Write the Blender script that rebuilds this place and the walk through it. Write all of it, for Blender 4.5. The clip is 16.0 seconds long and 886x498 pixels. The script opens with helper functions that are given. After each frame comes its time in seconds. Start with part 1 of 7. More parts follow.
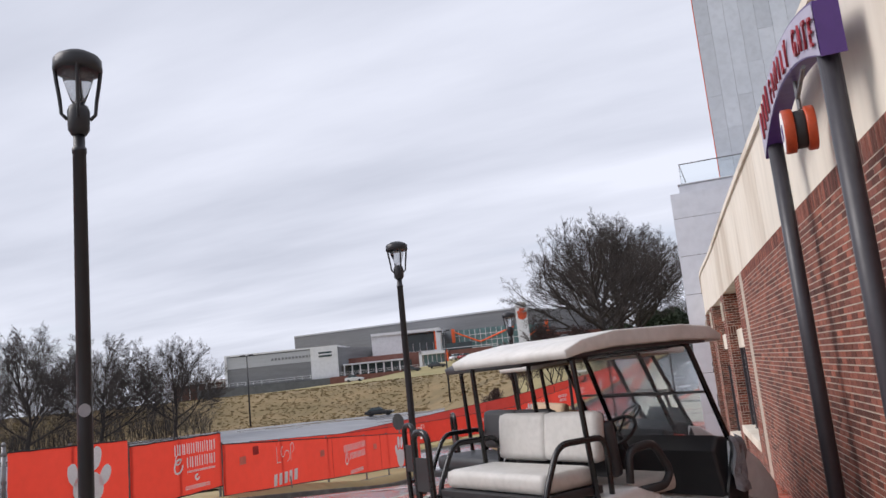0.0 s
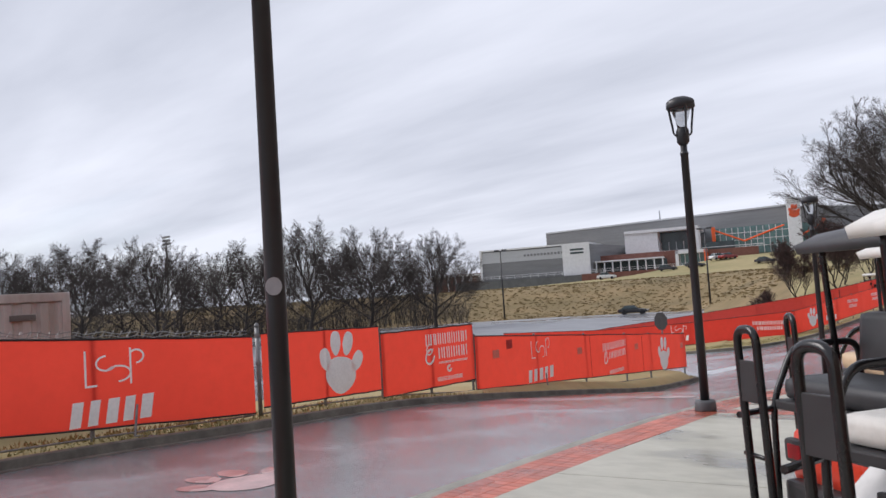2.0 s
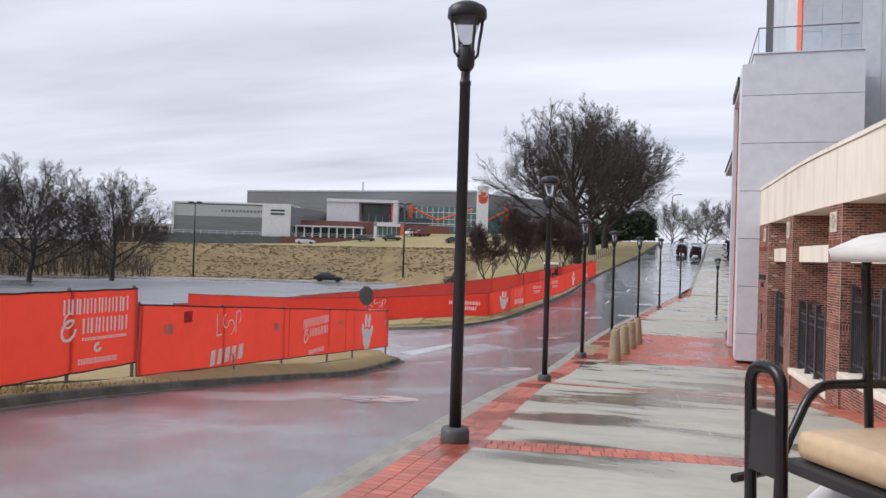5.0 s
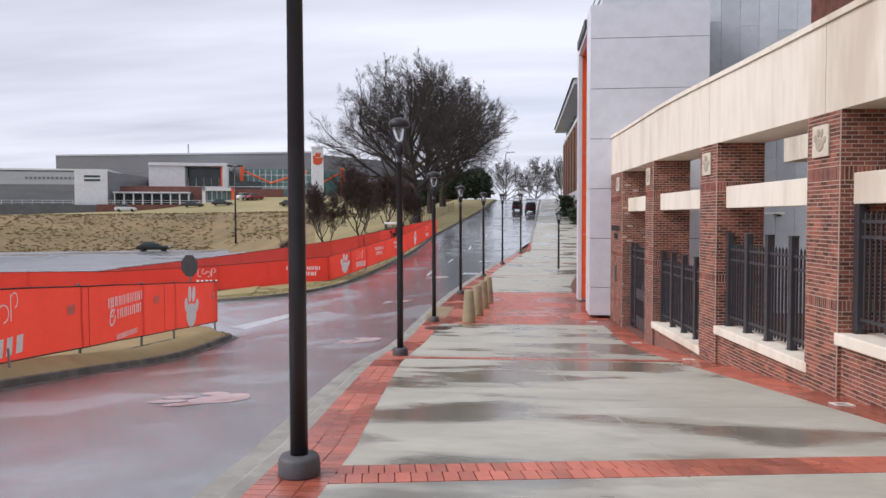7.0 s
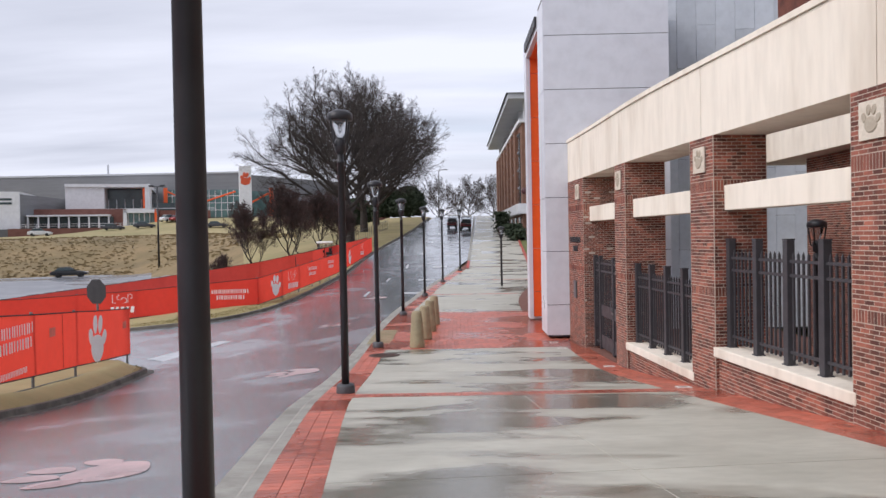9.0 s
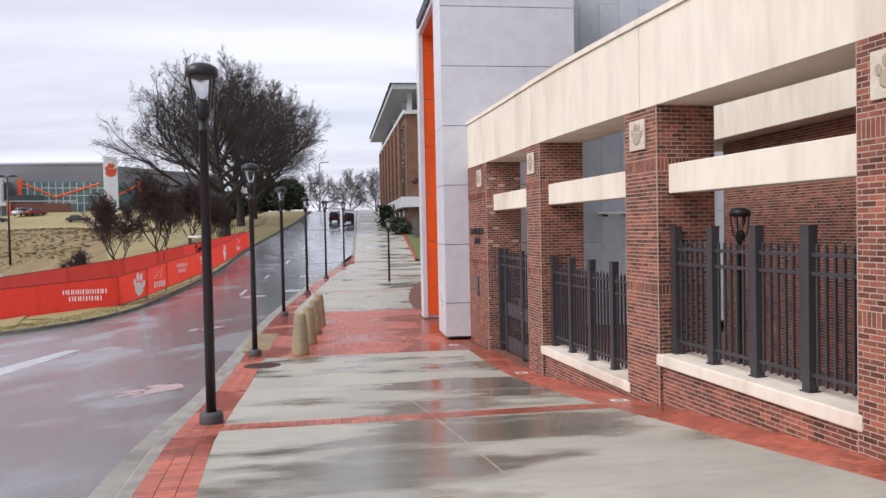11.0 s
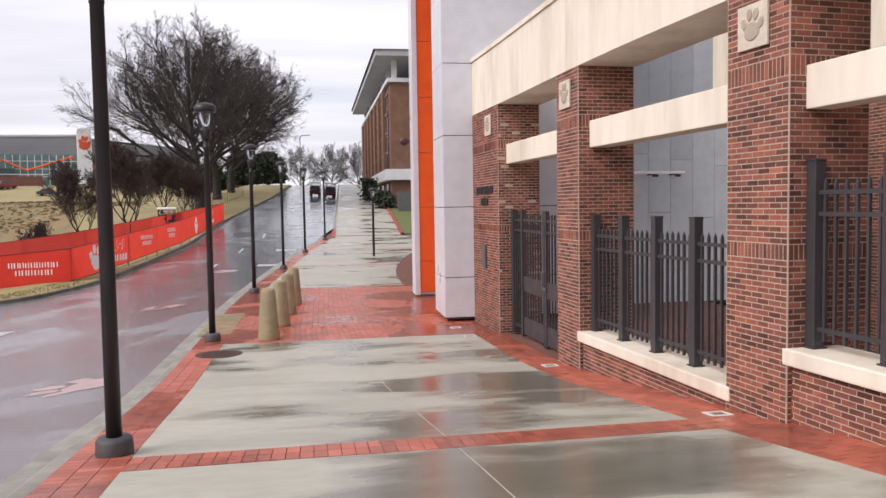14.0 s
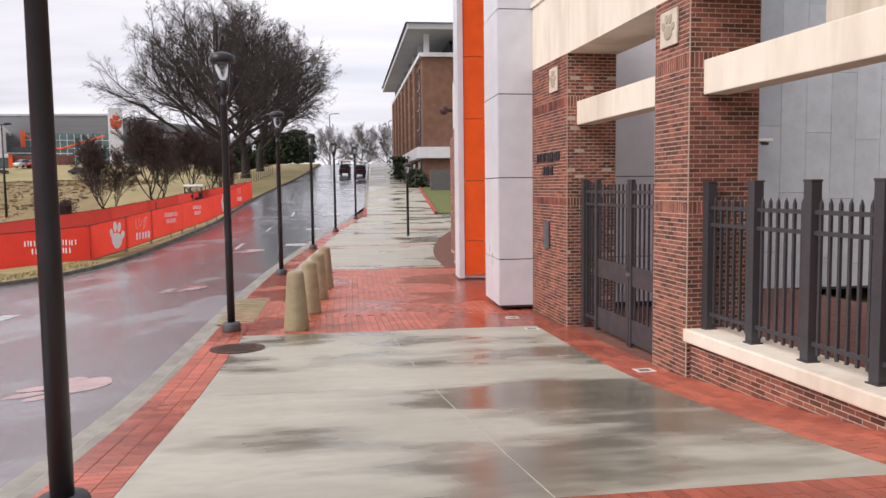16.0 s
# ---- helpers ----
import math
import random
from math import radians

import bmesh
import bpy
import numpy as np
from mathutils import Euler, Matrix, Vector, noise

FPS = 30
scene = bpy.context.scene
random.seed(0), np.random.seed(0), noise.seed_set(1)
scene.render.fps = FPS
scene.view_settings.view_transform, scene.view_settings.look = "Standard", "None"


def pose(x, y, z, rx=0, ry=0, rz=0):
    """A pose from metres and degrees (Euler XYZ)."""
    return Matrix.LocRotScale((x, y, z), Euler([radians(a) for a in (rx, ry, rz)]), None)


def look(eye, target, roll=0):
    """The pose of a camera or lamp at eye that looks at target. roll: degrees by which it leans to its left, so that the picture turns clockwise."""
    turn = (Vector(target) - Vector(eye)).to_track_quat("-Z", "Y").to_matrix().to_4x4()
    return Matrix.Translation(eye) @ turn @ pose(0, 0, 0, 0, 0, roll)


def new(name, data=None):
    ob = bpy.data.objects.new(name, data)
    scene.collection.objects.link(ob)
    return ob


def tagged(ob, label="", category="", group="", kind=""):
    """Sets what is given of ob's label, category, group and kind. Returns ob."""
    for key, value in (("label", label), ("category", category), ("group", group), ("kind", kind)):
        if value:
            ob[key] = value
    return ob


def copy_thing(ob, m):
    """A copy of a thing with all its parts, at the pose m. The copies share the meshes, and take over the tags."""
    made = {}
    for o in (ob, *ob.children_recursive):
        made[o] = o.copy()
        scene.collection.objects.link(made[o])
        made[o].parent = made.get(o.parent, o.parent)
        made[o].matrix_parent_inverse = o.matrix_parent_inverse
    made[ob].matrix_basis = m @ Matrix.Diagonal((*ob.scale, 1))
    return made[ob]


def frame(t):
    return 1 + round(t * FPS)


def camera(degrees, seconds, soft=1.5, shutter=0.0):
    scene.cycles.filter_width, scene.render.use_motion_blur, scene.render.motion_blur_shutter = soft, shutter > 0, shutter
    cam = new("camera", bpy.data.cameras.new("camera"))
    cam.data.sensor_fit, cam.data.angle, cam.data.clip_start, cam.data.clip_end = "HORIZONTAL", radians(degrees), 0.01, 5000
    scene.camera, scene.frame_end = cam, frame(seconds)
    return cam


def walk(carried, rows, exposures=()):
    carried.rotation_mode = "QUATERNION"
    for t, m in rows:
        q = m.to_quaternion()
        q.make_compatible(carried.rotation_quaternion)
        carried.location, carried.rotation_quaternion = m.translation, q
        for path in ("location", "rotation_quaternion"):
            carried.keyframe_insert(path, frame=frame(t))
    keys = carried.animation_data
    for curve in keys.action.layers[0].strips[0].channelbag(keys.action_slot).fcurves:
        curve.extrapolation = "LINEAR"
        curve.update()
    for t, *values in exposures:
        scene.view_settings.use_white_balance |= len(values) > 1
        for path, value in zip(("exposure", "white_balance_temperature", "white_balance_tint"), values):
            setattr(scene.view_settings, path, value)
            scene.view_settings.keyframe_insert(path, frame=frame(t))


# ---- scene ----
cam = camera(60.0, 16.0)
PATH = [
    (0, (0.03, -1.111, 1.834), (-0.676, 0.731, 2.164), -5.7),
    (0.5, (-0.235, -0.722, 1.786), (-1.325, 0.935, 2.042), -6.1),
    (1, (-0.609, -0.224, 1.776), (-1.927, 1.268, 1.969), -6.1),
    (1.5, (-0.941, 0.268, 1.797), (-2.315, 1.712, 1.956), -5.5),
    (2, (-1.287, 0.765, 1.752), (-2.575, 2.29, 1.872), -3.7),
    (2.5, (-1.619, 1.294, 1.76), (-2.742, 2.948, 1.829), -2.1),
    (3, (-2.01, 1.735, 1.764), (-3.228, 3.319, 1.855), -0.4),
    (3.5, (-2.369, 2.214, 1.8), (-3.597, 3.786, 1.935), 0.4),
    (4, (-2.71, 2.646, 1.802), (-3.843, 4.293, 1.869), -0.3),
    (4.5, (-2.991, 3.192, 1.817), (-3.822, 5.01, 1.872), -0.3),
    (5, (-3.233, 3.687, 1.806), (-3.852, 5.589, 1.817), 1.7),
    (5.2, (-3.331, 3.924, 1.809), (-3.858, 5.853, 1.822), 2.1),
    (7.3, (-3.953, 6.158, 1.654), (-4.14, 8.147, 1.566), -0.4),
    (7.5, (-4.003, 6.377, 1.606), (-4.176, 8.368, 1.531), -0.5),
    (8, (-4.131, 6.851, 1.624), (-4.262, 8.846, 1.569), -0.8),
    (8.5, (-4.294, 7.43, 1.651), (-4.374, 9.428, 1.606), -1.1),
    (9, (-4.388, 7.914, 1.567), (-4.417, 9.913, 1.532), -1.1),
    (9.5, (-4.48, 8.484, 1.616), (-4.436, 10.483, 1.572), -1.7),
    (10, (-4.525, 9.004, 1.587), (-4.392, 10.999, 1.54), -2.0),
    (10.2, (-4.542, 9.209, 1.578), (-4.373, 11.201, 1.529), -1.9),
    (12.3, (-4.557, 11.31, 1.256), (-4.216, 13.279, 1.178), -0.3),
    (12.5, (-4.554, 11.521, 1.227), (-4.219, 13.491, 1.139), -0.4),
    (13, (-4.504, 12.033, 1.191), (-4.189, 14.006, 1.086), -0.7),
    (13.5, (-4.494, 12.539, 1.158), (-4.187, 14.512, 1.047), -1.1),
    (14, (-4.465, 13.1, 1.123), (-4.142, 15.071, 1.01), -0.9),
    (14.5, (-4.439, 13.628, 1.098), (-4.098, 15.596, 0.98), -0.3),
    (15, (-4.442, 14.189, 1.06), (-4.083, 16.153, 0.932), 1.3),
    (15.5, (-4.46, 14.689, 1.011), (-4.152, 16.66, 0.861), 1.7),
    (16, (-4.569, 15.199, 0.944), (-4.32, 17.177, 0.783), -0.7),
]
walk(cam, [(t, look(eye, target, roll)) for t, eye, target, roll in PATH], [(0, 0.22, 6450, 15), (4, 0.24, 6450, 14), (6, 0.28, 6450, 16), (9, 0.30, 6400, 16), (12.5, 0.40, 6700, 17), (16, 0.44, 6950, 18)])

# ---- light: a closed grey sky ----
world = bpy.data.worlds.new("overcast")
scene.world = world
world.use_nodes = True
wn, wl = world.node_tree.nodes, world.node_tree.links
wn.clear()
out = wn.new("ShaderNodeOutputWorld")
bg = wn.new("ShaderNodeBackground")
bg.inputs["Strength"].default_value = 1.08
sky = wn.new("ShaderNodeTexSky")
sky.sky_type, sky.sun_disc = "NISHITA", False
sky.sun_elevation, sky.sun_rotation = radians(40), radians(248)
dim = wn.new("ShaderNodeVectorMath")
dim.operation = "SCALE"
dim.inputs["Scale"].default_value = 0.11
wl.new(sky.outputs[0], dim.inputs[0])
coord = wn.new("ShaderNodeTexCoord")
sep = wn.new("ShaderNodeSeparateXYZ")
wl.new(coord.outputs["Generated"], sep.inputs[0])
# cloud layer: directions cast on a high plane, so that the banks flatten towards the horizon
up = wn.new("ShaderNodeMath"); up.operation = "MAXIMUM"; up.inputs[1].default_value = 0.0
wl.new(sep.outputs["Z"], up.inputs[0])
lift = wn.new("ShaderNodeMath"); lift.operation = "ADD"; lift.inputs[1].default_value = 0.10
wl.new(up.outputs[0], lift.inputs[0])
flat = wn.new("ShaderNodeVectorMath"); flat.operation = "DIVIDE"
wl.new(coord.outputs["Generated"], flat.inputs[0])
comb = wn.new("ShaderNodeCombineXYZ")
for k in range(3):
    wl.new(lift.outputs[0], comb.inputs[k])
wl.new(comb.outputs[0], flat.inputs[1])
turn = wn.new("ShaderNodeMapping")
turn.inputs["Rotation"].default_value = (0, 0, radians(28))
turn.inputs["Scale"].default_value = (0.42, 1.25, 1.0)
wl.new(flat.outputs[0], turn.inputs[0])
puff = wn.new("ShaderNodeTexNoise")
puff.inputs["Scale"].default_value, puff.inputs["Detail"].default_value, puff.inputs["Roughness"].default_value = 0.75, 7, 0.52
wl.new(turn.outputs[0], puff.inputs["Vector"])
ramp = wn.new("ShaderNodeValToRGB")
ramp.color_ramp.elements[0].position, ramp.color_ramp.elements[0].color = 0.33, (0.44, 0.475, 0.54, 1)
ramp.color_ramp.elements[1].position, ramp.color_ramp.elements[1].color = 0.64, (0.69, 0.73, 0.80, 1)
wl.new(puff.outputs[0], ramp.inputs[0])
gap = wn.new("ShaderNodeTexNoise")
gap.inputs["Scale"].default_value, gap.inputs["Detail"].default_value = 0.55, 5
wl.new(turn.outputs[0], gap.inputs["Vector"])
thin = wn.new("ShaderNodeMapRange")
thin.inputs["From Min"].default_value, thin.inputs["From Max"].default_value = 0.55, 0.75
thin.inputs["To Min"].default_value, thin.inputs["To Max"].default_value = 0.97, 0.6
wl.new(gap.outputs[0], thin.inputs["Value"])
mix = wn.new("ShaderNodeMix"); mix.data_type = "RGBA"
wl.new(thin.outputs[0], mix.inputs[0])
wl.new(dim.outputs[0], mix.inputs[6])
wl.new(ramp.outputs[0], mix.inputs[7])
wl.new(mix.outputs[2], bg.inputs["Color"])
wl.new(bg.outputs[0], out.inputs[0])
sun = new("sun", bpy.data.lights.new("sun", "SUN"))
sun.data.energy, sun.data.angle, sun.data.color = 2.1, radians(35), (1.0, 0.97, 0.93)
sun.matrix_world = look((0, 0, 36), (40, 16, 0))

# ---- materials ----
MATS = {}


def mat(name, color, color2=None, rough=0.7, metal=0.0, scale=6.0, mix=0.5, bump=0.0, bscale=40.0, spec=0.5, random_tint=0.0, wet=0.0, wet_scale=0.35, wet_rough=0.06, stretch=(1, 1, 1), stain=None, stain_scale=0.6, stain_amount=0.5, stain_from=0.5, darken=0.55):
    """Two-scale surface: colour mottling, stains, fine relief, and wet patches where wet > 0."""
    if name in MATS:
        return MATS[name]
    m = bpy.data.materials.new(name)
    m.use_nodes = True
    n, l = m.node_tree.nodes, m.node_tree.links
    b = n["Principled BSDF"]
    b.inputs["Roughness"].default_value, b.inputs["Metallic"].default_value = rough, metal
    b.inputs["Specular IOR Level"].default_value = spec
    tc = n.new("ShaderNodeNewGeometry")
    mp = n.new("ShaderNodeMapping")
    mp.inputs["Scale"].default_value = stretch
    l.new(tc.outputs["Position"], mp.inputs[0])

    def noise_tex(sc, detail=4, rg=0.55):
        t = n.new("ShaderNodeTexNoise")
        t.inputs["Scale"].default_value, t.inputs["Detail"].default_value, t.inputs["Roughness"].default_value = sc, detail, rg
        l.new(mp.outputs[0], t.inputs["Vector"])
        return t

    def blend(fac, a, c):
        x = n.new("ShaderNodeMix"); x.data_type = "RGBA"
        if isinstance(fac, float):
            x.inputs[0].default_value = fac
        else:
            l.new(fac, x.inputs[0])
        for k, v in ((6, a), (7, c)):
            if isinstance(v, tuple):
                x.inputs[k].default_value = (*v, 1)
            else:
                l.new(v, x.inputs[k])
        return x.outputs[2]

    def span(src, a, c, lo=0.0, hi=1.0):
        r = n.new("ShaderNodeMapRange")
        for k, v in zip(("From Min", "From Max", "To Min", "To Max"), (a, c, lo, hi)):
            r.inputs[k].default_value = v
        l.new(src, r.inputs["Value"])
        return r.outputs[0]

    color2 = color2 or tuple(c * 0.75 for c in color)
    t1, t2 = noise_tex(scale), noise_tex(scale * 7, 3)
    base = blend(span(t1.outputs[0], 0.35, 0.65, 0.0, mix * 2 if mix < 0.5 else 1.0), color, color2)
    base = blend(span(t2.outputs[0], 0.4, 0.75, 0.0, 0.35), base, tuple(c * 0.7 for c in color2))
    if stain:
        t3 = noise_tex(stain_scale, 5, 0.6)
        base = blend(span(t3.outputs[0], stain_from, stain_from + 0.18, 0.0, stain_amount), base, stain)
    if random_tint:
        oi = n.new("ShaderNodeObjectInfo")
        gi = n.new("ShaderNodeNewGeometry")
        ad = n.new("ShaderNodeMath"); ad.operation = "ADD"
        l.new(oi.outputs["Random"], ad.inputs[0]); l.new(gi.outputs["Random Per Island"], ad.inputs[1])
        fr = n.new("ShaderNodeMath"); fr.operation = "FRACT"
        l.new(ad.outputs[0], fr.inputs[0])
        hv = n.new("ShaderNodeHueSaturation")
        l.new(span(fr.outputs[0], 0, 1, 1 - random_tint, 1 + random_tint), hv.inputs["Value"])
        l.new(base, hv.inputs["Color"])
        base = hv.outputs[0]
    if wet:
        t4 = noise_tex(wet_scale, 4, 0.5)
        f = span(t4.outputs[0], 0.62 - wet * 0.3, 0.72 - wet * 0.3)
        base = blend(f, base, blend(1.0 - darken, (0.0, 0.0, 0.0), base))
        l.new(span(f, 0, 1, rough, wet_rough), b.inputs["Roughness"])
    else:
        l.new(span(t1.outputs[0], 0.3, 0.7, max(0.02, rough - 0.08), min(1, rough + 0.08)), b.inputs["Roughness"])
    l.new(base, b.inputs["Base Color"])
    if bump:
        t5 = noise_tex(bscale, 3)
        bp = n.new("ShaderNodeBump")
        bp.inputs["Strength"].default_value, bp.inputs["Distance"].default_value = bump, 0.01
        l.new(t5.outputs[0], bp.inputs["Height"])
        l.new(bp.outputs[0], b.inputs["Normal"])
    MATS[name] = m
    return m


def glass_mat(name, color, rough=0.02, alpha=1.0):
    if name in MATS:
        return MATS[name]
    m = bpy.data.materials.new(name)
    m.use_nodes = True
    b = m.node_tree.nodes["Principled BSDF"]
    b.inputs["Base Color"].default_value = (*color, 1)
    b.inputs["Roughness"].default_value = rough
    b.inputs["Transmission Weight"].default_value = alpha
    b.inputs["IOR"].default_value = 1.1 if alpha > 0.5 else 1.45
    MATS[name] = m
    return m


asphalt = mat("wet_asphalt", (0.232, 0.25, 0.268), (0.262, 0.28, 0.298), rough=0.25, scale=1.1, bump=0.22, bscale=160, spec=0.9, wet=0.75, wet_scale=0.4, wet_rough=0.11, stain=(0.32, 0.10, 0.095), stain_scale=0.42, stain_amount=0.16, stain_from=0.62, darken=0.25)
lot_asphalt = mat("lot_asphalt", (0.20, 0.205, 0.225), (0.25, 0.255, 0.275), rough=0.5, scale=0.3, wet=0.6, wet_scale=0.05, wet_rough=0.2, darken=0.25)
concrete = mat("damp_concrete", (0.48, 0.47, 0.40), (0.385, 0.375, 0.315), rough=0.5, scale=0.9, bump=0.1, bscale=120, wet=0.40, wet_scale=0.5, wet_rough=0.09, stretch=(0.7, 1.5, 1), stain=(0.27, 0.245, 0.18), stain_scale=0.5, stain_amount=0.8, darken=0.48)
kerb_mat = mat("kerb_concrete", (0.36, 0.35, 0.31), (0.26, 0.25, 0.22), rough=0.7, scale=2, bump=0.3, bscale=90, stain=(0.14, 0.13, 0.11), stain_scale=1.2)
paver = mat("brick_paver", (0.54, 0.15, 0.095), (0.43, 0.115, 0.075), rough=0.42, scale=1.5, bump=0.25, bscale=80, random_tint=0.22, wet=0.5, wet_scale=0.5, wet_rough=0.14, darken=0.25)
island_kerb = mat("weathered_kerb", (0.17, 0.155, 0.13), (0.10, 0.09, 0.078), rough=0.8, scale=2.5, bump=0.4, bscale=70, stain=(0.05, 0.046, 0.04), stain_scale=1.4, stain_amount=0.7)
joint_fill = mat("joint_filler", (0.50, 0.48, 0.42), (0.40, 0.38, 0.32), rough=0.7, scale=3)
paver_joint = mat("paver_joint", (0.20, 0.085, 0.06), rough=0.8, scale=8)
brick_mat = mat("wall_brick", (0.27, 0.085, 0.052), (0.15, 0.052, 0.038), rough=0.8, scale=3.5, bump=0.4, bscale=70, random_tint=0.55)
mortar = mat("mortar", (0.54, 0.46, 0.38), (0.44, 0.375, 0.305), rough=0.9, scale=9, bump=0.3, bscale=150)
precast = mat("cream_precast", (0.80, 0.74, 0.635), (0.735, 0.675, 0.57), rough=0.75, scale=0.8, bump=0.12, bscale=60, stain=(0.44, 0.35, 0.26), stain_scale=0.8, stain_amount=0.55, stretch=(1, 1, 0.22))
white_panel = mat("white_metal_panel", (0.66, 0.68, 0.73), (0.63, 0.65, 0.70), rough=0.35, scale=0.4, mix=0.4)
grey_panel = mat("zinc_panel", (0.56, 0.595, 0.64), (0.51, 0.545, 0.59), rough=0.36, metal=0.05, scale=0.7, random_tint=0.1)
orange = mat("orange_panel", (0.85, 0.125, 0.02), (0.80, 0.11, 0.018), rough=0.4, scale=0.5, mix=0.3)
dark_joint = mat("panel_joint", (0.06, 0.065, 0.075), rough=0.7)
black_metal = mat("dark_powder_coat", (0.030, 0.030, 0.034), (0.024, 0.024, 0.027), rough=0.42, scale=4, bump=0.08, bscale=200)
pole_metal = mat("lamp_paint", (0.013, 0.013, 0.016), (0.018, 0.018, 0.021), rough=0.42, scale=5, bump=0.1, bscale=150)
grey_base = mat("lamp_base_cover", (0.085, 0.088, 0.095), (0.06, 0.062, 0.068), rough=0.6, scale=5)
red_screen = mat("red_mesh_screen", (0.90, 0.052, 0.032), (0.82, 0.044, 0.027), rough=0.75, scale=0.7, bump=0.4, bscale=18, stain=(0.70, 0.036, 0.024), stain_scale=0.9)
red_screen_far = mat("red_screen_back", (0.72, 0.075, 0.06), (0.64, 0.06, 0.048), rough=0.8, scale=0.7)


def let_light_through(m, share, color):
    """A woven screen: part of the light that falls on its back shows on its front."""
    n, l = m.node_tree.nodes, m.node_tree.links
    b, out = n["Principled BSDF"], n["Material Output"]
    tr, mx = n.new("ShaderNodeBsdfTranslucent"), n.new("ShaderNodeMixShader")
    tr.inputs["Color"].default_value = (*color, 1)
    mx.inputs[0].default_value = share
    l.new(b.outputs[0], mx.inputs[1]); l.new(tr.outputs[0], mx.inputs[2]); l.new(mx.outputs[0], out.inputs["Surface"])


let_light_through(red_screen, 0.38, (0.95, 0.10, 0.06))
let_light_through(red_screen_far, 0.4, (0.85, 0.10, 0.07))
white_print = mat("white_print", (0.92, 0.90, 0.89), (0.88, 0.85, 0.84), rough=0.7, scale=3)
galv = mat("galvanised_steel", (0.24, 0.24, 0.245), (0.18, 0.18, 0.185), rough=0.45, metal=0.7, scale=8)
dry_grass = mat("dry_grass", (0.36, 0.29, 0.145), (0.27, 0.235, 0.10), rough=0.95, scale=0.25, bump=0.8, bscale=9, stain=(0.20, 0.165, 0.075), stain_scale=0.12, stain_amount=0.8)
bank_grass = mat("bank_scrub", (0.25, 0.178, 0.086), (0.19, 0.142, 0.067), rough=0.95, scale=0.16, bump=0.9, bscale=3, stain=(0.115, 0.09, 0.045), stain_scale=0.10, stain_amount=0.6)
lawn = mat("winter_lawn", (0.34, 0.275, 0.135), (0.25, 0.22, 0.10), rough=0.95, scale=0.08, bump=0.5, bscale=6)
bark = mat("bark", (0.060, 0.048, 0.042), (0.035, 0.029, 0.027), rough=0.9, scale=5)
twig_mat = mat("twigs", (0.080, 0.066, 0.060), (0.055, 0.045, 0.042), rough=0.9, scale=2)
evergreen = mat("evergreen", (0.028, 0.045, 0.018), (0.018, 0.030, 0.012), rough=0.8, scale=1.2)
bollard_mat = mat("bollard_concrete", (0.37, 0.315, 0.195), (0.30, 0.25, 0.15), rough=0.75, scale=5, bump=0.3, bscale=90, stain=(0.18, 0.15, 0.09), stain_scale=3)


# ---- building helpers ----
def part(name, bm, material, parent=None, label="", smooth=False):
    """One mesh object from a bmesh, under a thing or a part."""
    me = bpy.data.meshes.new(name)
    bm.to_mesh(me)
    bm.free()
    if smooth:
        me.shade_smooth()
    ob = new(name, me)
    for m in (material if isinstance(material, (list, tuple)) else [material]):
        me.materials.append(m)
    if parent is not None:
        ob.parent = parent
    return tagged(ob, label)


def thing(name, label, category, m=None, group="", kind=""):
    ob = new(name)
    ob.empty_display_size = 0.2
    if m is not None:
        ob.matrix_basis = m
    return tagged(ob, label, category, group, kind)


def pydata(name, verts, faces, material, parent=None, label=""):
    me = bpy.data.meshes.new(name)
    me.from_pydata([tuple(map(float, v)) for v in verts], [], faces)
    me.update()
    ob = new(name, me)
    for m in (material if isinstance(material, (list, tuple)) else [material]):
        me.materials.append(m)
    if parent is not None:
        ob.parent = parent
    return tagged(ob, label)


def box(bm, a, b, bevel=0.0, m=None):
    """A box between two corners, added to bm."""
    a, b = Vector(a), Vector(b)
    g = bmesh.ops.create_cube(bm, size=1, matrix=Matrix.Translation((a + b) / 2) @ Matrix.Diagonal((*[max(abs(q), 1e-4) for q in (b - a)], 1)))
    vs = g["verts"]
    if bevel:
        es = {e for v in vs for e in v.link_edges}
        r = bmesh.ops.bevel(bm, geom=list(es), offset=bevel, segments=2, affect="EDGES", profile=0.6)
        vs = list({v for f in r["faces"] for v in f.verts} | {v for v in vs if v.is_valid})
    if m is not None:
        bmesh.ops.transform(bm, matrix=m, verts=[v for v in vs if v.is_valid])
    return vs


def newbox(a, b, bevel=0.0):
    bm = bmesh.new()
    box(bm, a, b, bevel)
    return bm


def lathe(bm, profile, seg=24, m=None):
    """A turned body from (radius, height) pairs."""
    rings = []
    for r, z in profile:
        rings.append([bm.verts.new((r * math.cos(2 * math.pi * k / seg), r * math.sin(2 * math.pi * k / seg), z)) for k in range(seg)])
    for p, q in zip(rings, rings[1:]):
        for k in range(seg):
            bm.faces.new((p[k], p[(k + 1) % seg], q[(k + 1) % seg], q[k]))
    bm.faces.new(rings[0][::-1])
    bm.faces.new(rings[-1])
    if m is not None:
        bmesh.ops.transform(bm, matrix=m, verts=[v for ring in rings for v in ring])
    return bm


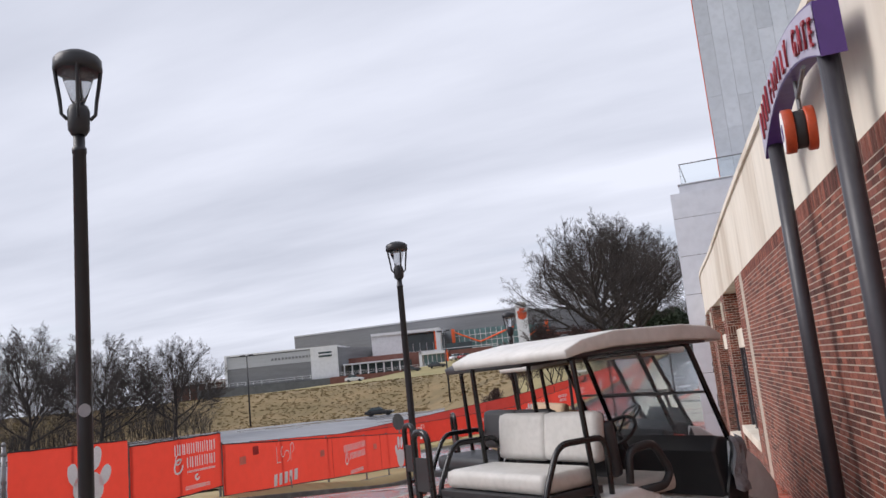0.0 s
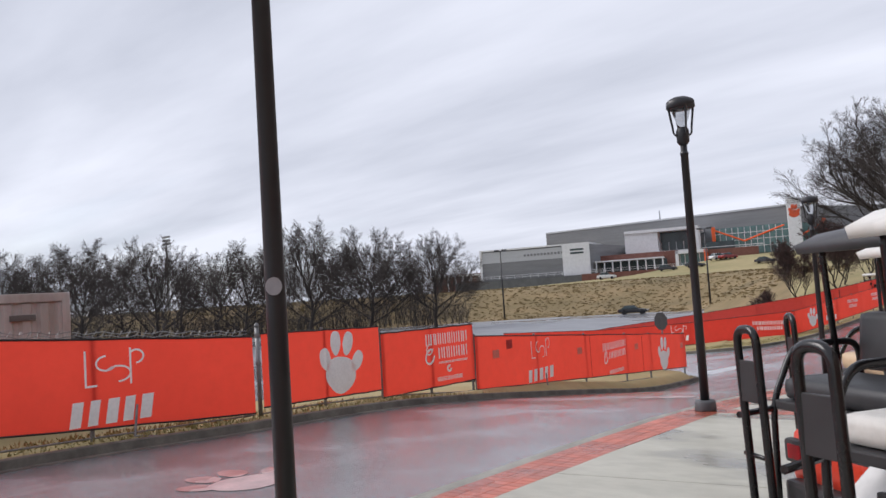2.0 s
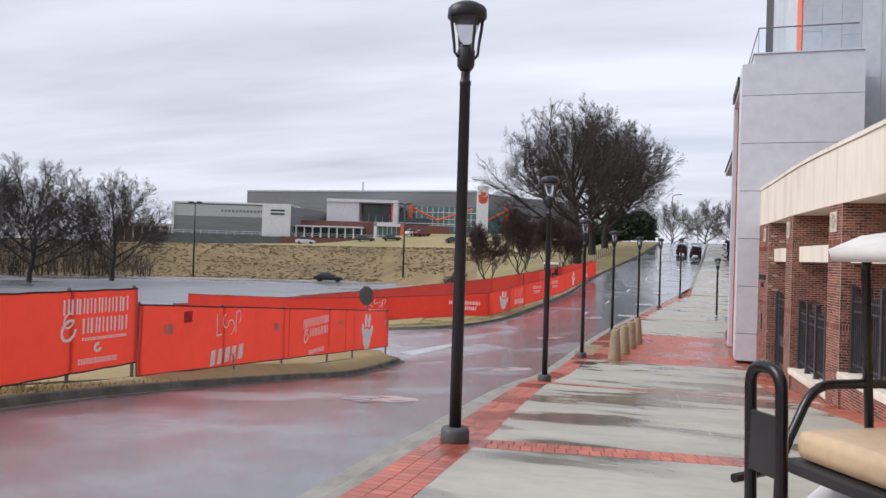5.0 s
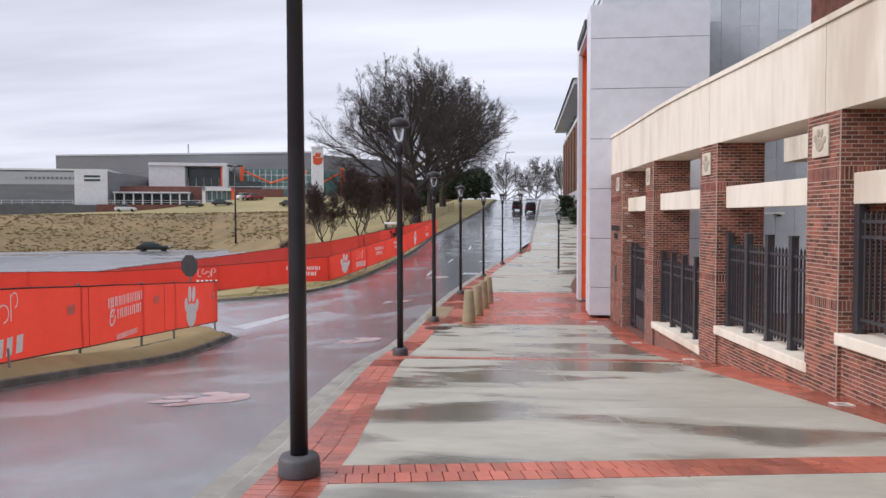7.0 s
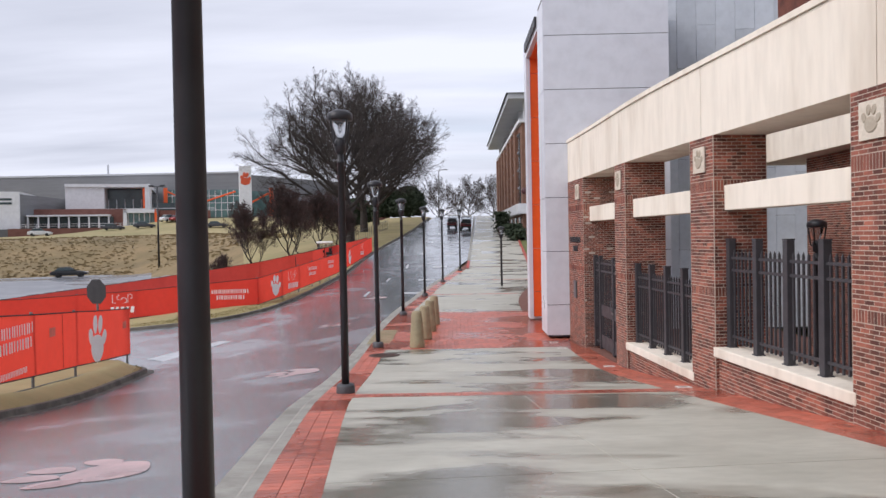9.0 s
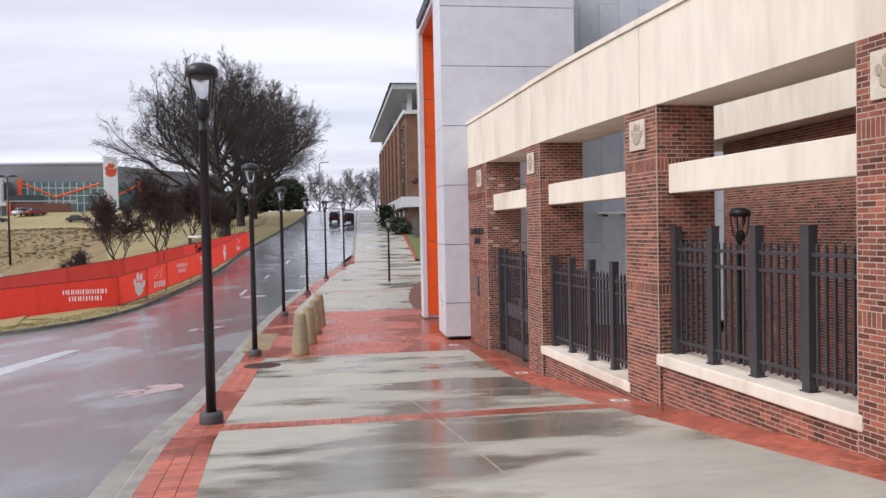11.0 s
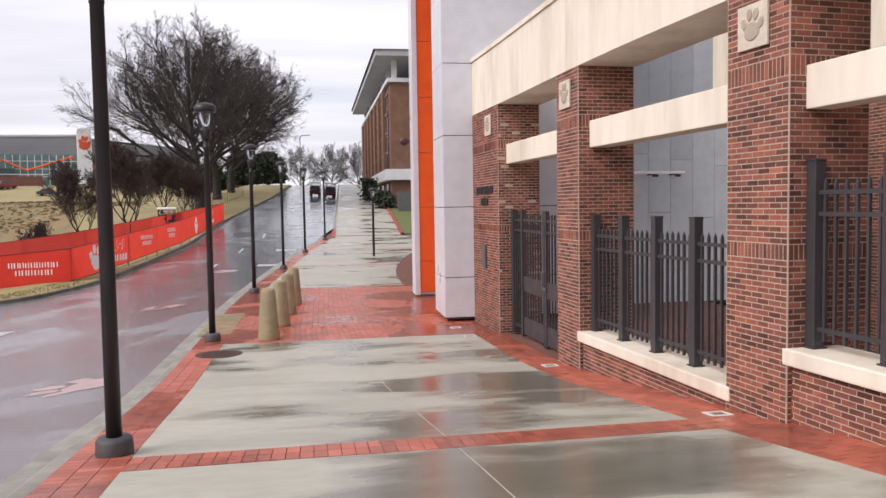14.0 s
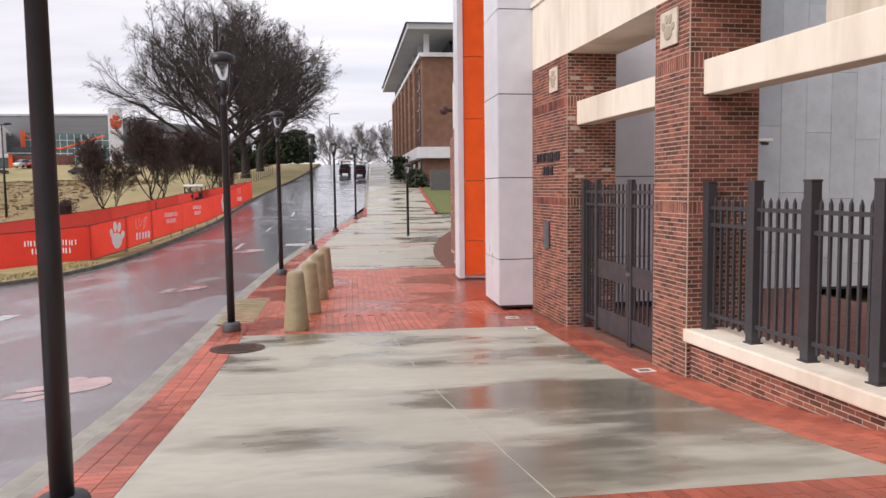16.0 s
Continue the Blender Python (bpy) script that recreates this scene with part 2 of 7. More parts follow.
def tube(bm, pts, r, seg=10, cap=True):
    """A round bar along a line of points; r may be a list."""
    pts = [Vector(p) for p in pts]
    rs = r if isinstance(r, (list, tuple)) else [r] * len(pts)
    rings, side = [], None
    for k, p in enumerate(pts):
        d = (pts[min(k + 1, len(pts) - 1)] - pts[max(k - 1, 0)]).normalized()
        if side is None:
            side = d.orthogonal().normalized()
        side = (side - d * side.dot(d)).normalized()
        o = d.cross(side)
        rings.append([bm.verts.new(p + (side * math.cos(2 * math.pi * j / seg) + o * math.sin(2 * math.pi * j / seg)) * rs[k]) for j in range(seg)])
    for p, q in zip(rings, rings[1:]):
        for j in range(seg):
            bm.faces.new((p[j], p[(j + 1) % seg], q[(j + 1) % seg], q[j]))
    if cap:
        bm.faces.new(rings[0][::-1])
        bm.faces.new(rings[-1])
    return bm


def bend(pts, n=5, r=0.08):
    """Round the corners of a line of points."""
    pts = [Vector(p) for p in pts]
    res = [pts[0]]
    for a, b, c in zip(pts, pts[1:], pts[2:]):
        u, w = (a - b), (c - b)
        k = min(r, u.length * 0.45, w.length * 0.45)
        p, q = b + u.normalized() * k, b + w.normalized() * k
        for i in range(n + 1):
            s = i / n
            res.append(p * (1 - s) ** 2 + b * 2 * s * (1 - s) + q * s * s)
    return res + [pts[-1]]


def lettering(name, body, size, material, parent, m, depth=0.0, align="CENTER", label=""):
    """Raised or printed words as a mesh."""
    cu = bpy.data.curves.new(name, "FONT")
    cu.body, cu.size, cu.align_x, cu.extrude = body, size, align, depth
    cu.resolution_u = 3
    tmp = bpy.data.objects.new(name, cu)
    scene.collection.objects.link(tmp)
    dg = bpy.context.evaluated_depsgraph_get()
    me = bpy.data.meshes.new_from_object(tmp.evaluated_get(dg))
    bpy.data.objects.remove(tmp)
    bpy.data.curves.remove(cu)
    ob = new(name, me)
    me.materials.clear()
    me.materials.append(material)
    ob.parent = parent
    ob.matrix_basis = m
    return tagged(ob, label)


# ---- the lie of the land ----
YS = (-60, -5, 3, 10.7, 19.2, 23.1, 27, 35, 44, 51, 60, 107, 130, 200, 400)
ZS = (0.2, 0.1, 0.1, -0.045, -0.83, -1.23, -1.31, -1.36, -1.35, -1.2, -0.95, 2.5, 4.5, 5.1, 5.9)


def zs(y):
    """Height of the pavement along the street."""
    k = np.array((-1.5, -0.75, 0, 0.75, 1.5))
    return float(np.mean(np.interp(y + k, YS, ZS)))


def dip(y):
    return float(np.interp(y, (-20, 5, 14, 22, 30, 41, 55, 75), (0.1, 0.12, 0.25, 0.5, 0.78, 0.36, 0.1, 0.0)))


def xlamp(y):
    """Line of the street lamps, just inside the kerb."""
    k = np.array((-3, -1.5, 0, 1.5, 3))
    return float(np.mean(np.interp(y + k, (-45, -6, 3.4, 10.68, 19.2, 27.07, 35.3, 44.5, 51.6, 60, 75, 110, 140), (-1.6, -3.95, -4.70, -5.36, -6.07, -6.38, -6.30, -5.75, -5.1, -4.0, -1.6, 1.0, 3.0))))


def xedge(y):
    """Inner edge of the brick strip along the kerb."""
    return xlamp(y) + 0.22 + float(np.interp(y, (3, 5.7, 8, 9.2, 10.7, 11.5, 14.3, 18, 22, 27), (-0.38, -0.33, -0.17, -0.05, 0.03, 0.07, 0.0, -0.08, -0.05, 0.0)))


def xwall(y):
    s = 27.3 - y
    return -1.3 + 0.064 * s + 0.00095 * s * s - 0.12 * math.exp(-((y - 21.5) / 3.5) ** 2)


def smooth01(v):
    v = min(1, max(0, v))
    return v * v * (3 - 2 * v)


BANK_TH, BANK_R = (-34, -22, -18, -14), (128, 124, 74, 36)


def land(x, y):
    """Height of the ground anywhere."""
    z = zs(y) - dip(y) * min(1, max(0, (-6.7 - x) / 6.5))
    dx, dy = x + 3, y - 4
    r, th = math.hypot(dx, dy), math.degrees(math.atan2(dx, dy))
    low = float(np.interp(r, (0, 15, 30, 60, 128), (-0.3, -1.0, -2.4, -3.2, -3.2)))
    top = float(np.interp(th, (-140, -60, -34, -27, -20, -12, -6), (1.5, 2.0, 2.6, 3.6, 7.0, 7.4, 5.5)))
    r1 = float(np.interp(th, BANK_TH, BANK_R))
    r2 = float(np.interp(th, BANK_TH, (158, 160, 158, 125)))
    brow = float(np.interp(th, BANK_TH, (2.2, 2.6, 2.8, 2.2)))
    far = low + (brow - low) * smooth01((r - r1) / (r2 - r1)) + (top - brow) * smooth01((r - 158) / 50)
    w = smooth01((-13.5 - x) / 13)
    if x > -13.5:
        return z
    if th < -95 or y < -5:
        far = low
    return z * (1 - w) + far * w


# ---- ground: one sheet to the horizon ----
def make_ground():
    rings = [0.0] + [2.0 * 1.16 ** k for k in range(22)]
    rings = [r for r in rings if r < 40] + list(np.arange(42, 200, 3.0)) + [128.0] + [205, 220, 240, 270, 320, 400, 520, 800, 1400, 2500, 4000]
    rings = sorted(set(rings))
    seg = 300
    verts, faces, kinds = [], [], []
    for r in rings:
        for k in range(seg):
            a = 2 * math.pi * k / seg
            x, y = -3 + r * math.sin(a), 4 + r * math.cos(a)
            z = land(x, y) if r < 400 else land(-3 + 400 * math.sin(a), 4 + 400 * math.cos(a))
            if (-39 < x < 14 and -42 < y < 59) or (-16 < x < 14 and -42 < y < 138):
                z -= 0.3
            verts.append((x, y, z))
    for i in range(len(rings) - 1):
        for k in range(seg):
            k2 = (k + 1) % seg
            faces.append((i * seg + k, i * seg + k2, (i + 1) * seg + k2, (i + 1) * seg + k))
            a = math.degrees(2 * math.pi * (k + 0.5) / seg)
            th = a - 360 if a > 180 else a
            rm = (rings[i] + rings[i + 1]) / 2
            x = -3 + rm * math.sin(radians(th))
            edge = float(np.interp(th, BANK_TH, BANK_R))
            if rm < edge and -150 < th < -15 and x < -20:
                kinds.append(1)
            elif rm < 164 and -150 < th < -16:
                kinds.append(2)
            else:
                kinds.append(0)
    ob = pydata("ground", verts, faces, [lawn, lot_asphalt, bank_grass])
    ob.data.polygons.foreach_set("material_index", kinds)
    ob.data.shade_smooth()
    tagged(ob, "winter lawn, scrubby bank and wet car park", "ground", kind="structure")


make_ground()


def strip(name, ys, left, right, n, lift, material, label, category, thick=0.0):
    """A sheet between two lines x = left(y), right(y), lying on the land."""
    verts, faces = [], []
    for y in ys:
        a, b = left(y), right(y)
        for k in range(n + 1):
            x = a + (b - a) * k / n
            verts.append((x, y, land(x, y) + lift))
    for i in range(len(ys) - 1):
        for k in range(n):
            p = i * (n + 1) + k
            faces.append((p, p + 1, p + n + 2, p + n + 1))
    ob = pydata(name, verts, faces, material)
    ob.data.shade_smooth()
    return tagged(ob, label, category, kind="structure")


YALL = [-40 + 0.75 * k for k in range(240)]
strip("road", YALL, lambda y: float(np.interp(y, (58, 60), (-39.5, -13.4))) + max(0, y - 75) * 0.11, lambda y: xedge(y) - 0.83, 46, 0.0, asphalt, "dark wet asphalt street with reddish runoff stains", "road")

# pavement bed in concrete: slabs with sawn joints between the brick bands
PAVE = 0.10


def pave_z(x, y):
    return zs(y) + PAVE


def slab_sheet(name, y0, y1, x0, x1, material, lift=PAVE, label="", parent=None, step=0.5, k0=0.0, k1=0.0):
    """A slab between two lines; k0 and k1 slant its ends."""
    ny, nx = max(1, int((y1 - y0) / step)), 5
    verts, faces = [], []
    for i in range(ny + 1):
        f = i / ny
        y = y0 + (y1 - y0) * f
        for k in range(nx + 1):
            x = x0(y) + (x1(y) - x0(y)) * k / nx
            ys = y + (k0 * (1 - f) + k1 * f) * (x + 2.7)
            verts.append((x, ys, zs(ys) + lift))
    n = len(verts)
    faces = [(i * (nx + 1) + k, i * (nx + 1) + k + 1, (i + 1) * (nx + 1) + k + 1, (i + 1) * (nx + 1) + k) for i in range(ny) for k in range(nx)]
    rim = [i * (nx + 1) for i in range(ny + 1)], [i * (nx + 1) + nx for i in range(ny + 1)]
    verts += [(v[0], v[1], v[2] - 0.12) for v in verts]
    for side in rim:
        faces += [(a, b, b + n, a + n) for a, b in zip(side, side[1:])]
    for base in (0, ny * (nx + 1)):
        faces += [(base + k, base + k + 1, base + k + 1 + n, base + k + n) for k in range(nx)]
    return pydata(name, verts, faces, material, parent, label)


pavement = thing("pavement", "damp pale concrete pavement with red brick bands", "pavement", kind="structure")
EDGE_IN = lambda y: xedge(y) + 0.004
EDGE_OUT = lambda y: xwall(y) - float(np.interp(y, (10, 13.4, 18.5, 22, 26.5), (0.42, 0.45, 0.60, 0.52, 0.44))) if y < 30 else -1.9 + 0.010 * max(0, y - 36) ** 2
MID = lambda y: float(np.interp(y, (-10, 3, 11.67, 15.8, 18.2, 23.1, 26.4, 40, 60), (-1.0, -2.15, -2.85, -3.30, -3.43, -3.75, -3.96, -3.6, -2.0)))
JOINT = 0.006
# brick bands across the pavement: place along the street and their slant
BANDS = ((-5.3, 0.15), (2.75, 0.17), (11.18, 0.19), (18.88, 0.02))
BAND_HALF = 0.215
slab_sheet("bedding", -40, 130, lambda y: xedge(y) - 0.47, lambda y: xwall(min(y, 29)) + 6.0, paver_joint, PAVE - 0.012, parent=pavement)
H = BAND_HALF
starts = [(-40, -13.5, 0, 0), (-13.2, -5.3 - H, 0, 0.15), (-5.3 + H, 2.75 - H, 0.15, 0.17), (2.75 + H, 11.18 - H, 0.17, 0.19), (11.18 + H, 18.88 - H, 0.19, 0.02), (18.88 + H, 26.6, 0.02, 0), (36.2, 44.2, 0, 0), (44.5, 52.5, 0, 0), (52.8, 62, 0, 0)]
for a, b, ka, kb in starts:
    cut = 0.32 if a > 11 and b < 19 else 0.5
    c1, kc = a + (b - a) * cut, ka + (kb - ka) * cut
    for c, d, k0, k1 in ((a, c1, ka, kc), (c1, b, kc, kb)):
        slab_sheet("slab", c + JOINT, d - JOINT, EDGE_IN, lambda y: MID(y) - JOINT, concrete, PAVE, parent=pavement, k0=k0, k1=k1)
        slab_sheet("slab", c + JOINT, d - JOINT, lambda y: MID(y) + JOINT, EDGE_OUT, concrete, PAVE, parent=pavement, k0=k0, k1=k1)
    slab_sheet("joint_seal", c1 - 0.03, c1 + 0.03, EDGE_IN, EDGE_OUT, joint_fill, PAVE - 0.003, parent=pavement, k0=kc, k1=kc)
    slab_sheet("joint_seal", a + 0.02, b - 0.02, lambda y: MID(y) - 0.02, lambda y: MID(y) + 0.02, joint_fill, PAVE - 0.003, parent=pavement, k0=ka, k1=kb)
slab_sheet("slab", 62.3, 130, lambda y: xlamp(62) + 0.25 - 0.02 * (y - 62) + 0.06 * (y - 62), lambda y: 2.3 + 0.06 * (y - 62), concrete, PAVE, parent=pavement)


def kerb(name, pts, label, flip=1.0, h=0.11, gutter=0.17, top=0.13, material=None):
    """A kerb with its gutter pan, swept along a line on the land."""
    prof = ((0, -0.1), (0, 0.012), (gutter, 0.006), (gutter + 0.025, h), (gutter + 0.05, h + 0.012), (gutter + top, h + 0.012), (gutter + top, -0.1))
    verts, faces = [], []
    pts = [Vector(p) for p in pts]
    for k, p in enumerate(pts):
        d = (pts[min(k + 1, len(pts) - 1)] - pts[max(k - 1, 0)]).normalized()
        o = Vector((d.y, -d.x, 0)) * flip
        for u, v in prof:
            q = p.to_3d() + o * u
            verts.append((q.x, q.y, land(p.x, p.y) + v))
    n = len(prof)
    faces = [(i * n + k, i * n + k + 1, (i + 1) * n + k + 1, (i + 1) * n + k) for i in range(len(pts) - 1) for k in range(n - 1)]
    ob = pydata(name, verts, faces, material or kerb_mat)
    return tagged(ob, label, "kerb", kind="structure")


kerb("kerb_street", [(xedge(y) - 0.86, y) for y in np.arange(-40, 63, 0.5)], "pale concrete kerb and gutter beside the brick strip", 1.0, h=0.085, gutter=0.24, top=0.155)


def smooth_line(pts, n=8):
    """A Catmull-Rom line through points."""
    pts = [np.array(p, float) for p in pts]
    P = [2 * pts[0] - pts[1]] + pts + [2 * pts[-1] - pts[-2]]
    res = []
    for a, b, c, d in zip(P, P[1:], P[2:], P[3:]):
        for i in range(n):
            t = i / n
            res.append(0.5 * ((2 * b) + (c - a) * t + (2 * a - 5 * b + 4 * c - d) * t * t + (3 * b - a - 3 * c + d) * t ** 3))
    return [tuple(p) for p in res + [pts[-1]]]


near_kerb = smooth_line([(-11.9, -40), (-11.5, -10), (-11.35, 3.6), (-10.95, 8.2), (-11.1, 14.2), (-11.8, 22), (-12.35, 27.2), (-12.75, 28.9), (-13.9, 29.9), (-18, 30.6), (-30, 31.5)])
far_kerb = smooth_line([(-44, 36.6), (-30, 37.0), (-21, 37.6), (-17, 38.0), (-14.8, 38.7), (-13.2, 40.8), (-12.35, 45), (-11.85, 55), (-11.3, 75), (-9.6, 100), (-8, 130)])
kerb("kerb_island", near_kerb, "weathered concrete kerb of the fenced verge", -1.0, material=island_kerb)
kerb("kerb_corner", far_kerb, "weathered concrete kerb below the far fence", -1.0, material=island_kerb)


def verge(name, line, depth, label, mound=0.0):
    verts, faces = [], []
    pts = [Vector(p) for p in line]
    cols = (0.29, 0.5, 0.8, 1.3, 2.2, depth)
    for k, p in enumerate(pts):
        d = (pts[min(k + 1, len(pts) - 1)] - pts[max(k - 1, 0)]).normalized()
        o = Vector((-d.y, d.x, 0))
        for u in cols:
            q = p.to_3d() + o * u
            verts.append((q.x, q.y, land(q.x, q.y) + 0.115 + mound * smooth01((p.y - 11) / 9) * smooth01((u - 0.29) / 0.6) + (0.03 * noise.noise((q.x * 1.3, q.y * 1.3, 0)) if u > 0.3 else 0)))
    n = len(cols)
    faces = [(i * n + k, i * n + k + 1, (i + 1) * n + k + 1, (i + 1) * n + k) for i in range(len(pts) - 1) for k in range(n - 1)]
    ob = pydata(name, verts, faces, dry_grass)
    ob.data.shade_smooth()
    tagged(ob, label, "verge", kind="structure")


verge("verge_near", near_kerb, 3.5, "dry tan grass verge under the red fence", 0.26)
verge("verge_far", far_kerb, 7.0, "dry tan grass verge at the street corner")

# ---- bricks and pavers ----
def brick_mesh():
    bm = bmesh.new()
    box(bm, (-0.5, -0.5, -0.5), (0.5, 0.5, 0.5))
    me = bpy.data.meshes.new("brick")
    bm.to_mesh(me)
    bm.free()
    return me


UNIT = {}


def unit(material):
    if material.name not in UNIT:
        me = brick_mesh()
        me.materials.append(material)
        UNIT[material.name] = me
    return UNIT[material.name]


CUBE_V = np.array([(-.5, -.5, -.5), (.5, -.5, -.5), (.5, .5, -.5), (-.5, .5, -.5), (-.5, -.5, .5), (.5, -.5, .5), (.5, .5, .5), (-.5, .5, .5)])
CUBE_F = np.array([(0, 3, 2, 1), (4, 5, 6, 7), (0, 1, 5, 4), (1, 2, 6, 5), (2, 3, 7, 6), (3, 0, 4, 7)])


def lay(mats, material, parent, near=None, limit=290, single="brick", joined="brickwork"):
    """Lay pieces given by their matrices: the nearest to the walker as objects of their own, the rest joined."""
    order = sorted(range(len(mats)), key=lambda k: near(mats[k].translation)) if near else range(len(mats))
    alone = set(list(order)[:limit]) if near else set()
    rest = []
    for k, m in enumerate(mats):
        if k in alone:
            ob = new(single, unit(material))
            ob.parent = parent
            ob.matrix_basis = m
        else:
            rest.append(np.array(m))
    if rest:
        A = np.stack(rest)
        V = np.einsum("kij,vj->kvi", A[:, :3, :3], CUBE_V) + A[:, None, :3, 3]
        F = (np.arange(len(rest))[:, None, None] * 8 + CUBE_F[None]).reshape(-1, 4)
        ob = pydata(joined, V.reshape(-1, 3), [tuple(map(int, f)) for f in F], material, parent)
        ob["kind"] = "stuff"


COURSE, STRETCH, PROUD = 0.048, 0.144, 0.016


def face_bricks(origin, u, n, length, z0, z1, soldiers=(), skip=None, zfloor=None, start=0):
    """Matrices of a running bond on one upright face; u along it, n out of it, soldier courses between given heights."""
    u, n = Vector(u).normalized(), Vector(n).normalized()
    R = Matrix((u, n, Vector((0, 0, 1)))).transposed().to_4x4()
    res = []
    jit = random.Random(int(length * 1000) + start)

    def put(a, b, za, zb):
        if b - a < 0.02 or zb - za < 0.015:
            return
        c = origin + u * ((a + b) / 2) + Vector((0, 0, (za + zb) / 2))
        if skip and skip(c.z, (a + b) / 2):
            return
        if zfloor and zb < zfloor(c) + 0.01:
            return
        res.append(Matrix.Translation(c + n * jit.uniform(-0.001, 0.001)) @ R @ Matrix.Diagonal((b - a - 0.0095, PROUD, zb - za - 0.0095, 1)))

    row, z = 0, z1
    sold = sorted(soldiers, reverse=True)
    while z > z0 + 0.005:
        hit = [s for s in sold if abs(s[1] - z) < COURSE * 0.6]
        if hit:
            lo = hit[0][0]
            k = max(1, round(length / COURSE))
            for i in range(k):
                put(length * i / k, length * (i + 1) / k, lo, z)
            z = lo
            sold.remove(hit[0])
            continue
        lo = max(z0, z - COURSE)
        a = 0.0
        nxt = STRETCH if row % 2 else STRETCH / 2
        while a < length - 1e-6:
            b = min(length, nxt)
            put(a, b, lo, z)
            a, nxt = b, b + STRETCH
        z, row = lo, row + 1
    return res


def nearness(p):
    return abs(p.y - 18.6) + abs(p.z - 0.9) * 0.3


# ---- the arcade: brick piers, cream fascia, sills and steel fence ----
FASCIA_Z0, FASCIA_Z1 = 2.9, 4.0


def sweep_wall(name, y0, y1, off0, off1, z0, z1, material, parent=None, label="", step=0.65, line=xwall):
    """A wall of constant section along the curved wall line; off is metres into the building."""
    ys = np.linspace(y0, y1, max(2, int((y1 - y0) / step) + 1))
    zf0 = z0 if callable(z0) else (lambda y: z0)
    zf1 = z1 if callable(z1) else (lambda y: z1)
    verts, faces = [], []
    for y in ys:
        for o, zf in ((off0, zf0), (off0, zf1), (off1, zf1), (off1, zf0)):
            verts.append((line(y) + o, y, zf(y)))
    for i in range(len(ys) - 1):
        for k in range(4):
            faces.append((i * 4 + k, i * 4 + (k + 1) % 4, (i + 1) * 4 + (k + 1) % 4, (i + 1) * 4 + k))
    faces += [(0, 1, 2, 3), tuple(len(verts) - 4 + k for k in (3, 2, 1, 0))]
    return pydata(name, verts, faces, material, parent, label)


PIERS = [(26.45, 28.18), (22.69, 23.46), (18.71, 19.48), (14.83, 15.6), (10.9, 11.7)]
fascia = thing("trim", "stained cream precast fascia over the brick piers", "fascia", kind="structure")
fjoints = [-40, -30, -24, -18, -12, -8, -4, 0, 3.8, 7.6, 11.3, 15.2, 19.1, 23.1, 26.4, 28.19]
for a, b in zip(fjoints, fjoints[1:]):
    sweep_wall("fascia_panel", a + 0.007, b - 0.007, 0.0, 0.80, FASCIA_Z0, FASCIA_Z1 - 0.07, precast, fascia)
    sweep_wall("coping", a + 0.004, b - 0.004, -0.03, 0.83, FASCIA_Z1 - 0.066, FASCIA_Z1 + 0.01, precast, fascia)
SOLD = [(2.112, 2.256), (0.636, 0.78)]
PIER_OBS = []
for k, (y0, y1) in enumerate(PIERS):
    p = thing("pier", "red brick pier with soldier courses" + (" and a carved paw plaque" if k < 4 else ""), "brick pier", group="brick piers")
    PIER_OBS.append(p)
    zb = zs(y0) + PAVE - 0.12
    x0, x1 = xwall(y0), xwall(y1)
    u = Vector((x1 - x0, y1 - y0, 0))
    L = u.length
    u.normalize()
    n = Vector((-u.y, u.x, 0))
    D = 0.77
    pts = [Vector((x0, y0, 0)), Vector((x1, y1, 0)), Vector((x1, y1, 0)) - n * D, Vector((x0, y0, 0)) - n * D]
    ins = sum(pts, Vector()) / 4
    core = [q + (ins - q).normalized() * -0.0078 for q in pts]
    v = [(q.x, q.y, zz) for zz in (zb - 0.2, FASCIA_Z0) for q in core]
    pydata("core", v, [(0, 1, 5, 4), (1, 2, 6, 5), (2, 3, 7, 6), (3, 0, 4, 7), (4, 5, 6, 7)], mortar, p)
    ms = face_bricks(pts[0], u, n, L, zb, FASCIA_Z0, SOLD)
    ms += face_bricks(pts[3], n, -u, D, zb, FASCIA_Z0, SOLD, start=3)
    ms += face_bricks(pts[1], -n, u, D, zb, FASCIA_Z0, SOLD, start=5)
    lay(ms, brick_mat, p, nearness, 280 if k in (1, 2) else 120)

# carved plaques with a paw in relief
plaque_mat = mat("plaque_limestone", (0.66, 0.60, 0.50), (0.55, 0.49, 0.40), rough=0.8, scale=6, bump=0.3, bscale=60)
plaque_cut = mat("plaque_relief", (0.42, 0.37, 0.29), (0.36, 0.31, 0.24), rough=0.85, scale=6)


def paw_shapes(scale):
    """Pads of a paw mark as flattened ellipses: centre, radii, turn."""
    pads = [((-0.02, -0.16), (0.37, 0.30), -8), ((-0.38, 0.12), (0.125, 0.185), 14), ((-0.12, 0.36), (0.125, 0.20), -2), ((0.18, 0.33), (0.125, 0.20), -18), ((0.40, 0.02), (0.125, 0.19), -38)]
    return [((cx * scale, cy * scale), (rx * scale, ry * scale), a) for (cx, cy), (rx, ry), a in pads]


def pad_bm(rx, ry, h, seg=18):
    bm = bmesh.new()
    ring = []
    for hh, k in ((0, 1.0), (h, 0.86)):
        ring.append([bm.verts.new((rx * k * math.cos(2 * math.pi * i / seg) * (1 + 0.06 * math.cos(3 * 2 * math.pi * i / seg)), ry * k * math.sin(2 * math.pi * i / seg), hh)) for i in range(seg)])
    for i in range(seg):
        bm.faces.new((ring[0][i], ring[0][(i + 1) % seg], ring[1][(i + 1) % seg], ring[1][i]))
    bm.faces.new(ring[1])
    return bm


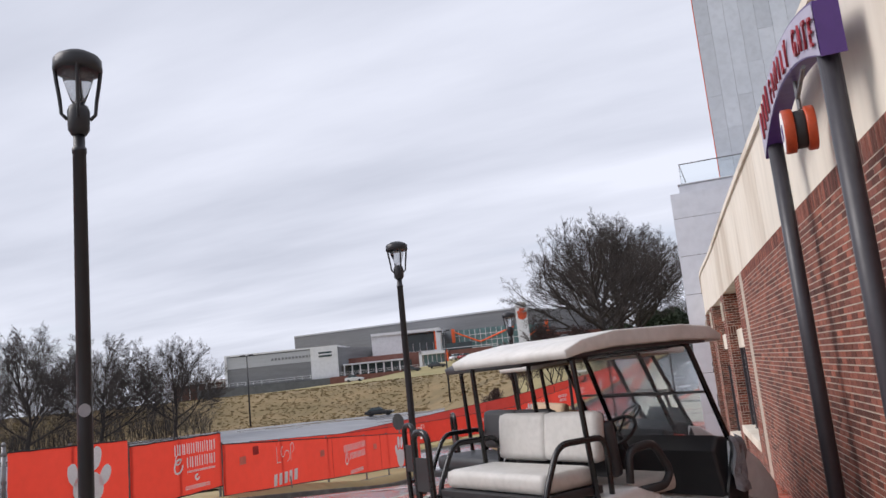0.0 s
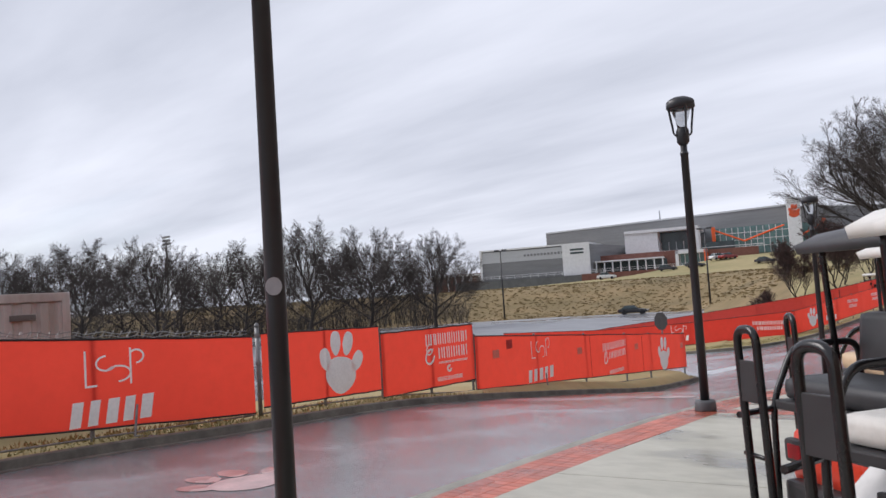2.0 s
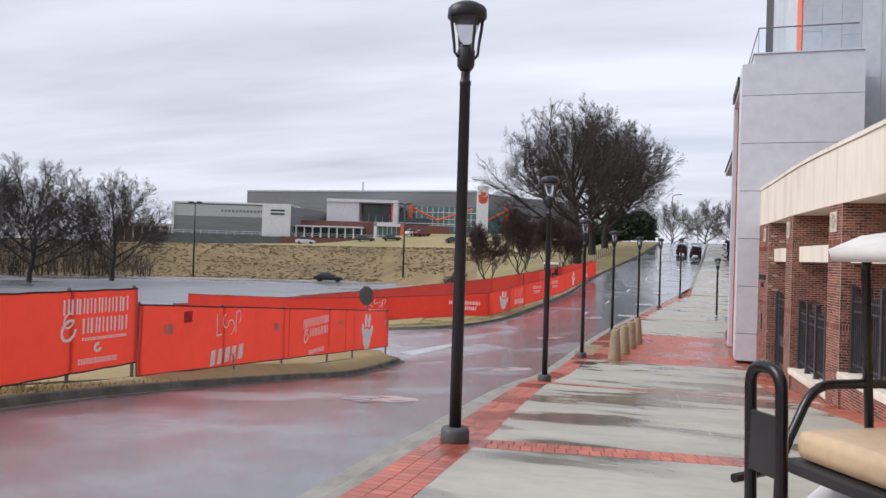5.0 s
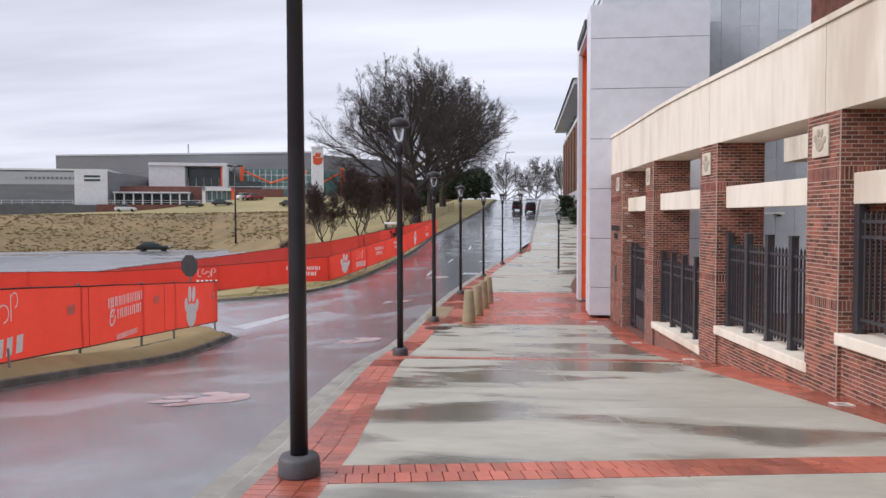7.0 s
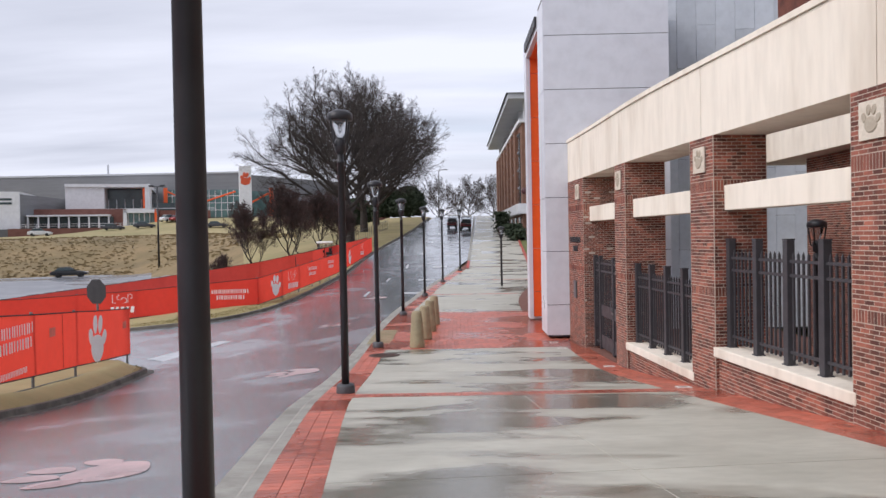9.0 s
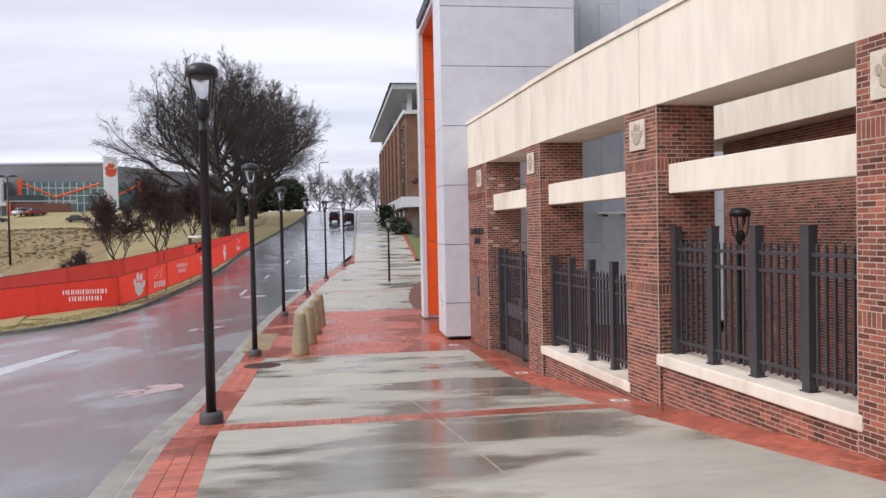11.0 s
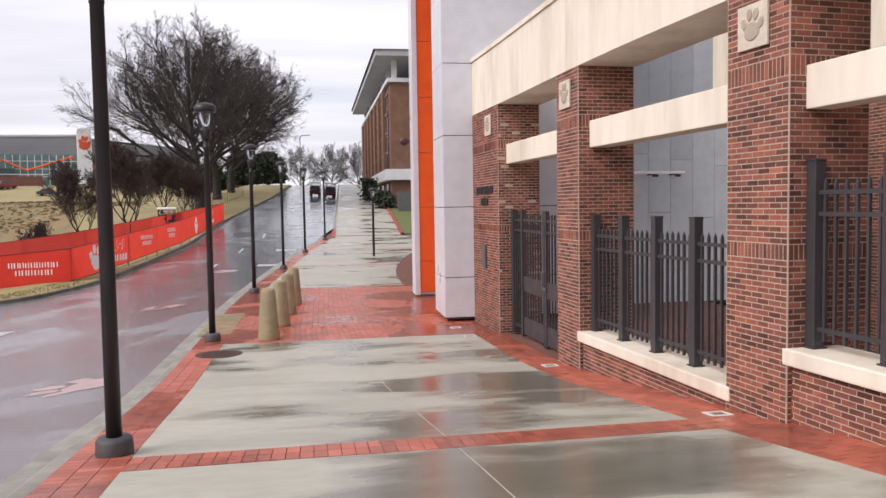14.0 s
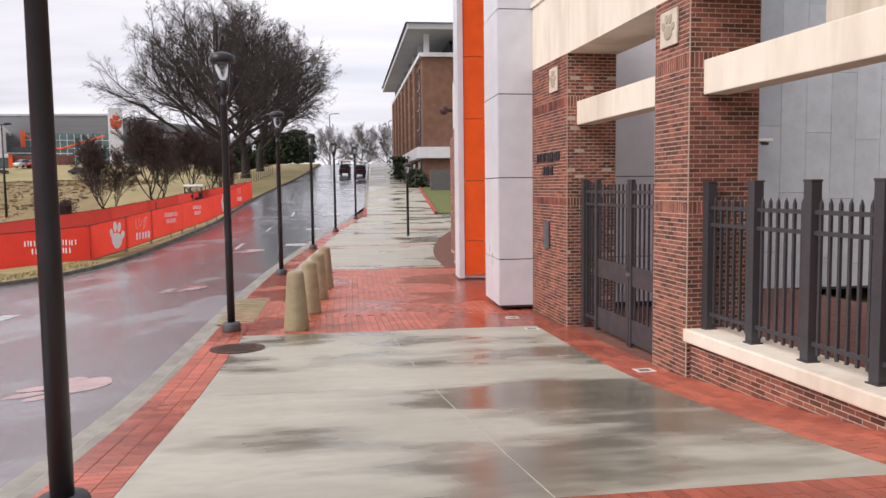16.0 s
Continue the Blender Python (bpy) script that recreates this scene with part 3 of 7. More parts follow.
def wall_pose(y, z, off):
    """Local x along the wall towards the south (right for one who faces it), y up, z out of the wall."""
    t = Vector((xwall(y - 0.5) - xwall(y + 0.5), -1.0, 0)).normalized()
    up = Vector((0, 0, 1))
    o = t.cross(up)
    m = Matrix((t, up, o)).transposed().to_4x4()
    m.translation = Vector((xwall(y), y, z)) + o * off
    return m


for y in (27.0, 23.1, 19.12, 15.24):
    q = thing("plaque", "square pale limestone plaque carved with a paw", "plaque", wall_pose(y, 2.585, 0.014), "pier plaques")
    part("tablet", newbox((-0.19, -0.185, 0), (0.19, 0.185, 0.022), 0.004), plaque_mat, q)
    for (cx, cy), (rx, ry), a in paw_shapes(0.27):
        ob = part("pad", pad_bm(rx, ry, 0.010), plaque_cut, q)
        ob.matrix_basis = pose(cx, cy, 0.0222, 0, 0, a)

# cream cross beams, sills, dwarf walls and the steel fence bays
steel = mat("fence_steel", (0.052, 0.050, 0.056), (0.042, 0.041, 0.046), rough=0.45, scale=5, bump=0.06, bscale=200)
BAYS = [(19.48, 22.69, -0.55), (15.6, 18.71, -0.07), (11.7, 14.83, 0.40)]


def picket_bm(h):
    bm = bmesh.new()
    box(bm, (-0.0125, -0.0125, 0), (0.0125, 0.0125, h - 0.05))
    top = [bm.verts.new(c) for c in ((-0.0125, -0.0125, h - 0.05), (0.0125, -0.0125, h - 0.05), (0.0125, 0.0125, h - 0.05), (-0.0125, 0.0125, h - 0.05))]
    tip = bm.verts.new((0, 0, h))
    for i in range(4):
        bm.faces.new((top[i], top[(i + 1) % 4], tip))
    return bm


def local_wall(y0, y1):
    """Pose with origin on the wall line at y0, x towards y1, y into the building."""
    a, b = Vector((xwall(y0), y0, 0)), Vector((xwall(y1), y1, 0))
    d = (b - a)
    L = d.length
    d.normalize()
    o = Vector((d.y, -d.x, 0))
    m = Matrix((d, o, Vector((0, 0, 1)))).transposed().to_4x4()
    m.translation = a
    return m, L


for y0, y1 in [(23.46, 26.45), (19.48, 22.69), (15.6, 18.71), (11.7, 14.83)]:
    m, L = local_wall(y0, y1)
    ob = part("cross_beam", newbox((0.002, 0.15, 1.845), (L - 0.002, 0.42, 2.195), 0.012), precast)
    ob.matrix_basis = m
    tagged(ob, "smooth cream precast beam spanning between brick piers", "beam", "cross beams")
POST_ME, PICK_ME = None, None
for y0, y1, zt in BAYS:
    m, L = local_wall(y0, y1)
    w = thing("wall_dwarf", "low red brick wall with a thick cream sill", "low wall", m, kind="structure")
    part("core", newbox((0.0, 0.0445, -1.5), (L, 0.42, zt - 0.14)), mortar, w)
    part("sill", newbox((-0.05, -0.02, zt - 0.14), (L + 0.04, 0.50, zt), 0.018), precast, w, "thick cream precast sill")
    ms = face_bricks(Vector((0, 0.05, 0)), (1, 0, 0), (0, -1, 0), L, min(zs(y0), zs(y1)) + PAVE - 0.1, zt - 0.142, start=9)
    lay(ms, brick_mat, w, lambda p: abs(p.x - 1.5), 120)
    f = thing("steel_fence", "dark grey steel picket fence standing on the sill", "fence", m @ Matrix.Translation((0, 0.21, zt)), "picket fence bays")
    nposts = 5
    xs = [0.06 + (L - 0.12) * k / (nposts - 1) for k in range(nposts)]
    if POST_ME is None:
        bm = newbox((-0.05, -0.05, 0), (0.05, 0.05, 1.5), 0.006)
        box(bm, (-0.055, -0.055, 1.5), (0.055, 0.055, 1.52), 0.004)
        box(bm, (-0.065, -0.065, 0), (0.065, 0.065, 0.012))
        ob = part("post", bm, steel, f)
        POST_ME = ob.data
        ob.matrix_basis = pose(xs[0], 0, 0)
        ob = part("picket", picket_bm(1.30), steel, f)
        PICK_ME = ob.data
        ob.matrix_basis = pose(xs[0] + 0.12, 0, 0.07)
    for k, x in enumerate(xs):
        if f.children and any(abs(c.matrix_basis.translation.x - x) < 1e-4 and c.name.startswith("post") for c in f.children):
            continue
        o2 = new("post", POST_ME)
        o2.parent, o2.matrix_basis = f, pose(x, 0, 0)
    for a, b in zip(xs, xs[1:]):
        for k in range(1, 7):
            o2 = new("picket", PICK_ME)
            o2.parent, o2.matrix_basis = f, pose(a + (b - a) * k / 7, 0, 0.07)
        for z in (0.16, 1.08, 1.25):
            part("rail", newbox((a + 0.05, -0.018, z - 0.018), (b - 0.05, 0.018, z + 0.018)), steel, f)

# the gate beside the portal
m, L = local_wall(23.46, 26.45)
gz = zs(25) + PAVE
gate = thing("steel_gate", "closed dark grey steel double gate with lower panels", "gate", m @ Matrix.Translation((0, 0.27, gz)))
HT = 1.03 - gz
for x, w2, h in ((0.07, 0.05, HT), (L - 0.07, 0.05, HT), (2.42, 0.04, HT), (1.22, 0.03, HT - 0.02), (1.30, 0.03, HT - 0.02)):
    part("gate_post", newbox((x - w2, -w2, 0.01), (x + w2, w2, h), 0.005), steel, gate)
for a, b in ((0.13, 1.19), (1.33, 2.38)):
    part("kick_plate", newbox((a, -0.015, 0.06), (b, 0.015, 0.36)), steel, gate)
    part("lock_plate", newbox((a, -0.015, 0.80), (b, 0.015, 1.06)), steel, gate)
    for z in (HT - 0.36, HT - 0.18):
        part("rail", newbox((a, -0.018, z - 0.02), (b, 0.018, z + 0.02)), steel, gate)
    for k in range(8):
        x = a + (b - a) * (k + 0.5) / 8
        for z0, z1 in ((0.36, 0.80), (1.06, HT - 0.08)):
            part("bar", newbox((x - 0.011, -0.011, z0), (x + 0.011, 0.011, z1)), steel, gate)
for k in range(4):
    x = 2.5 + 0.12 * k
    part("bar", newbox((x - 0.011, -0.011, 0.1), (x + 0.011, 0.011, HT - 0.08)), steel, gate)
for z in (0.16, HT - 0.36, HT - 0.18):
    part("rail", newbox((2.46, -0.018, z - 0.02), (L - 0.12, 0.018, z + 0.02)), steel, gate)
bm = bmesh.new()
tube(bm, bend([(1.26, -0.035, 1.02), (1.26, -0.075, 1.02), (1.26, -0.075, 1.22), (1.26, -0.035, 1.22)], 3, 0.02), 0.012, 8)
box(bm, (1.2, -0.045, 0.93), (1.34, -0.03, 0.97), 0.004)
part("handle", bm, galv, gate, "bright steel gate handle and latch")

# letters and a small panel on the wide pier
letters = thing("wall_letters", "two rows of dark raised letters on brick", "sign", wall_pose(27.3, 1.28, 0.016))
for row, (wd, nn, dz) in enumerate(((1.15, 9, 0.12), (0.5, 4, -0.10))):
    for k in range(nn):
        x = -wd / 2 + wd * (k + 0.5) / nn
        bw = wd / nn * 0.62
        bm = bmesh.new()
        box(bm, (x - bw / 2, dz - 0.07, 0), (x - bw / 2 + 0.028, dz + 0.07, 0.02))
        if (k * 7 + row) % 3:
            box(bm, (x + bw / 2 - 0.028, dz - 0.07, 0), (x + bw / 2, dz + 0.07, 0.02))
        box(bm, (x - bw / 2 + 0.028, dz + (0.04 if k % 2 else -0.014), 0), (x + bw / 2 - 0.028, dz + (0.07 if k % 2 else 0.014), 0.02))
        part("letter", bm, black_metal, letters)
pan = part("wall_panel", newbox((-0.14, -0.22, 0), (0.14, 0.22, 0.03), 0.006), mat("panel_grey", (0.10, 0.10, 0.105), rough=0.5), None)
pan.matrix_basis = wall_pose(27.35, 0.15, 0.016)
tagged(pan, "small dark grey metal access panel on brick", "panel")

# solid brick wall south of the arcade
wall = thing("wall_south", "long red brick wall under the cream fascia", "wall", kind="structure")
sweep_wall("core", -40, 10.9, -0.0055, 0.5, -0.4, FASCIA_Z0, mortar, wall)
ms = []
ys = np.arange(-9.0, 10.9, 0.8122)
for y0, y1 in zip(ys, ys[1:]):
    a, b = Vector((xwall(y1), y1, 0)), Vector((xwall(y0), y0, 0))
    u = b - a
    n = Vector((u.y, -u.x, 0))
    if n.x > 0:
        n = -n
    ms += face_bricks(a, u, n, u.length, zs(y0) + PAVE - 0.06, FASCIA_Z0, [(2.756, 2.9)])
lay(ms, brick_mat, wall, lambda p: abs(p.y - 5.5), 290)

# inside the arcade: brick wing with its own cream band, zinc block behind, and a lantern
inner = thing("wall_inner", "red brick wing wall behind the piers with a cream band", "wall", kind="structure")
part("core", newbox((3.2445, -30, -1.4), (3.7, 24.6, 3.07)), mortar, inner)
part("band", newbox((2.75, -30, 3.08), (6.5, 26.3, 4.75), 0.01), precast, inner, "cream precast band overhead")
part("upper_wall", newbox((3.26, -30, 4.755), (6.5, 26.0, 8.0)), brick_mat, inner)
ms = face_bricks(Vector((3.25, 24.6, 0)), (0, -1, 0), (-1, 0, 0), 17.0, -1.25, 3.07)
lay(ms, brick_mat, inner, lambda p: abs(p.y - 21) + abs(p.z - 1) * 0.5, 290)

block = thing("panel_block", "tall stair block clad in staggered grey zinc panels", "building")
part("core", newbox((-0.12, 30.12, -1.3), (14, 44, 22)), dark_joint, block)
PW = 0.555
ZME = {}
for c in range(17):
    z = -1.3 - (c * 1.37 % 2.6)
    while z < 21.9:
        a, b = max(z, -1.25), min(z + 2.6, 21.98)
        if b - a > 0.05:
            key = round(b - a, 3)
            if key not in ZME:
                bm = newbox((0.004, 0, 0.004), (PW - 0.004, 0.03, b - a - 0.004))
                me = bpy.data.meshes.new("panel")
                bm.to_mesh(me)
                bm.free()
                me.materials.append(grey_panel)
                ZME[key] = me
            ob = new("panel", ZME[key])
            ob.parent = block
            ob.matrix_basis = pose(-0.12 + c * PW, 30.085, a)
        z += 2.6
for c in range(8):
    z = -1.3
    while z < 21.9:
        b = min(z + 2.6, 21.98)
        part("panel", newbox((-0.152, 30.12 + c * 1.2 + 0.004, z + 0.004), (-0.125, 30.12 + c * 1.2 + 1.196, b - 0.004)), orange if c == 0 and z > 6 else grey_panel, block)
        z += 2.6
bracket = thing("bar_light", "slim white linear light on dark brackets", "light fitting", pose(2.35, 30.05, 1.80))
part("bar", newbox((0, -0.42, -0.03), (1.55, -0.34, 0.03), 0.008), white_print, bracket)
for x in (0.25, 0.85, 1.4):
    part("bracket", newbox((x - 0.03, -0.36, -0.05), (x + 0.03, 0.033, -0.02)), black_metal, bracket)
    part("head", newbox((x - 0.06, -0.4, -0.1), (x + 0.06, -0.32, -0.04), 0.01), black_metal, bracket)

# ---- entrance portal: white panels outside, orange lining ----
tower = thing("entrance_portal", "white panelled entrance portal lined in orange panels", "portal")
part("core", newbox((-1.93, 28.22, -1.16), (1.30, 29.48, 7.7)), dark_joint, tower)
zj = [-1.13, -0.32, 1.09, 2.51, 3.93, 5.35, 6.77, 7.72]
for a, b in zip(zj, zj[1:]):
    part("panel", newbox((-1.95, 28.195, a + 0.008), (1.33, 28.222, b - 0.008)), white_panel, tower)
    part("panel", newbox((-1.957, 28.23, a + 0.008), (-1.928, 29.49, b - 0.008)), white_panel, tower)
    part("lining_panel", newbox((-1.82, 32.95, a + 0.006), (1.0, 32.992, min(b, 7.28) - 0.006)), orange, tower)
    part("lining_panel", newbox((-1.82, 29.485, a + 0.006), (1.0, 29.52, min(b, 7.28) - 0.006)), orange, tower)
part("far_leg", newbox((-1.95, 32.995, -1.2), (1.3, 33.6, 7.7)), white_panel, tower)
part("edge_trim", newbox((-1.95, 32.93, -1.2), (-1.825, 32.994, 7.28)), white_panel, tower)
part("orange_soffit", newbox((-1.82, 29.522, 7.24), (1.0, 32.948, 7.28)), orange, tower)
part("head", newbox((-1.95, 29.492, 7.285), (1.33, 32.99, 7.72)), white_panel, tower)
part("parapet", newbox((-1.62, 28.45, 7.722), (1.33, 33.4, 8.06), 0.01), white_panel, tower)
part("coping", newbox((-1.66, 28.41, 8.062), (1.37, 33.44, 8.10), 0.006), white_panel, tower)
for k in range(9):
    part("sign_letter", newbox((-2.02, 29.65 + k * 0.36, 7.40), (-1.96, 29.9 + k * 0.36, 7.68), 0.01), black_metal, tower)
rail = thing("roof_railing", "frameless glass balustrade with a metal handrail", "railing")
part("glass_pane", newbox((-1.5, 28.55, 8.102), (1.2, 28.562, 8.85)), glass_mat("rail_glass", (0.92, 0.96, 0.97)), rail)
part("glass_pane", newbox((-1.512, 28.57, 8.102), (-1.5, 33.2, 8.85)), glass_mat("rail_glass", (0.92, 0.96, 0.97)), rail)
bm = bmesh.new()
tube(bm, [(1.2, 28.556, 8.87), (-1.506, 28.556, 8.87), (-1.506, 33.2, 8.87)], 0.022, 8)
part("handrail", bm, galv, rail)
back = thing("inner_wall", "glazed entrance wall at the back of the portal", "wall")
part("panel", newbox((0.9, 29.525, -1.1), (0.98, 32.945, 7.23)), mat("portal_dark", (0.05, 0.055, 0.06), rough=0.25), back)

# arcade beyond the portal
def xw2(y):
    return -1.55 + 0.012 * (y - 33.7) ** 2


f2 = thing("trim_far", "cream fascia of the arcade beyond the portal", "fascia", kind="structure")
sweep_wall("fascia_panel", 33.62, 47, 0, 0.8, 2.6, 4.1, precast, f2, line=xw2)
for y in (36.6, 40.4, 44.2):
    p = thing("pier", "red brick pier beyond the portal", "brick pier", group="brick piers")
    a = Vector((xw2(y), y, 0))
    part("core", newbox((a.x - 0.0055, y - 0.0055, -1.4), (a.x + 0.75, y + 0.75, 2.6)), mortar, p)
    ms = face_bricks(Vector((a.x, y + 0.77, 0)), (0, -1, 0), (-1, 0, 0), 0.77, -1.2, 2.6, start=1) + face_bricks(Vector((a.x, y, 0)), (1, 0, 0), (0, -1, 0), 0.77, -1.2, 2.6, start=2)
    lay(ms, brick_mat, p)
part("wall_back", newbox((1.6, 33.7, -1.3), (2.0, 50, 4.05)), brick_mat, None, "plain red brick back wall")["kind"] = "structure"
wl2 = thing("wall_lamp", "dark red round lamp fixed to the cream fascia", "wall lamp", pose(xw2(39) - 0.02, 39, 3.3))
part("bracket", newbox((-0.18, -0.05, -0.05), (0.02, 0.05, 0.05), 0.01), black_metal, wl2)
part("drum", lathe(bmesh.new(), [(0.12, -0.12), (0.135, -0.09), (0.135, 0.09), (0.12, 0.12)], 20, pose(-0.26, 0, 0, 90, 0, 0)), mat("drum_red", (0.07, 0.018, 0.022), rough=0.5), wl2, "", True)


# ---- paving in brick ----
def paver_field(mats, y0, y1, x0, x1, L=0.203, W=0.1015, bond=True):
    """Matrices of pavers between two lines; L along the street, W across it, with or without a running bond."""
    g = 0.006
    rows = max(1, int(round((x1(y0) - x0(y0)) / W)))
    n = int((y1 - y0) / L)
    for j in range(rows):
        off = (j % 2) * L / 2 if bond else 0.0
        for i in range(n + 1):
            a, b = max(y0, y0 + i * L - off), min(y1, y0 + (i + 1) * L - off)
            if b - a < 0.03:
                continue
            y = (a + b) / 2
            wx = (x1(y) - x0(y)) / rows
            x = x0(y) + wx * (j + 0.5)
            sl = math.atan2(zs(b) - zs(a), b - a)
            tw = math.atan2(x0(y + 0.1) - x0(y - 0.1), 0.2)
            mats.append(pose(x, y, zs(y) + PAVE - 0.024, math.degrees(sl), 0, -math.degrees(tw)) @ Matrix.Diagonal((wx - g, b - a - g, 0.05, 1)))


def paver_band(mats, y, k, half, W=0.1015, courses=2):
    """A slanting band of pavers laid on end, in courses, from the kerb strip to the wall strip."""
    a, b = EDGE_IN(y), EDGE_OUT(y)
    n = int((b - a) / W)
    deep = 2 * half / courses
    for i in range(n):
        x = a + (b - a) * (i + 0.5) / n
        for c in range(courses):
            yy = y + k * (x + 2.7) - half + deep * (c + 0.5)
            sl = math.degrees(math.atan2(zs(yy + 0.1) - zs(yy - 0.1), 0.2))
            mats.append(pose(x, yy, zs(yy) + PAVE - 0.024, sl, 0, math.degrees(math.atan(k))) @ Matrix.Diagonal(((b - a) / n - 0.006, deep - 0.006, 0.05, 1)))


pm = []
paver_field(pm, -6, 60, lambda y: xedge(y) - 0.465, xedge, L=0.1015, W=0.155, bond=False)
for y, k in BANDS:
    paver_band(pm, y, k, BAND_HALF)
for y in (44.35, 52.65):
    paver_band(pm, y, 0.0, 0.145, 0.112, 1)
paver_field(pm, -6, 26.6, lambda y: EDGE_OUT(y) + 0.004, lambda y: xwall(y) + 0.05)
paver_field(pm, 26.6, 36.2, EDGE_IN, lambda y: xwall(min(y, 28.2)) - 0.1 if y < 28.2 else -0.6)
lay(pm, paver, pavement, lambda p: abs(p.y - 16) + abs(p.x + 5.9) * 2, 290, "paver", "brick_paving")

# ---- street lamps ----
lens_mat = glass_mat("lantern_lens", (0.62, 0.63, 0.64), 0.10, 0.9)
sticker = mat("round_sticker", (0.34, 0.34, 0.36), (0.30, 0.30, 0.32), rough=0.6)


def lamp_post():
    t = thing("street_lamp", "black street lamp with a caged lantern on a round pole", "street lamp", group="street lamps along the kerb")
    part("base", lathe(bmesh.new(), [(0.136, 0), (0.139, 0.02), (0.134, 0.11), (0.12, 0.135), (0.062, 0.14)], 28), grey_base, t, "grey pole base cover", True)
    bm = bmesh.new()
    lathe(bm, [(0.058, 0.13), (0.056, 1.4), (0.050, 3.36), (0.055, 3.362), (0.055, 3.40), (0.044, 3.405), (0.044, 3.52)], 24)
    part("pole", bm, pole_metal, t, "", True)
    part("fitter", lathe(bmesh.new(), [(0.055, 3.50), (0.082, 3.54), (0.086, 3.68), (0.07, 3.72), (0.045, 3.735)], 20), pole_metal, t, "", True)
    part("lens", lathe(bmesh.new(), [(0.045, 3.74), (0.07, 3.80), (0.115, 3.93), (0.125, 4.0)], 20), lens_mat, t, "clear tapered lantern lens", True)
    for k in range(4):
        a = radians(45 + 90 * k)
        bm = bmesh.new()
        c, s2 = math.cos(a), math.sin(a)
        tube(bm, [(0.085 * c, 0.085 * s2, 3.62), (0.125 * c, 0.125 * s2, 3.66), (0.135 * c, 0.135 * s2, 3.76), (0.16 * c, 0.16 * s2, 3.92), (0.17 * c, 0.17 * s2, 4.0)], [0.014, 0.014, 0.015, 0.016, 0.016], 8)
        part("cage_arm", bm, pole_metal, t)
    part("cap", lathe(bmesh.new(), [(0.14, 3.985), (0.175, 3.985), (0.188, 4.0), (0.184, 4.075), (0.165, 4.10), (0.10, 4.135), (0.03, 4.15)], 28), pole_metal, t, "", True)
    return t


first = lamp_post()
spots = [(-4.715, 3.38), (-5.335, 10.68)] + [(xlamp(y), y) for y in (19.2, 27.07, 35.3, 43.6, 51.6, 59.8)]
for k, (x, y) in enumerate(spots):
    m = pose(x, y, zs(y) + PAVE)
    if k == 0:
        first.matrix_basis = m @ Matrix.Diagonal((1, 1, 1.10, 1))
        lamp = first
    else:
        lamp = copy_thing(first, m)
        lamp.scale = (1, 1, 1.008)
st = part("sticker", lathe(bmesh.new(), [(0.045, 0), (0.045, 0.003)], 20, Matrix.Rotation(radians(90), 4, "X")), sticker, first, "round grey sticker on the pole")
st.matrix_basis = pose(0.0405, -0.0405, 1.52, 0, 0, 45)
inside = copy_thing(first, pose(2.7, 23.0, -2.4))
inside.scale = (1, 1, 1)
for ob in list(inside.children):
    if ob.name.startswith(("sticker", "base")):
        bpy.data.objects.remove(ob)
tagged(inside, "black lantern on a pole behind the steel fence", group="lanterns by the building")
l2 = copy_thing(inside, pose(-1.9, 48.5, zs(48.5) - 0.9))
l2["label"] = "black lantern on a pole beside the far arcade"

# ---- bollards, covers, ground lights ----
bol = None
for x, y in ((-5.35, 26.95), (-5.22, 28.6), (-5.14, 30.4), (-5.06, 32.2)):
    m = pose(x, y, zs(y) + PAVE)
    if bol is None:
        bol = thing("bollard", "tapered buff concrete bollard", "bollard", m, "bollards by the plaza")
        part("post", lathe(bmesh.new(), [(0.185, 0), (0.19, 0.02), (0.188, 0.06), (0.13, 0.84), (0.118, 0.885), (0.09, 0.905)], 32), bollard_mat, bol, "", True)
    else:
        copy_thing(bol, m)
cover_mat = mat("cast_iron_cover", (0.055, 0.04, 0.035), (0.10, 0.05, 0.035), rough=0.6, metal=0.4, scale=9, bump=0.6, bscale=60)
mh = thing("manhole_cover", "round rusty cast iron cover in the brick strip", "manhole cover", pose(-6.05, 25.6, zs(25.6) + PAVE + 0.004, math.degrees(math.atan2(zs(26) - zs(25.2), 0.8))))
part("ring", lathe(bmesh.new(), [(0.36, 0), (0.36, 0.006), (0.30, 0.008)], 32), cover_mat, mh)
for k in range(5):
    part("rib", newbox((-0.26 + 0.02 * abs(k - 2) , -0.2 + 0.1 * k - 0.02, 0.008), (0.26 - 0.02 * abs(k - 2), -0.2 + 0.1 * k + 0.02, 0.013)), cover_mat, mh)
tact = thing("drain_grate", "ribbed pale grate set in the kerb", "drain grate", pose(xlamp(29.3) - 0.05, 29.3, zs(29.3) + PAVE + 0.004))
for k in range(14):
    part("slat", newbox((-0.32, -1.5 + k * 0.21, 0), (0.30, -1.37 + k * 0.21, 0.008)), bollard_mat, tact)
box_mat = mat("white_cover_frame", (0.78, 0.76, 0.72), (0.66, 0.64, 0.60), rough=0.6, scale=8)
uplight = None
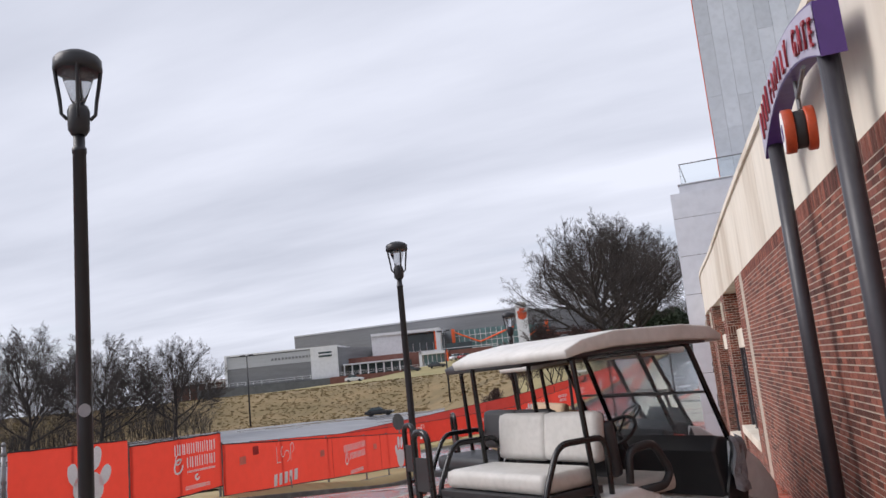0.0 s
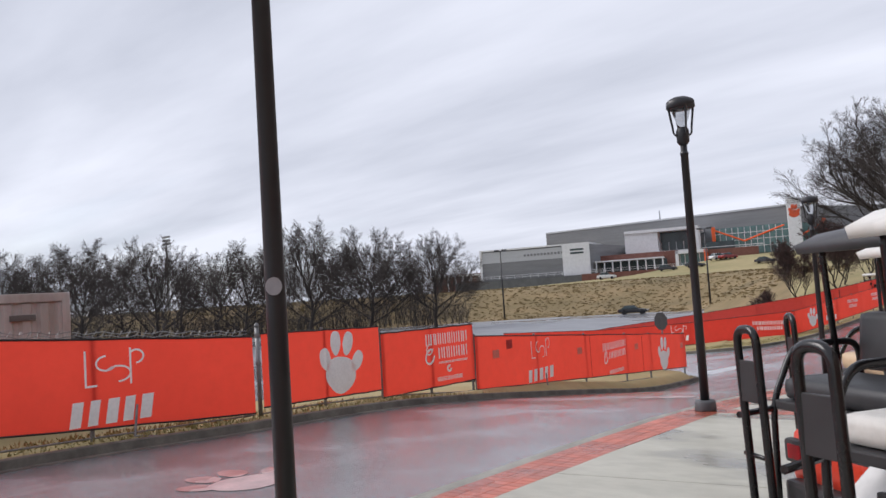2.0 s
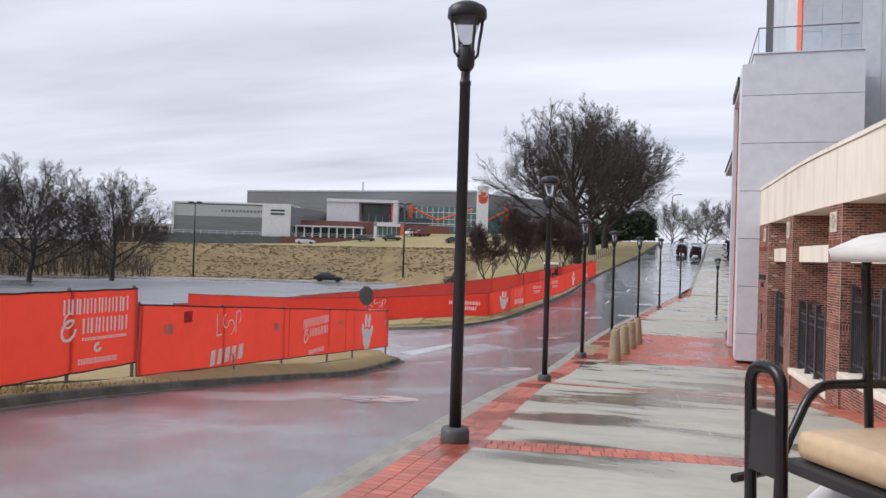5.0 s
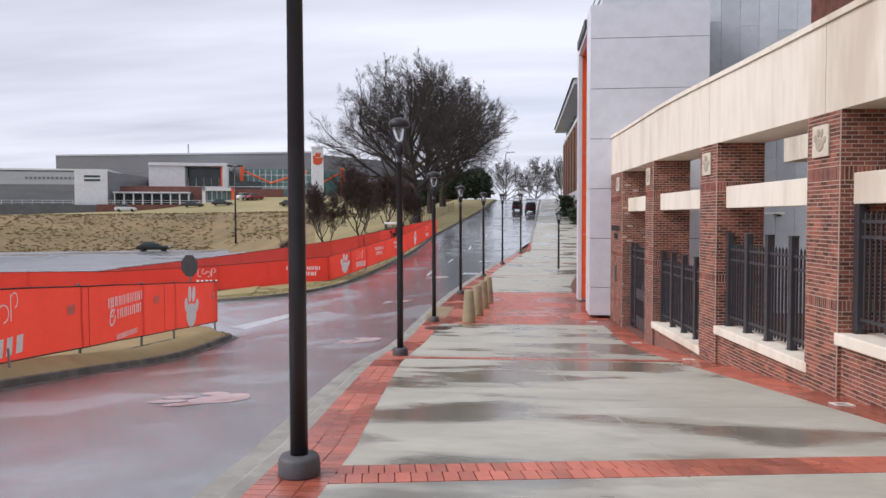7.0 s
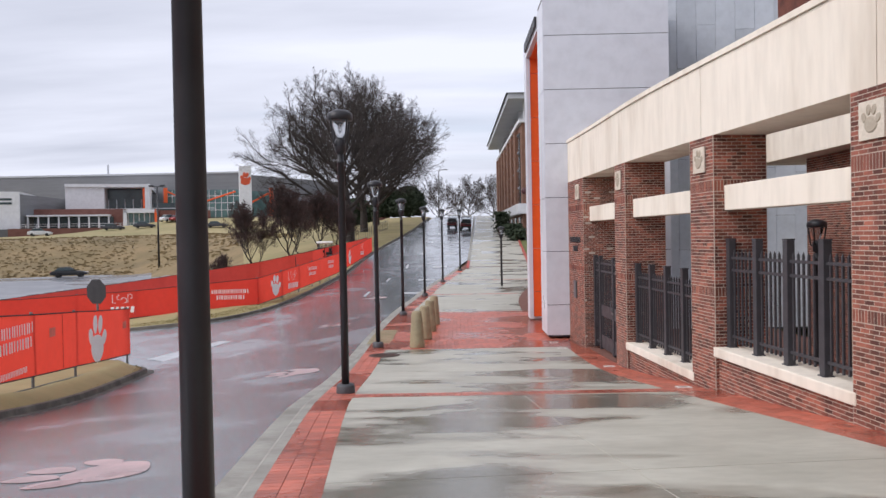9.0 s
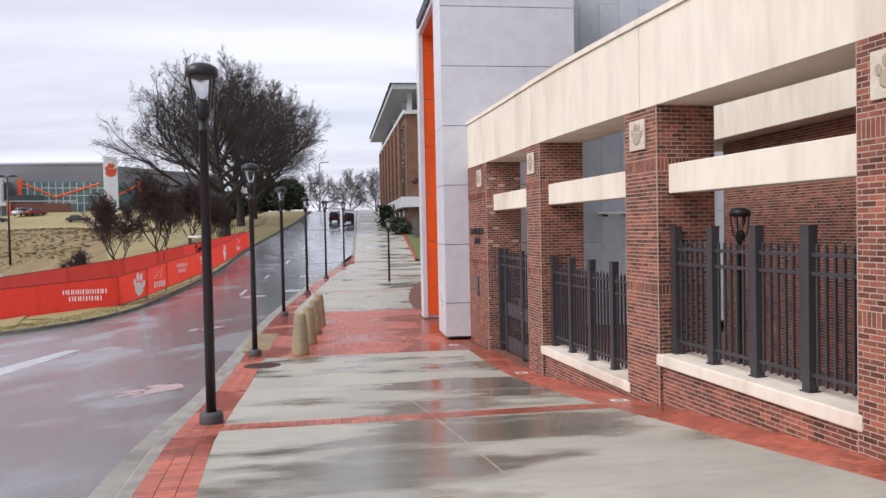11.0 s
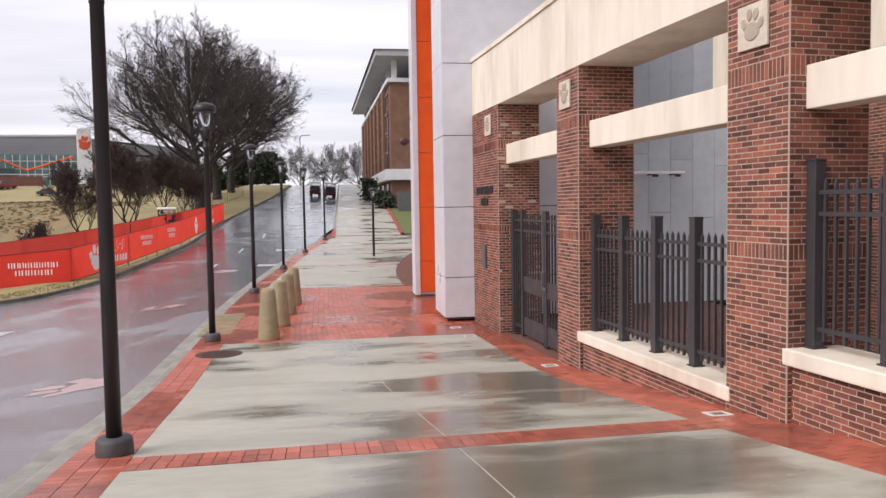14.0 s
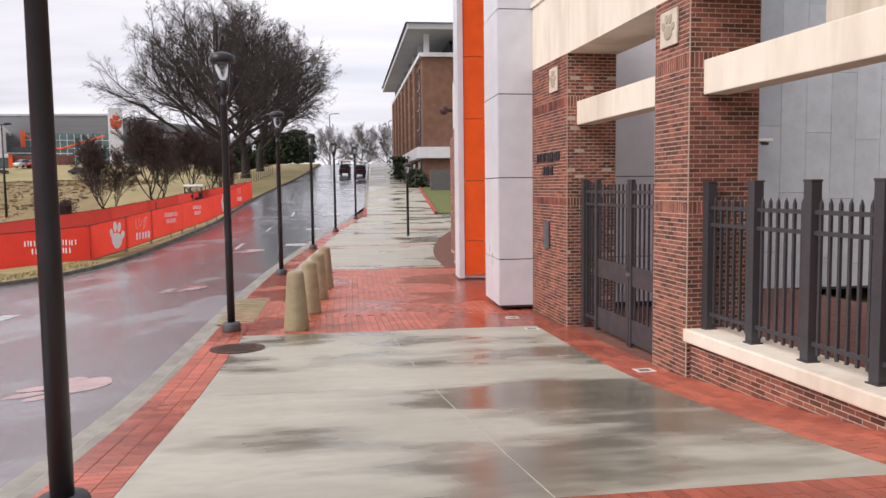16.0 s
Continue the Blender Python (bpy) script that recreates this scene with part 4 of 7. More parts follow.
for y in (14.2, 19.25, 23.15, 26.3, 27.4, 10.3):
    m = pose(xwall(y) - 0.24 - (0.35 if y > 26 else 0), y, zs(y) + PAVE + 0.003, math.degrees(math.atan2(zs(y + .3) - zs(y - .3), 0.6)))
    if uplight is None:
        uplight = thing("ground_light", "small square white-framed light set in the paving", "ground light", m, "ground lights")
        for a, b in (((-0.10, -0.10), (0.10, -0.07)), ((-0.10, 0.07), (0.10, 0.10)), ((-0.10, -0.07), (-0.07, 0.07)), ((0.07, -0.07), (0.10, 0.07))):
            part("frame", newbox((*a, 0), (*b, 0.008)), box_mat, uplight)
        part("lens", newbox((-0.07, -0.07, 0), (0.07, 0.07, 0.003)), mat("uplight_lens", (0.22, 0.17, 0.14), rough=0.3), uplight)
    else:
        copy_thing(uplight, m)


# ---- road paint: faded paws, lane dashes, stop bar ----
pale_paint = mat("faded_pink_paint", (0.56, 0.40, 0.395), (0.40, 0.30, 0.30), rough=0.45, scale=3.5, wet=0.5, wet_scale=0.5, wet_rough=0.15, darken=0.2)
white_paint = mat("worn_white_paint", (0.52, 0.53, 0.55), (0.38, 0.39, 0.41), rough=0.5, scale=3)


def on_road(name, shapes, material, label, category, x, y, turn, group=""):
    t = thing(name, label, category, group=group)
    R = Matrix.Rotation(radians(turn), 2)
    for (cx, cy), (rx, ry), a in shapes:
        vs = []
        for k in range(22):
            q = 2 * math.pi * k / 22
            px, py = rx * math.cos(q), ry * math.sin(q) * (1 + 0.1 * math.cos(q * 3))
            ca, sa = math.cos(radians(a)), math.sin(radians(a))
            v = R @ Vector((cx + px * ca - py * sa, cy + px * sa + py * ca))
            X, Y = x + v.x, y + v.y
            vs.append((X, Y, land(X, Y) + 0.006))
        pydata("pad", vs, [tuple(range(22))], material, t)


for x, y, s2 in ((-7.6, 14.5, 1.15), (-8.0, 5.35, 1.15), (-7.9, 24.6, 1.15), (-8.6, 35.0, 1.15), (-8.2, 45, 1.15)):
    on_road("road_marking", paw_shapes(s2), pale_paint, "large faded pink paw painted on wet asphalt", "road marking", x, y, 96, "painted paws")
for y in (46, 54, 63, 73, 84, 96):
    X = (xlamp(y) - 11.6) / 2 - 0.3
    vs = [(X + a, y + b, land(X, y + b) + 0.008) for a, b in ((-0.07, 0), (0.07, 0), (0.07, 2.4), (-0.07, 2.4))]
    tagged(pydata("lane_dash", vs, [(0, 1, 2, 3)], white_paint), "worn white lane dash on asphalt", "road marking", "lane dashes")
    X2 = X + 2.4
    vs = [(X2 + a, y + b, land(X2, y + b) + 0.008) for a, b in ((-0.5, 0), (0.5, 0), (0.5, 0.9), (-0.5, 0.9))]
    tagged(pydata("road_symbol", vs, [(0, 1, 2, 3)], white_paint), "worn white painted patch on the uphill lane", "road marking", "painted patches")
vs = [(x, y, land(x, y) + 0.008) for x, y in ((-13.9, 31.3), (-13.2, 30.9), (-12.5, 34.0), (-12.0, 33.7))]
tagged(pydata("stop_line", [vs[0], vs[2], vs[3], vs[1]], [(0, 1, 2, 3)], white_paint), "white stop line at the side street", "road marking")

# ---- red screened site fence ----
binding = mat("black_binding", (0.02, 0.018, 0.02), rough=0.7)


def bars_text(panel, x, z, w, h, n, slim=0.3, seed=1, out=0.0):
    """A printed name or mark as plain white bars of its size."""
    rnd = random.Random(seed)
    step = w / n
    for k in range(n):
        a = x + step * k
        bw = step * rnd.uniform(0.66, 0.86)
        st = max(0.008, bw * slim)
        bm = bmesh.new()
        up = h * rnd.uniform(0.0, 0.06)
        box(bm, (a, -0.012, z), (a + st, -0.008, z + h - up))
        if slim < 0.2:
            box(bm, (a + bw * 0.55, -0.012, z + h * rnd.uniform(-0.16, 0.3)), (a + bw * 0.55 + st, -0.008, z + h * rnd.uniform(0.8, 1.0)))
        else:
            box(bm, (a + bw - st * 0.8, -0.012, z + up), (a + bw, -0.008, z + h))
        part("mark", bm, white_print, panel)


def ring_mark(panel, x, z, rx, rz, th=0.03, turn=-60, sweep=20):
    """A printed round mark: an open ring."""
    bm = bmesh.new()
    rows = [[bm.verts.new(((rx - d) * math.cos(2 * math.pi * k / 24), 0, (rz - d) * math.sin(2 * math.pi * k / 24))) for k in range(24)] for d in (0.0, th)]
    for k in range(sweep):
        bm.faces.new((rows[0][k], rows[0][k + 1], rows[1][k + 1], rows[1][k]))
    ob = part("mark", bm, white_print, panel)
    ob.matrix_basis = pose(x, -0.010, z, 0, turn, 0)


def thin_mark(panel, x, z, w, h):
    """A slender printed mark: fine upright bars and open rings."""
    st = h * 0.055
    for a, lo, hi in ((0.0, 0.0, 1.0), (0.76, -0.02, 1.0)):
        part("mark", newbox((x + w * a, -0.012, z + h * lo), (x + w * a + st, -0.008, z + h * hi)), white_print, panel)
    part("mark", newbox((x + st, -0.012, z), (x + w * 0.2, -0.008, z + st)), white_print, panel)
    ring_mark(panel, x + w * 0.36, z + h * 0.62, w * 0.14, h * 0.30, st, -90, 16)
    ring_mark(panel, x + w * 0.56, z + h * 0.30, w * 0.15, h * 0.38, st, 90, 16)
    ring_mark(panel, x + w * 0.88, z + h * 0.74, w * 0.13, h * 0.24, st, 90, 16)


def block_mark(panel, x, z, w, h, n=5):
    """A bold printed mark: a row of heavy slanted blocks."""
    step = w / n
    for k in range(n):
        a = x + step * k
        bw = step * (0.62, 0.56, 0.66, 0.60, 0.70)[k % 5]
        bm = bmesh.new()
        v = [bm.verts.new((a + dx, -0.011, z + dz)) for dx, dz in ((0, 0), (bw, 0), (bw + 0.16 * h, h), (0.16 * h, h))]
        bm.faces.new(v)
        part("mark", bm, white_print, panel)


def paw_print(panel, x, z, s2, squeeze=1.0):
    for (cx, cy), (rx, ry), a in paw_shapes(s2):
        bm = bmesh.new()
        q = [bm.verts.new((rx * math.cos(2 * math.pi * k / 24), 0, ry * math.sin(2 * math.pi * k / 24) * (1 + 0.07 * math.sin(3 * 2 * math.pi * k / 24)))) for k in range(24)]
        bm.faces.new(q)
        bmesh.ops.transform(bm, matrix=Matrix.Diagonal((squeeze, 1, 1, 1)) @ Matrix.Rotation(radians(-a), 4, "Y"), verts=q)
        ob = part("paw_pad", bm, white_print, panel)
        ob.matrix_basis = pose(x + cx * squeeze, -0.010, z + cy)


def fence_panel(a, b, top, bot, material, label, wave=0.02, posts=(), divide=(), seed=0, group="red screened fence"):
    """A screened panel from a to b with tops and bottoms at both ends; local x from a to b, -y faces the street."""
    a, b = Vector((*a, 0)), Vector((*b, 0))
    d = b - a
    L = d.length
    d.normalize()
    m = Matrix((d, Vector((-d.y, d.x, 0)), Vector((0, 0, 1)))).transposed().to_4x4()
    m.translation = a
    t = thing("site_fence", label, "fence", m, group)
    n, k = max(6, int(L / 0.25)), 6
    f0 = lambda s2: top[0] + (top[1] - top[0]) * s2
    f1 = lambda s2: bot[0] + (bot[1] - bot[0]) * s2

    def off(x, v):
        return wave * noise.noise((x * 0.9 + seed, v * 2.2, seed)) + 0.5 * wave * noise.noise((x * 3 + v * 2, v * 5, seed + 7)) - 0.003

    verts = []
    for i in range(n + 1):
        s2 = i / n
        sag = 0.012 * math.sin(s2 * math.pi * max(2, L / 1.2))
        for j in range(k + 1):
            v = j / k
            z = f1(s2) + (f0(s2) - f1(s2)) * v + (sag if j == 0 else 0)
            verts.append((s2 * L, max(-0.004, off(s2 * L, v)) if 0 < j < k else 0.0, z))
    faces = [(i * (k + 1) + j, (i + 1) * (k + 1) + j, (i + 1) * (k + 1) + j + 1, i * (k + 1) + j + 1) for i in range(n) for j in range(k)]
    ob = pydata("screen", verts, faces, material, t)
    ob.data.shade_smooth()
    for fz in (f0, f1):
        bm = bmesh.new()
        tube(bm, [(L * i / 12, -0.002, fz(i / 12) + 0.006 * math.sin(i * 2.3)) for i in range(13)], 0.014, 6)
        part("binding", bm, binding, t, "black edge binding")
    for x in posts:
        s2 = x / L
        q = m @ Vector((x, 0.05, 0))
        g0 = land(q.x, q.y) + 0.1
        bm = bmesh.new()
        tube(bm, [(x, 0.05, g0), (x, 0.05, f0(s2) + 0.05)], 0.03, 10)
        part("post", bm, galv, t, "galvanised steel fence post")
    bm = bmesh.new()
    pts = []
    for i in range(9):
        q = m @ Vector((L * i / 8, 0.05, 0))
        pts.append((L * i / 8, 0.045, max(land(q.x, q.y) + 0.16, f1(i / 8) - 0.24)))
    tube(bm, pts, 0.016, 6)
    part("bottom_rail", bm, galv, t)
    for x in divide:
        s2 = x / L
        bm = newbox((x - 0.012, -0.008, f1(s2) + 0.02), (x + 0.012, -0.005, f0(s2) - 0.02))
        part("seam", bm, mat("seam_red", (0.55, 0.03, 0.02), rough=0.8), t)
    return t


p0 = fence_panel((-12.25, 1.0), (-11.7, 8.2), (1.79, 1.28), (0.56, 0.06), red_screen, "red mesh fence screen with white printed marks", 0.03, (0.1, 2.4, 4.7), (2.3,), 1)
thin_mark(p0, 4.6, 0.80, 0.82, 0.50)
block_mark(p0, 4.38, 0.28, 1.2, 0.34)
part("patch", newbox((3.08, -0.012, 1.08), (3.28, -0.008, 1.26)), sticker, p0, "grey square patch")
post = thing("gate_post", "galvanised steel pipe post with a clamp", "post", pose(-11.68, 8.28, land(-11.7, 8.28) + 0.1))
bm = bmesh.new()
tube(bm, [(0, 0, 0), (0, 0, 1.46)], 0.034, 14)
part("pipe", bm, galv, post, "", True)
part("cap", lathe(bmesh.new(), [(0.038, 1.46), (0.04, 1.49), (0.015, 1.53)], 14), galv, post, "", True)
for z in (0.35, 0.85, 1.3):
    part("clamp", lathe(bmesh.new(), [(0.041, z), (0.045, z + 0.02), (0.041, z + 0.06)], 14), galv, post)
p1 = fence_panel((-11.69, 8.36), (-12.06, 11.4), (1.32, 1.22), (0.13, -0.01), red_screen, "red mesh fence screen with a large white paw", 0.02, (1.5,), (), 4)
paw_print(p1, 1.92, 0.62, 1.12)
p2 = fence_panel((-12.06, 11.45), (-11.95, 14.22), (1.08, 1.07), (-0.17, -0.15), red_screen, "red mesh fence screen with white printed names", 0.02, (0.02, 1.4, 2.74), (), 8)
bars_text(p2, 1.25, 0.72, 1.32, 0.24, 9, 0.3, 11)
bars_text(p2, 1.62, 0.42, 0.95, 0.24, 6, 0.3, 12)
ring_mark(p2, 1.36, 0.64, 0.13, 0.10)
ring_mark(p2, 1.36, 0.49, 0.18, 0.14, 0.045)
bars_text(p2, 1.62, 0.31, 0.92, 0.05, 16, 0.4, 14)
ring_mark(p2, 1.93, 0.19, 0.08, 0.08, 0.05)
bars_text(p2, 1.55, -0.05, 0.8, 0.09, 13, 0.35, 16)
p3 = fence_panel((-11.94, 14.26), (-13.5, 29.2), (0.80, -0.31), (-0.39, -1.58), red_screen, "long red mesh fence screen with white printed marks", 0.035, (0.05, 2.9, 5.9, 9.0, 11.2, 14.9), (6.2, 10.4), 12)
thin_mark(p3, 2.6, 0.02, 1.05, 0.44)
block_mark(p3, 2.36, -0.55, 1.45, 0.30)
bars_text(p3, 7.1, -0.22, 1.85, 0.22, 9, 0.3, 11)
bars_text(p3, 7.55, -0.50, 1.35, 0.22, 6, 0.3, 12)
ring_mark(p3, 7.3, -0.30, 0.14, 0.10)
ring_mark(p3, 7.3, -0.44, 0.2, 0.14, 0.05)
bars_text(p3, 7.5, -0.96, 1.15, 0.12, 9, 0.35, 16)
paw_print(p3, 12.5, -0.85, 1.15)
for x, z in ((0.72, 0.22), (5.3, -0.14), (9.7, -0.42), (14.4, -0.8)):
    part("patch", newbox((x, -0.012, z), (x + 0.3, -0.008, z + 0.19)), mat("patch_red", (0.85, 0.22, 0.16), rough=0.7), p3, "faded square patch")
part("patch", newbox((1.38, -0.012, 0.38), (1.66, -0.008, 0.59)), mat("patch_dark", (0.50, 0.03, 0.025), rough=0.8), p3)
for k in range(2):
    w = thing("fence_brace", "short angled steel fence brace at the kerb", "brace", pose(*((-11.75, 6.2) if k == 0 else (-12.0, 17.2)), 0))
    x, y = (-11.75, 6.2) if k == 0 else (-12.0, 17.2)
    bm = bmesh.new()
    tube(bm, [(0, 0, land(x, y) + 0.12), (0.35, 0.3, land(x, y) + 0.1)], 0.018, 6)
    tube(bm, [(0, 0, land(x, y) + 0.12), (-0.1, 0.1, land(x, y) + 0.55)], 0.018, 6)
    part("bar", bm, galv, w)
# southern stretch and the barbed top wire
p4 = fence_panel((-12.6, -11.5), (-12.27, 0.95), (1.9, 1.8), (0.6, 0.56), red_screen, "plain red mesh fence screen", 0.03, (0.1, 3, 6, 9, 12), (4, 8), 20)
wire = thing("barbed_wire", "loose grey barbed wire along the fence top", "wire")
bm = bmesh.new()
for q in range(2):
    tube(bm, [(-12.25 + 0.55 * k / 60, 1.0 + 7.1 * k / 60, 1.83 - 0.51 * k / 60 + 0.05 * q + 0.02 * math.sin(k * 1.7 + q)) for k in range(61)], 0.006, 4)
for k in range(60):
    s2 = k / 60
    c = Vector((-12.25 + 0.55 * s2, 1.0 + 7.1 * s2, 1.86 - 0.51 * s2))
    tube(bm, [c + Vector((0, -0.03, -0.04)), c + Vector((0.02, 0.03, 0.05))], 0.005, 4)
part("strand", bm, galv, wire)

FAR = [(-31, 41.5), (-24.2, 42.4), (-19.2, 43.2), (-13.7, 44.0), (-13.1, 46.5), (-12.75, 49.0), (-12.3, 53.0), (-12.0, 58.0), (-11.75, 64), (-11.3, 72.5)]
FAR_UP = (0.5, 0.35, 0.02, 0.0, 0.12, 0.18, 0.22, 0.24, 0.24, 0.24)
for k, (a, b) in enumerate(zip(FAR, FAR[1:])):
    za, zb2 = land(*a) + 0.12 + FAR_UP[k], land(*b) + 0.12 + FAR_UP[k + 1]
    p = fence_panel(a, b, (za + 1.24, zb2 + 1.24), (za, zb2), red_screen, "red mesh fence screen on the street corner", 0.03, (0.05, 2.5), (), 30 + k)
    L = math.dist(a, b)
    if k == 1:
        thin_mark(p, L * 0.80, zb2 + 0.7, 0.9, 0.4)
        block_mark(p, L * 0.78, zb2 + 0.25, 1.1, 0.28)
    elif k == 2:
        bars_text(p, L * 0.62, (za + zb2) / 2 + 0.78, 1.7, 0.2, 9, 0.3, 11)
        bars_text(p, L * 0.66, (za + zb2) / 2 + 0.5, 1.3, 0.2, 6, 0.3, 12)
    elif k in (3, 7):
        paw_print(p, L * 0.72, (za + zb2) / 2 + 0.65, 1.0)
    elif k in (4, 8):
        thin_mark(p, L * 0.35, (za + zb2) / 2 + 0.65, 1.2, 0.4)
        block_mark(p, L * 0.33, (za + zb2) / 2 + 0.2, 1.5, 0.28)
    elif k in (5, 6):
        bars_text(p, L * 0.4, (za + zb2) / 2 + 0.78, 1.7, 0.2, 9, 0.3, 11)
        bars_text(p, L * 0.45, (za + zb2) / 2 + 0.5, 1.3, 0.2, 6, 0.3, 12)
BACK = [(-37, 48, -2.2), (-31.5, 49, -1.8), (-29, 52, -1.45), (-25, 55, -1.0), (-20.5, 58.5, -0.4), (-17.7, 60, 0.0), (-14.6, 63, 0.65), (-12.5, 72, 1.3), (-11.9, 74.5, 1.5)]
for k, (a, b) in enumerate(zip(BACK, BACK[1:])):
    low = [max(z - 1.75, land(x, y) + 0.1) for x, y, z in (a, b)]
    fence_panel(a[:2], b[:2], (a[2], b[2]), low, red_screen_far, "plain faded red mesh screen at the back of the site", 0.03, (0.05, 2.4), (), 60 + k, "back fence")

# ---- sign back, shipping container ----
g0 = land(-14.16, 28.67)
stop = thing("stop_sign", "dark back of an octagonal road sign on a steel post", "road sign", pose(-14.16, 28.67, g0, 0, 0, -20))
bm = bmesh.new()
lathe(bm, [(0.36, -0.004), (0.36, 0.004)], 8, Matrix.Translation((0, 0, 0.22 - g0)) @ Matrix.Rotation(radians(90), 4, "X") @ Matrix.Rotation(radians(22.5), 4, "Z"))
part("plate", bm, mat("sign_back", (0.028, 0.027, 0.03), rough=0.6), stop, "dark octagonal plate")
bm = bmesh.new()
tube(bm, [(0, 0.03, 0), (0, 0.03, 0.5 - g0)], 0.03, 8)
part("post", bm, galv, stop)

cm = mat("container_paint", (0.40, 0.39, 0.38), (0.33, 0.32, 0.31), rough=0.65, scale=1.5, bump=0.1, bscale=30, stain=(0.24, 0.20, 0.17), stain_scale=1.2, stretch=(1, 1, 0.3))
gz = 2.22 - 2.75
cont = thing("shipping_container", "weathered grey corrugated shipping container", "container", pose(-14.7, 0.6, gz))
part("body", newbox((-2.3, 0.05, 0.15), (-0.06, 6.0, 2.7)), cm, cont)
part("plinth", newbox((-2.3, 0.05, -0.9), (-0.06, 6.0, 0.15)), mat("timber_block", (0.14, 0.10, 0.07), rough=0.9), cont)
for k in range(21):
    y = 0.12 + k * 0.285
    bm = bmesh.new()
    v = [bm.verts.new(c) for c in ((-0.06, y, 0.2), (-0.015, y + 0.05, 0.2), (-0.015, y + 0.17, 0.2), (-0.06, y + 0.22, 0.2), (-0.06, y, 2.58), (-0.015, y + 0.05, 2.58), (-0.015, y + 0.17, 2.58), (-0.06, y + 0.22, 2.58))]
    for q in ((0, 1, 5, 4), (1, 2, 6, 5), (2, 3, 7, 6)):
        bm.faces.new([v[i] for i in q])
    part("corrugation", bm, cm, cont)
part("top_rail", newbox((-0.1, 0, 2.6), (0.0, 6.06, 2.75), 0.01), cm, cont)
part("corner_post", newbox((-0.14, 5.93, 0.1), (0.004, 6.064, 2.75), 0.01), cm, cont)
part("vent", newbox((-0.02, 5.1, 2.3), (0.012, 5.5, 2.4), 0.01), mat("vent_dark", (0.12, 0.115, 0.11), rough=0.7), cont)


# ---- golf carts ----
tyre_mat = mat("tyre_rubber", (0.018, 0.018, 0.019), rough=0.85, scale=8, bump=0.3, bscale=60)
rim_mat = mat("wheel_trim", (0.42, 0.42, 0.43), (0.33, 0.33, 0.34), rough=0.4, metal=0.5, scale=6)
cart_black = mat("cart_black_plastic", (0.022, 0.022, 0.024), (0.03, 0.03, 0.032), rough=0.5, scale=5, bump=0.1, bscale=200)
tube_black = mat("gloss_black_tube", (0.012, 0.012, 0.013), rough=0.25, scale=5)
cart_white = mat("cart_white_body", (0.72, 0.72, 0.71), (0.66, 0.66, 0.65), rough=0.25, scale=1.5, mix=0.3)
cart_red = mat("cart_red_body", (0.62, 0.05, 0.02), (0.55, 0.04, 0.018), rough=0.3, scale=2)
vinyl_white = mat("cream_vinyl", (0.60, 0.585, 0.55), (0.54, 0.525, 0.49), rough=0.5, scale=3, bump=0.1, bscale=120)
vinyl_black = mat("black_vinyl", (0.028, 0.029, 0.032), (0.036, 0.037, 0.04), rough=0.5, scale=3, bump=0.1, bscale=120)
vinyl_tan = mat("tan_vinyl", (0.60, 0.44, 0.28), (0.54, 0.39, 0.25), rough=0.5, scale=3, bump=0.1, bscale=120)
roof_white = mat("roof_white", (0.70, 0.69, 0.66), (0.62, 0.61, 0.58), rough=0.45, scale=2, stain=(0.5, 0.48, 0.44), stain_scale=2)
roof_tan = mat("roof_tan", (0.42, 0.33, 0.24), (0.36, 0.28, 0.2), rough=0.55, scale=2)
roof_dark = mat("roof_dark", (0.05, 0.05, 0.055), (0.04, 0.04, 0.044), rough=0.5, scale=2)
tail_red = mat("tail_lamp_red", (0.40, 0.01, 0.015), rough=0.2)
shield = glass_mat("cart_windshield", (0.90, 0.93, 0.94), 0.05, 0.93)


def extrude_side(profile, y0, y1, bevel=0.03):
    """A solid from a side outline in x and z, between two widths."""
    bm = bmesh.new()
    rows = [[bm.verts.new((x, y, z)) for x, z in profile] for y in (y0, y1)]
    n = len(profile)
    bm.faces.new(rows[0])
    bm.faces.new(rows[1][::-1])
    for k in range(n):
        bm.faces.new((rows[0][(k + 1) % n], rows[0][k], rows[1][k], rows[1][(k + 1) % n]))
    bmesh.ops.recalc_face_normals(bm, faces=bm.faces)
    if bevel:
        es = [e for e in bm.edges if abs(e.verts[0].co.y - e.verts[1].co.y) < 1e-6]
        bmesh.ops.bevel(bm, geom=es, offset=bevel, segments=3, affect="EDGES", profile=0.5)
    return bm


def arch(cx, cz, r, n=9):
    return [(cx + r * math.cos(math.pi * k / n), cz + r * math.sin(math.pi * k / n)) for k in range(n + 1)]


def cushion(bm, a, b, r=0.05):
    box(bm, a, b, r)
    return bm


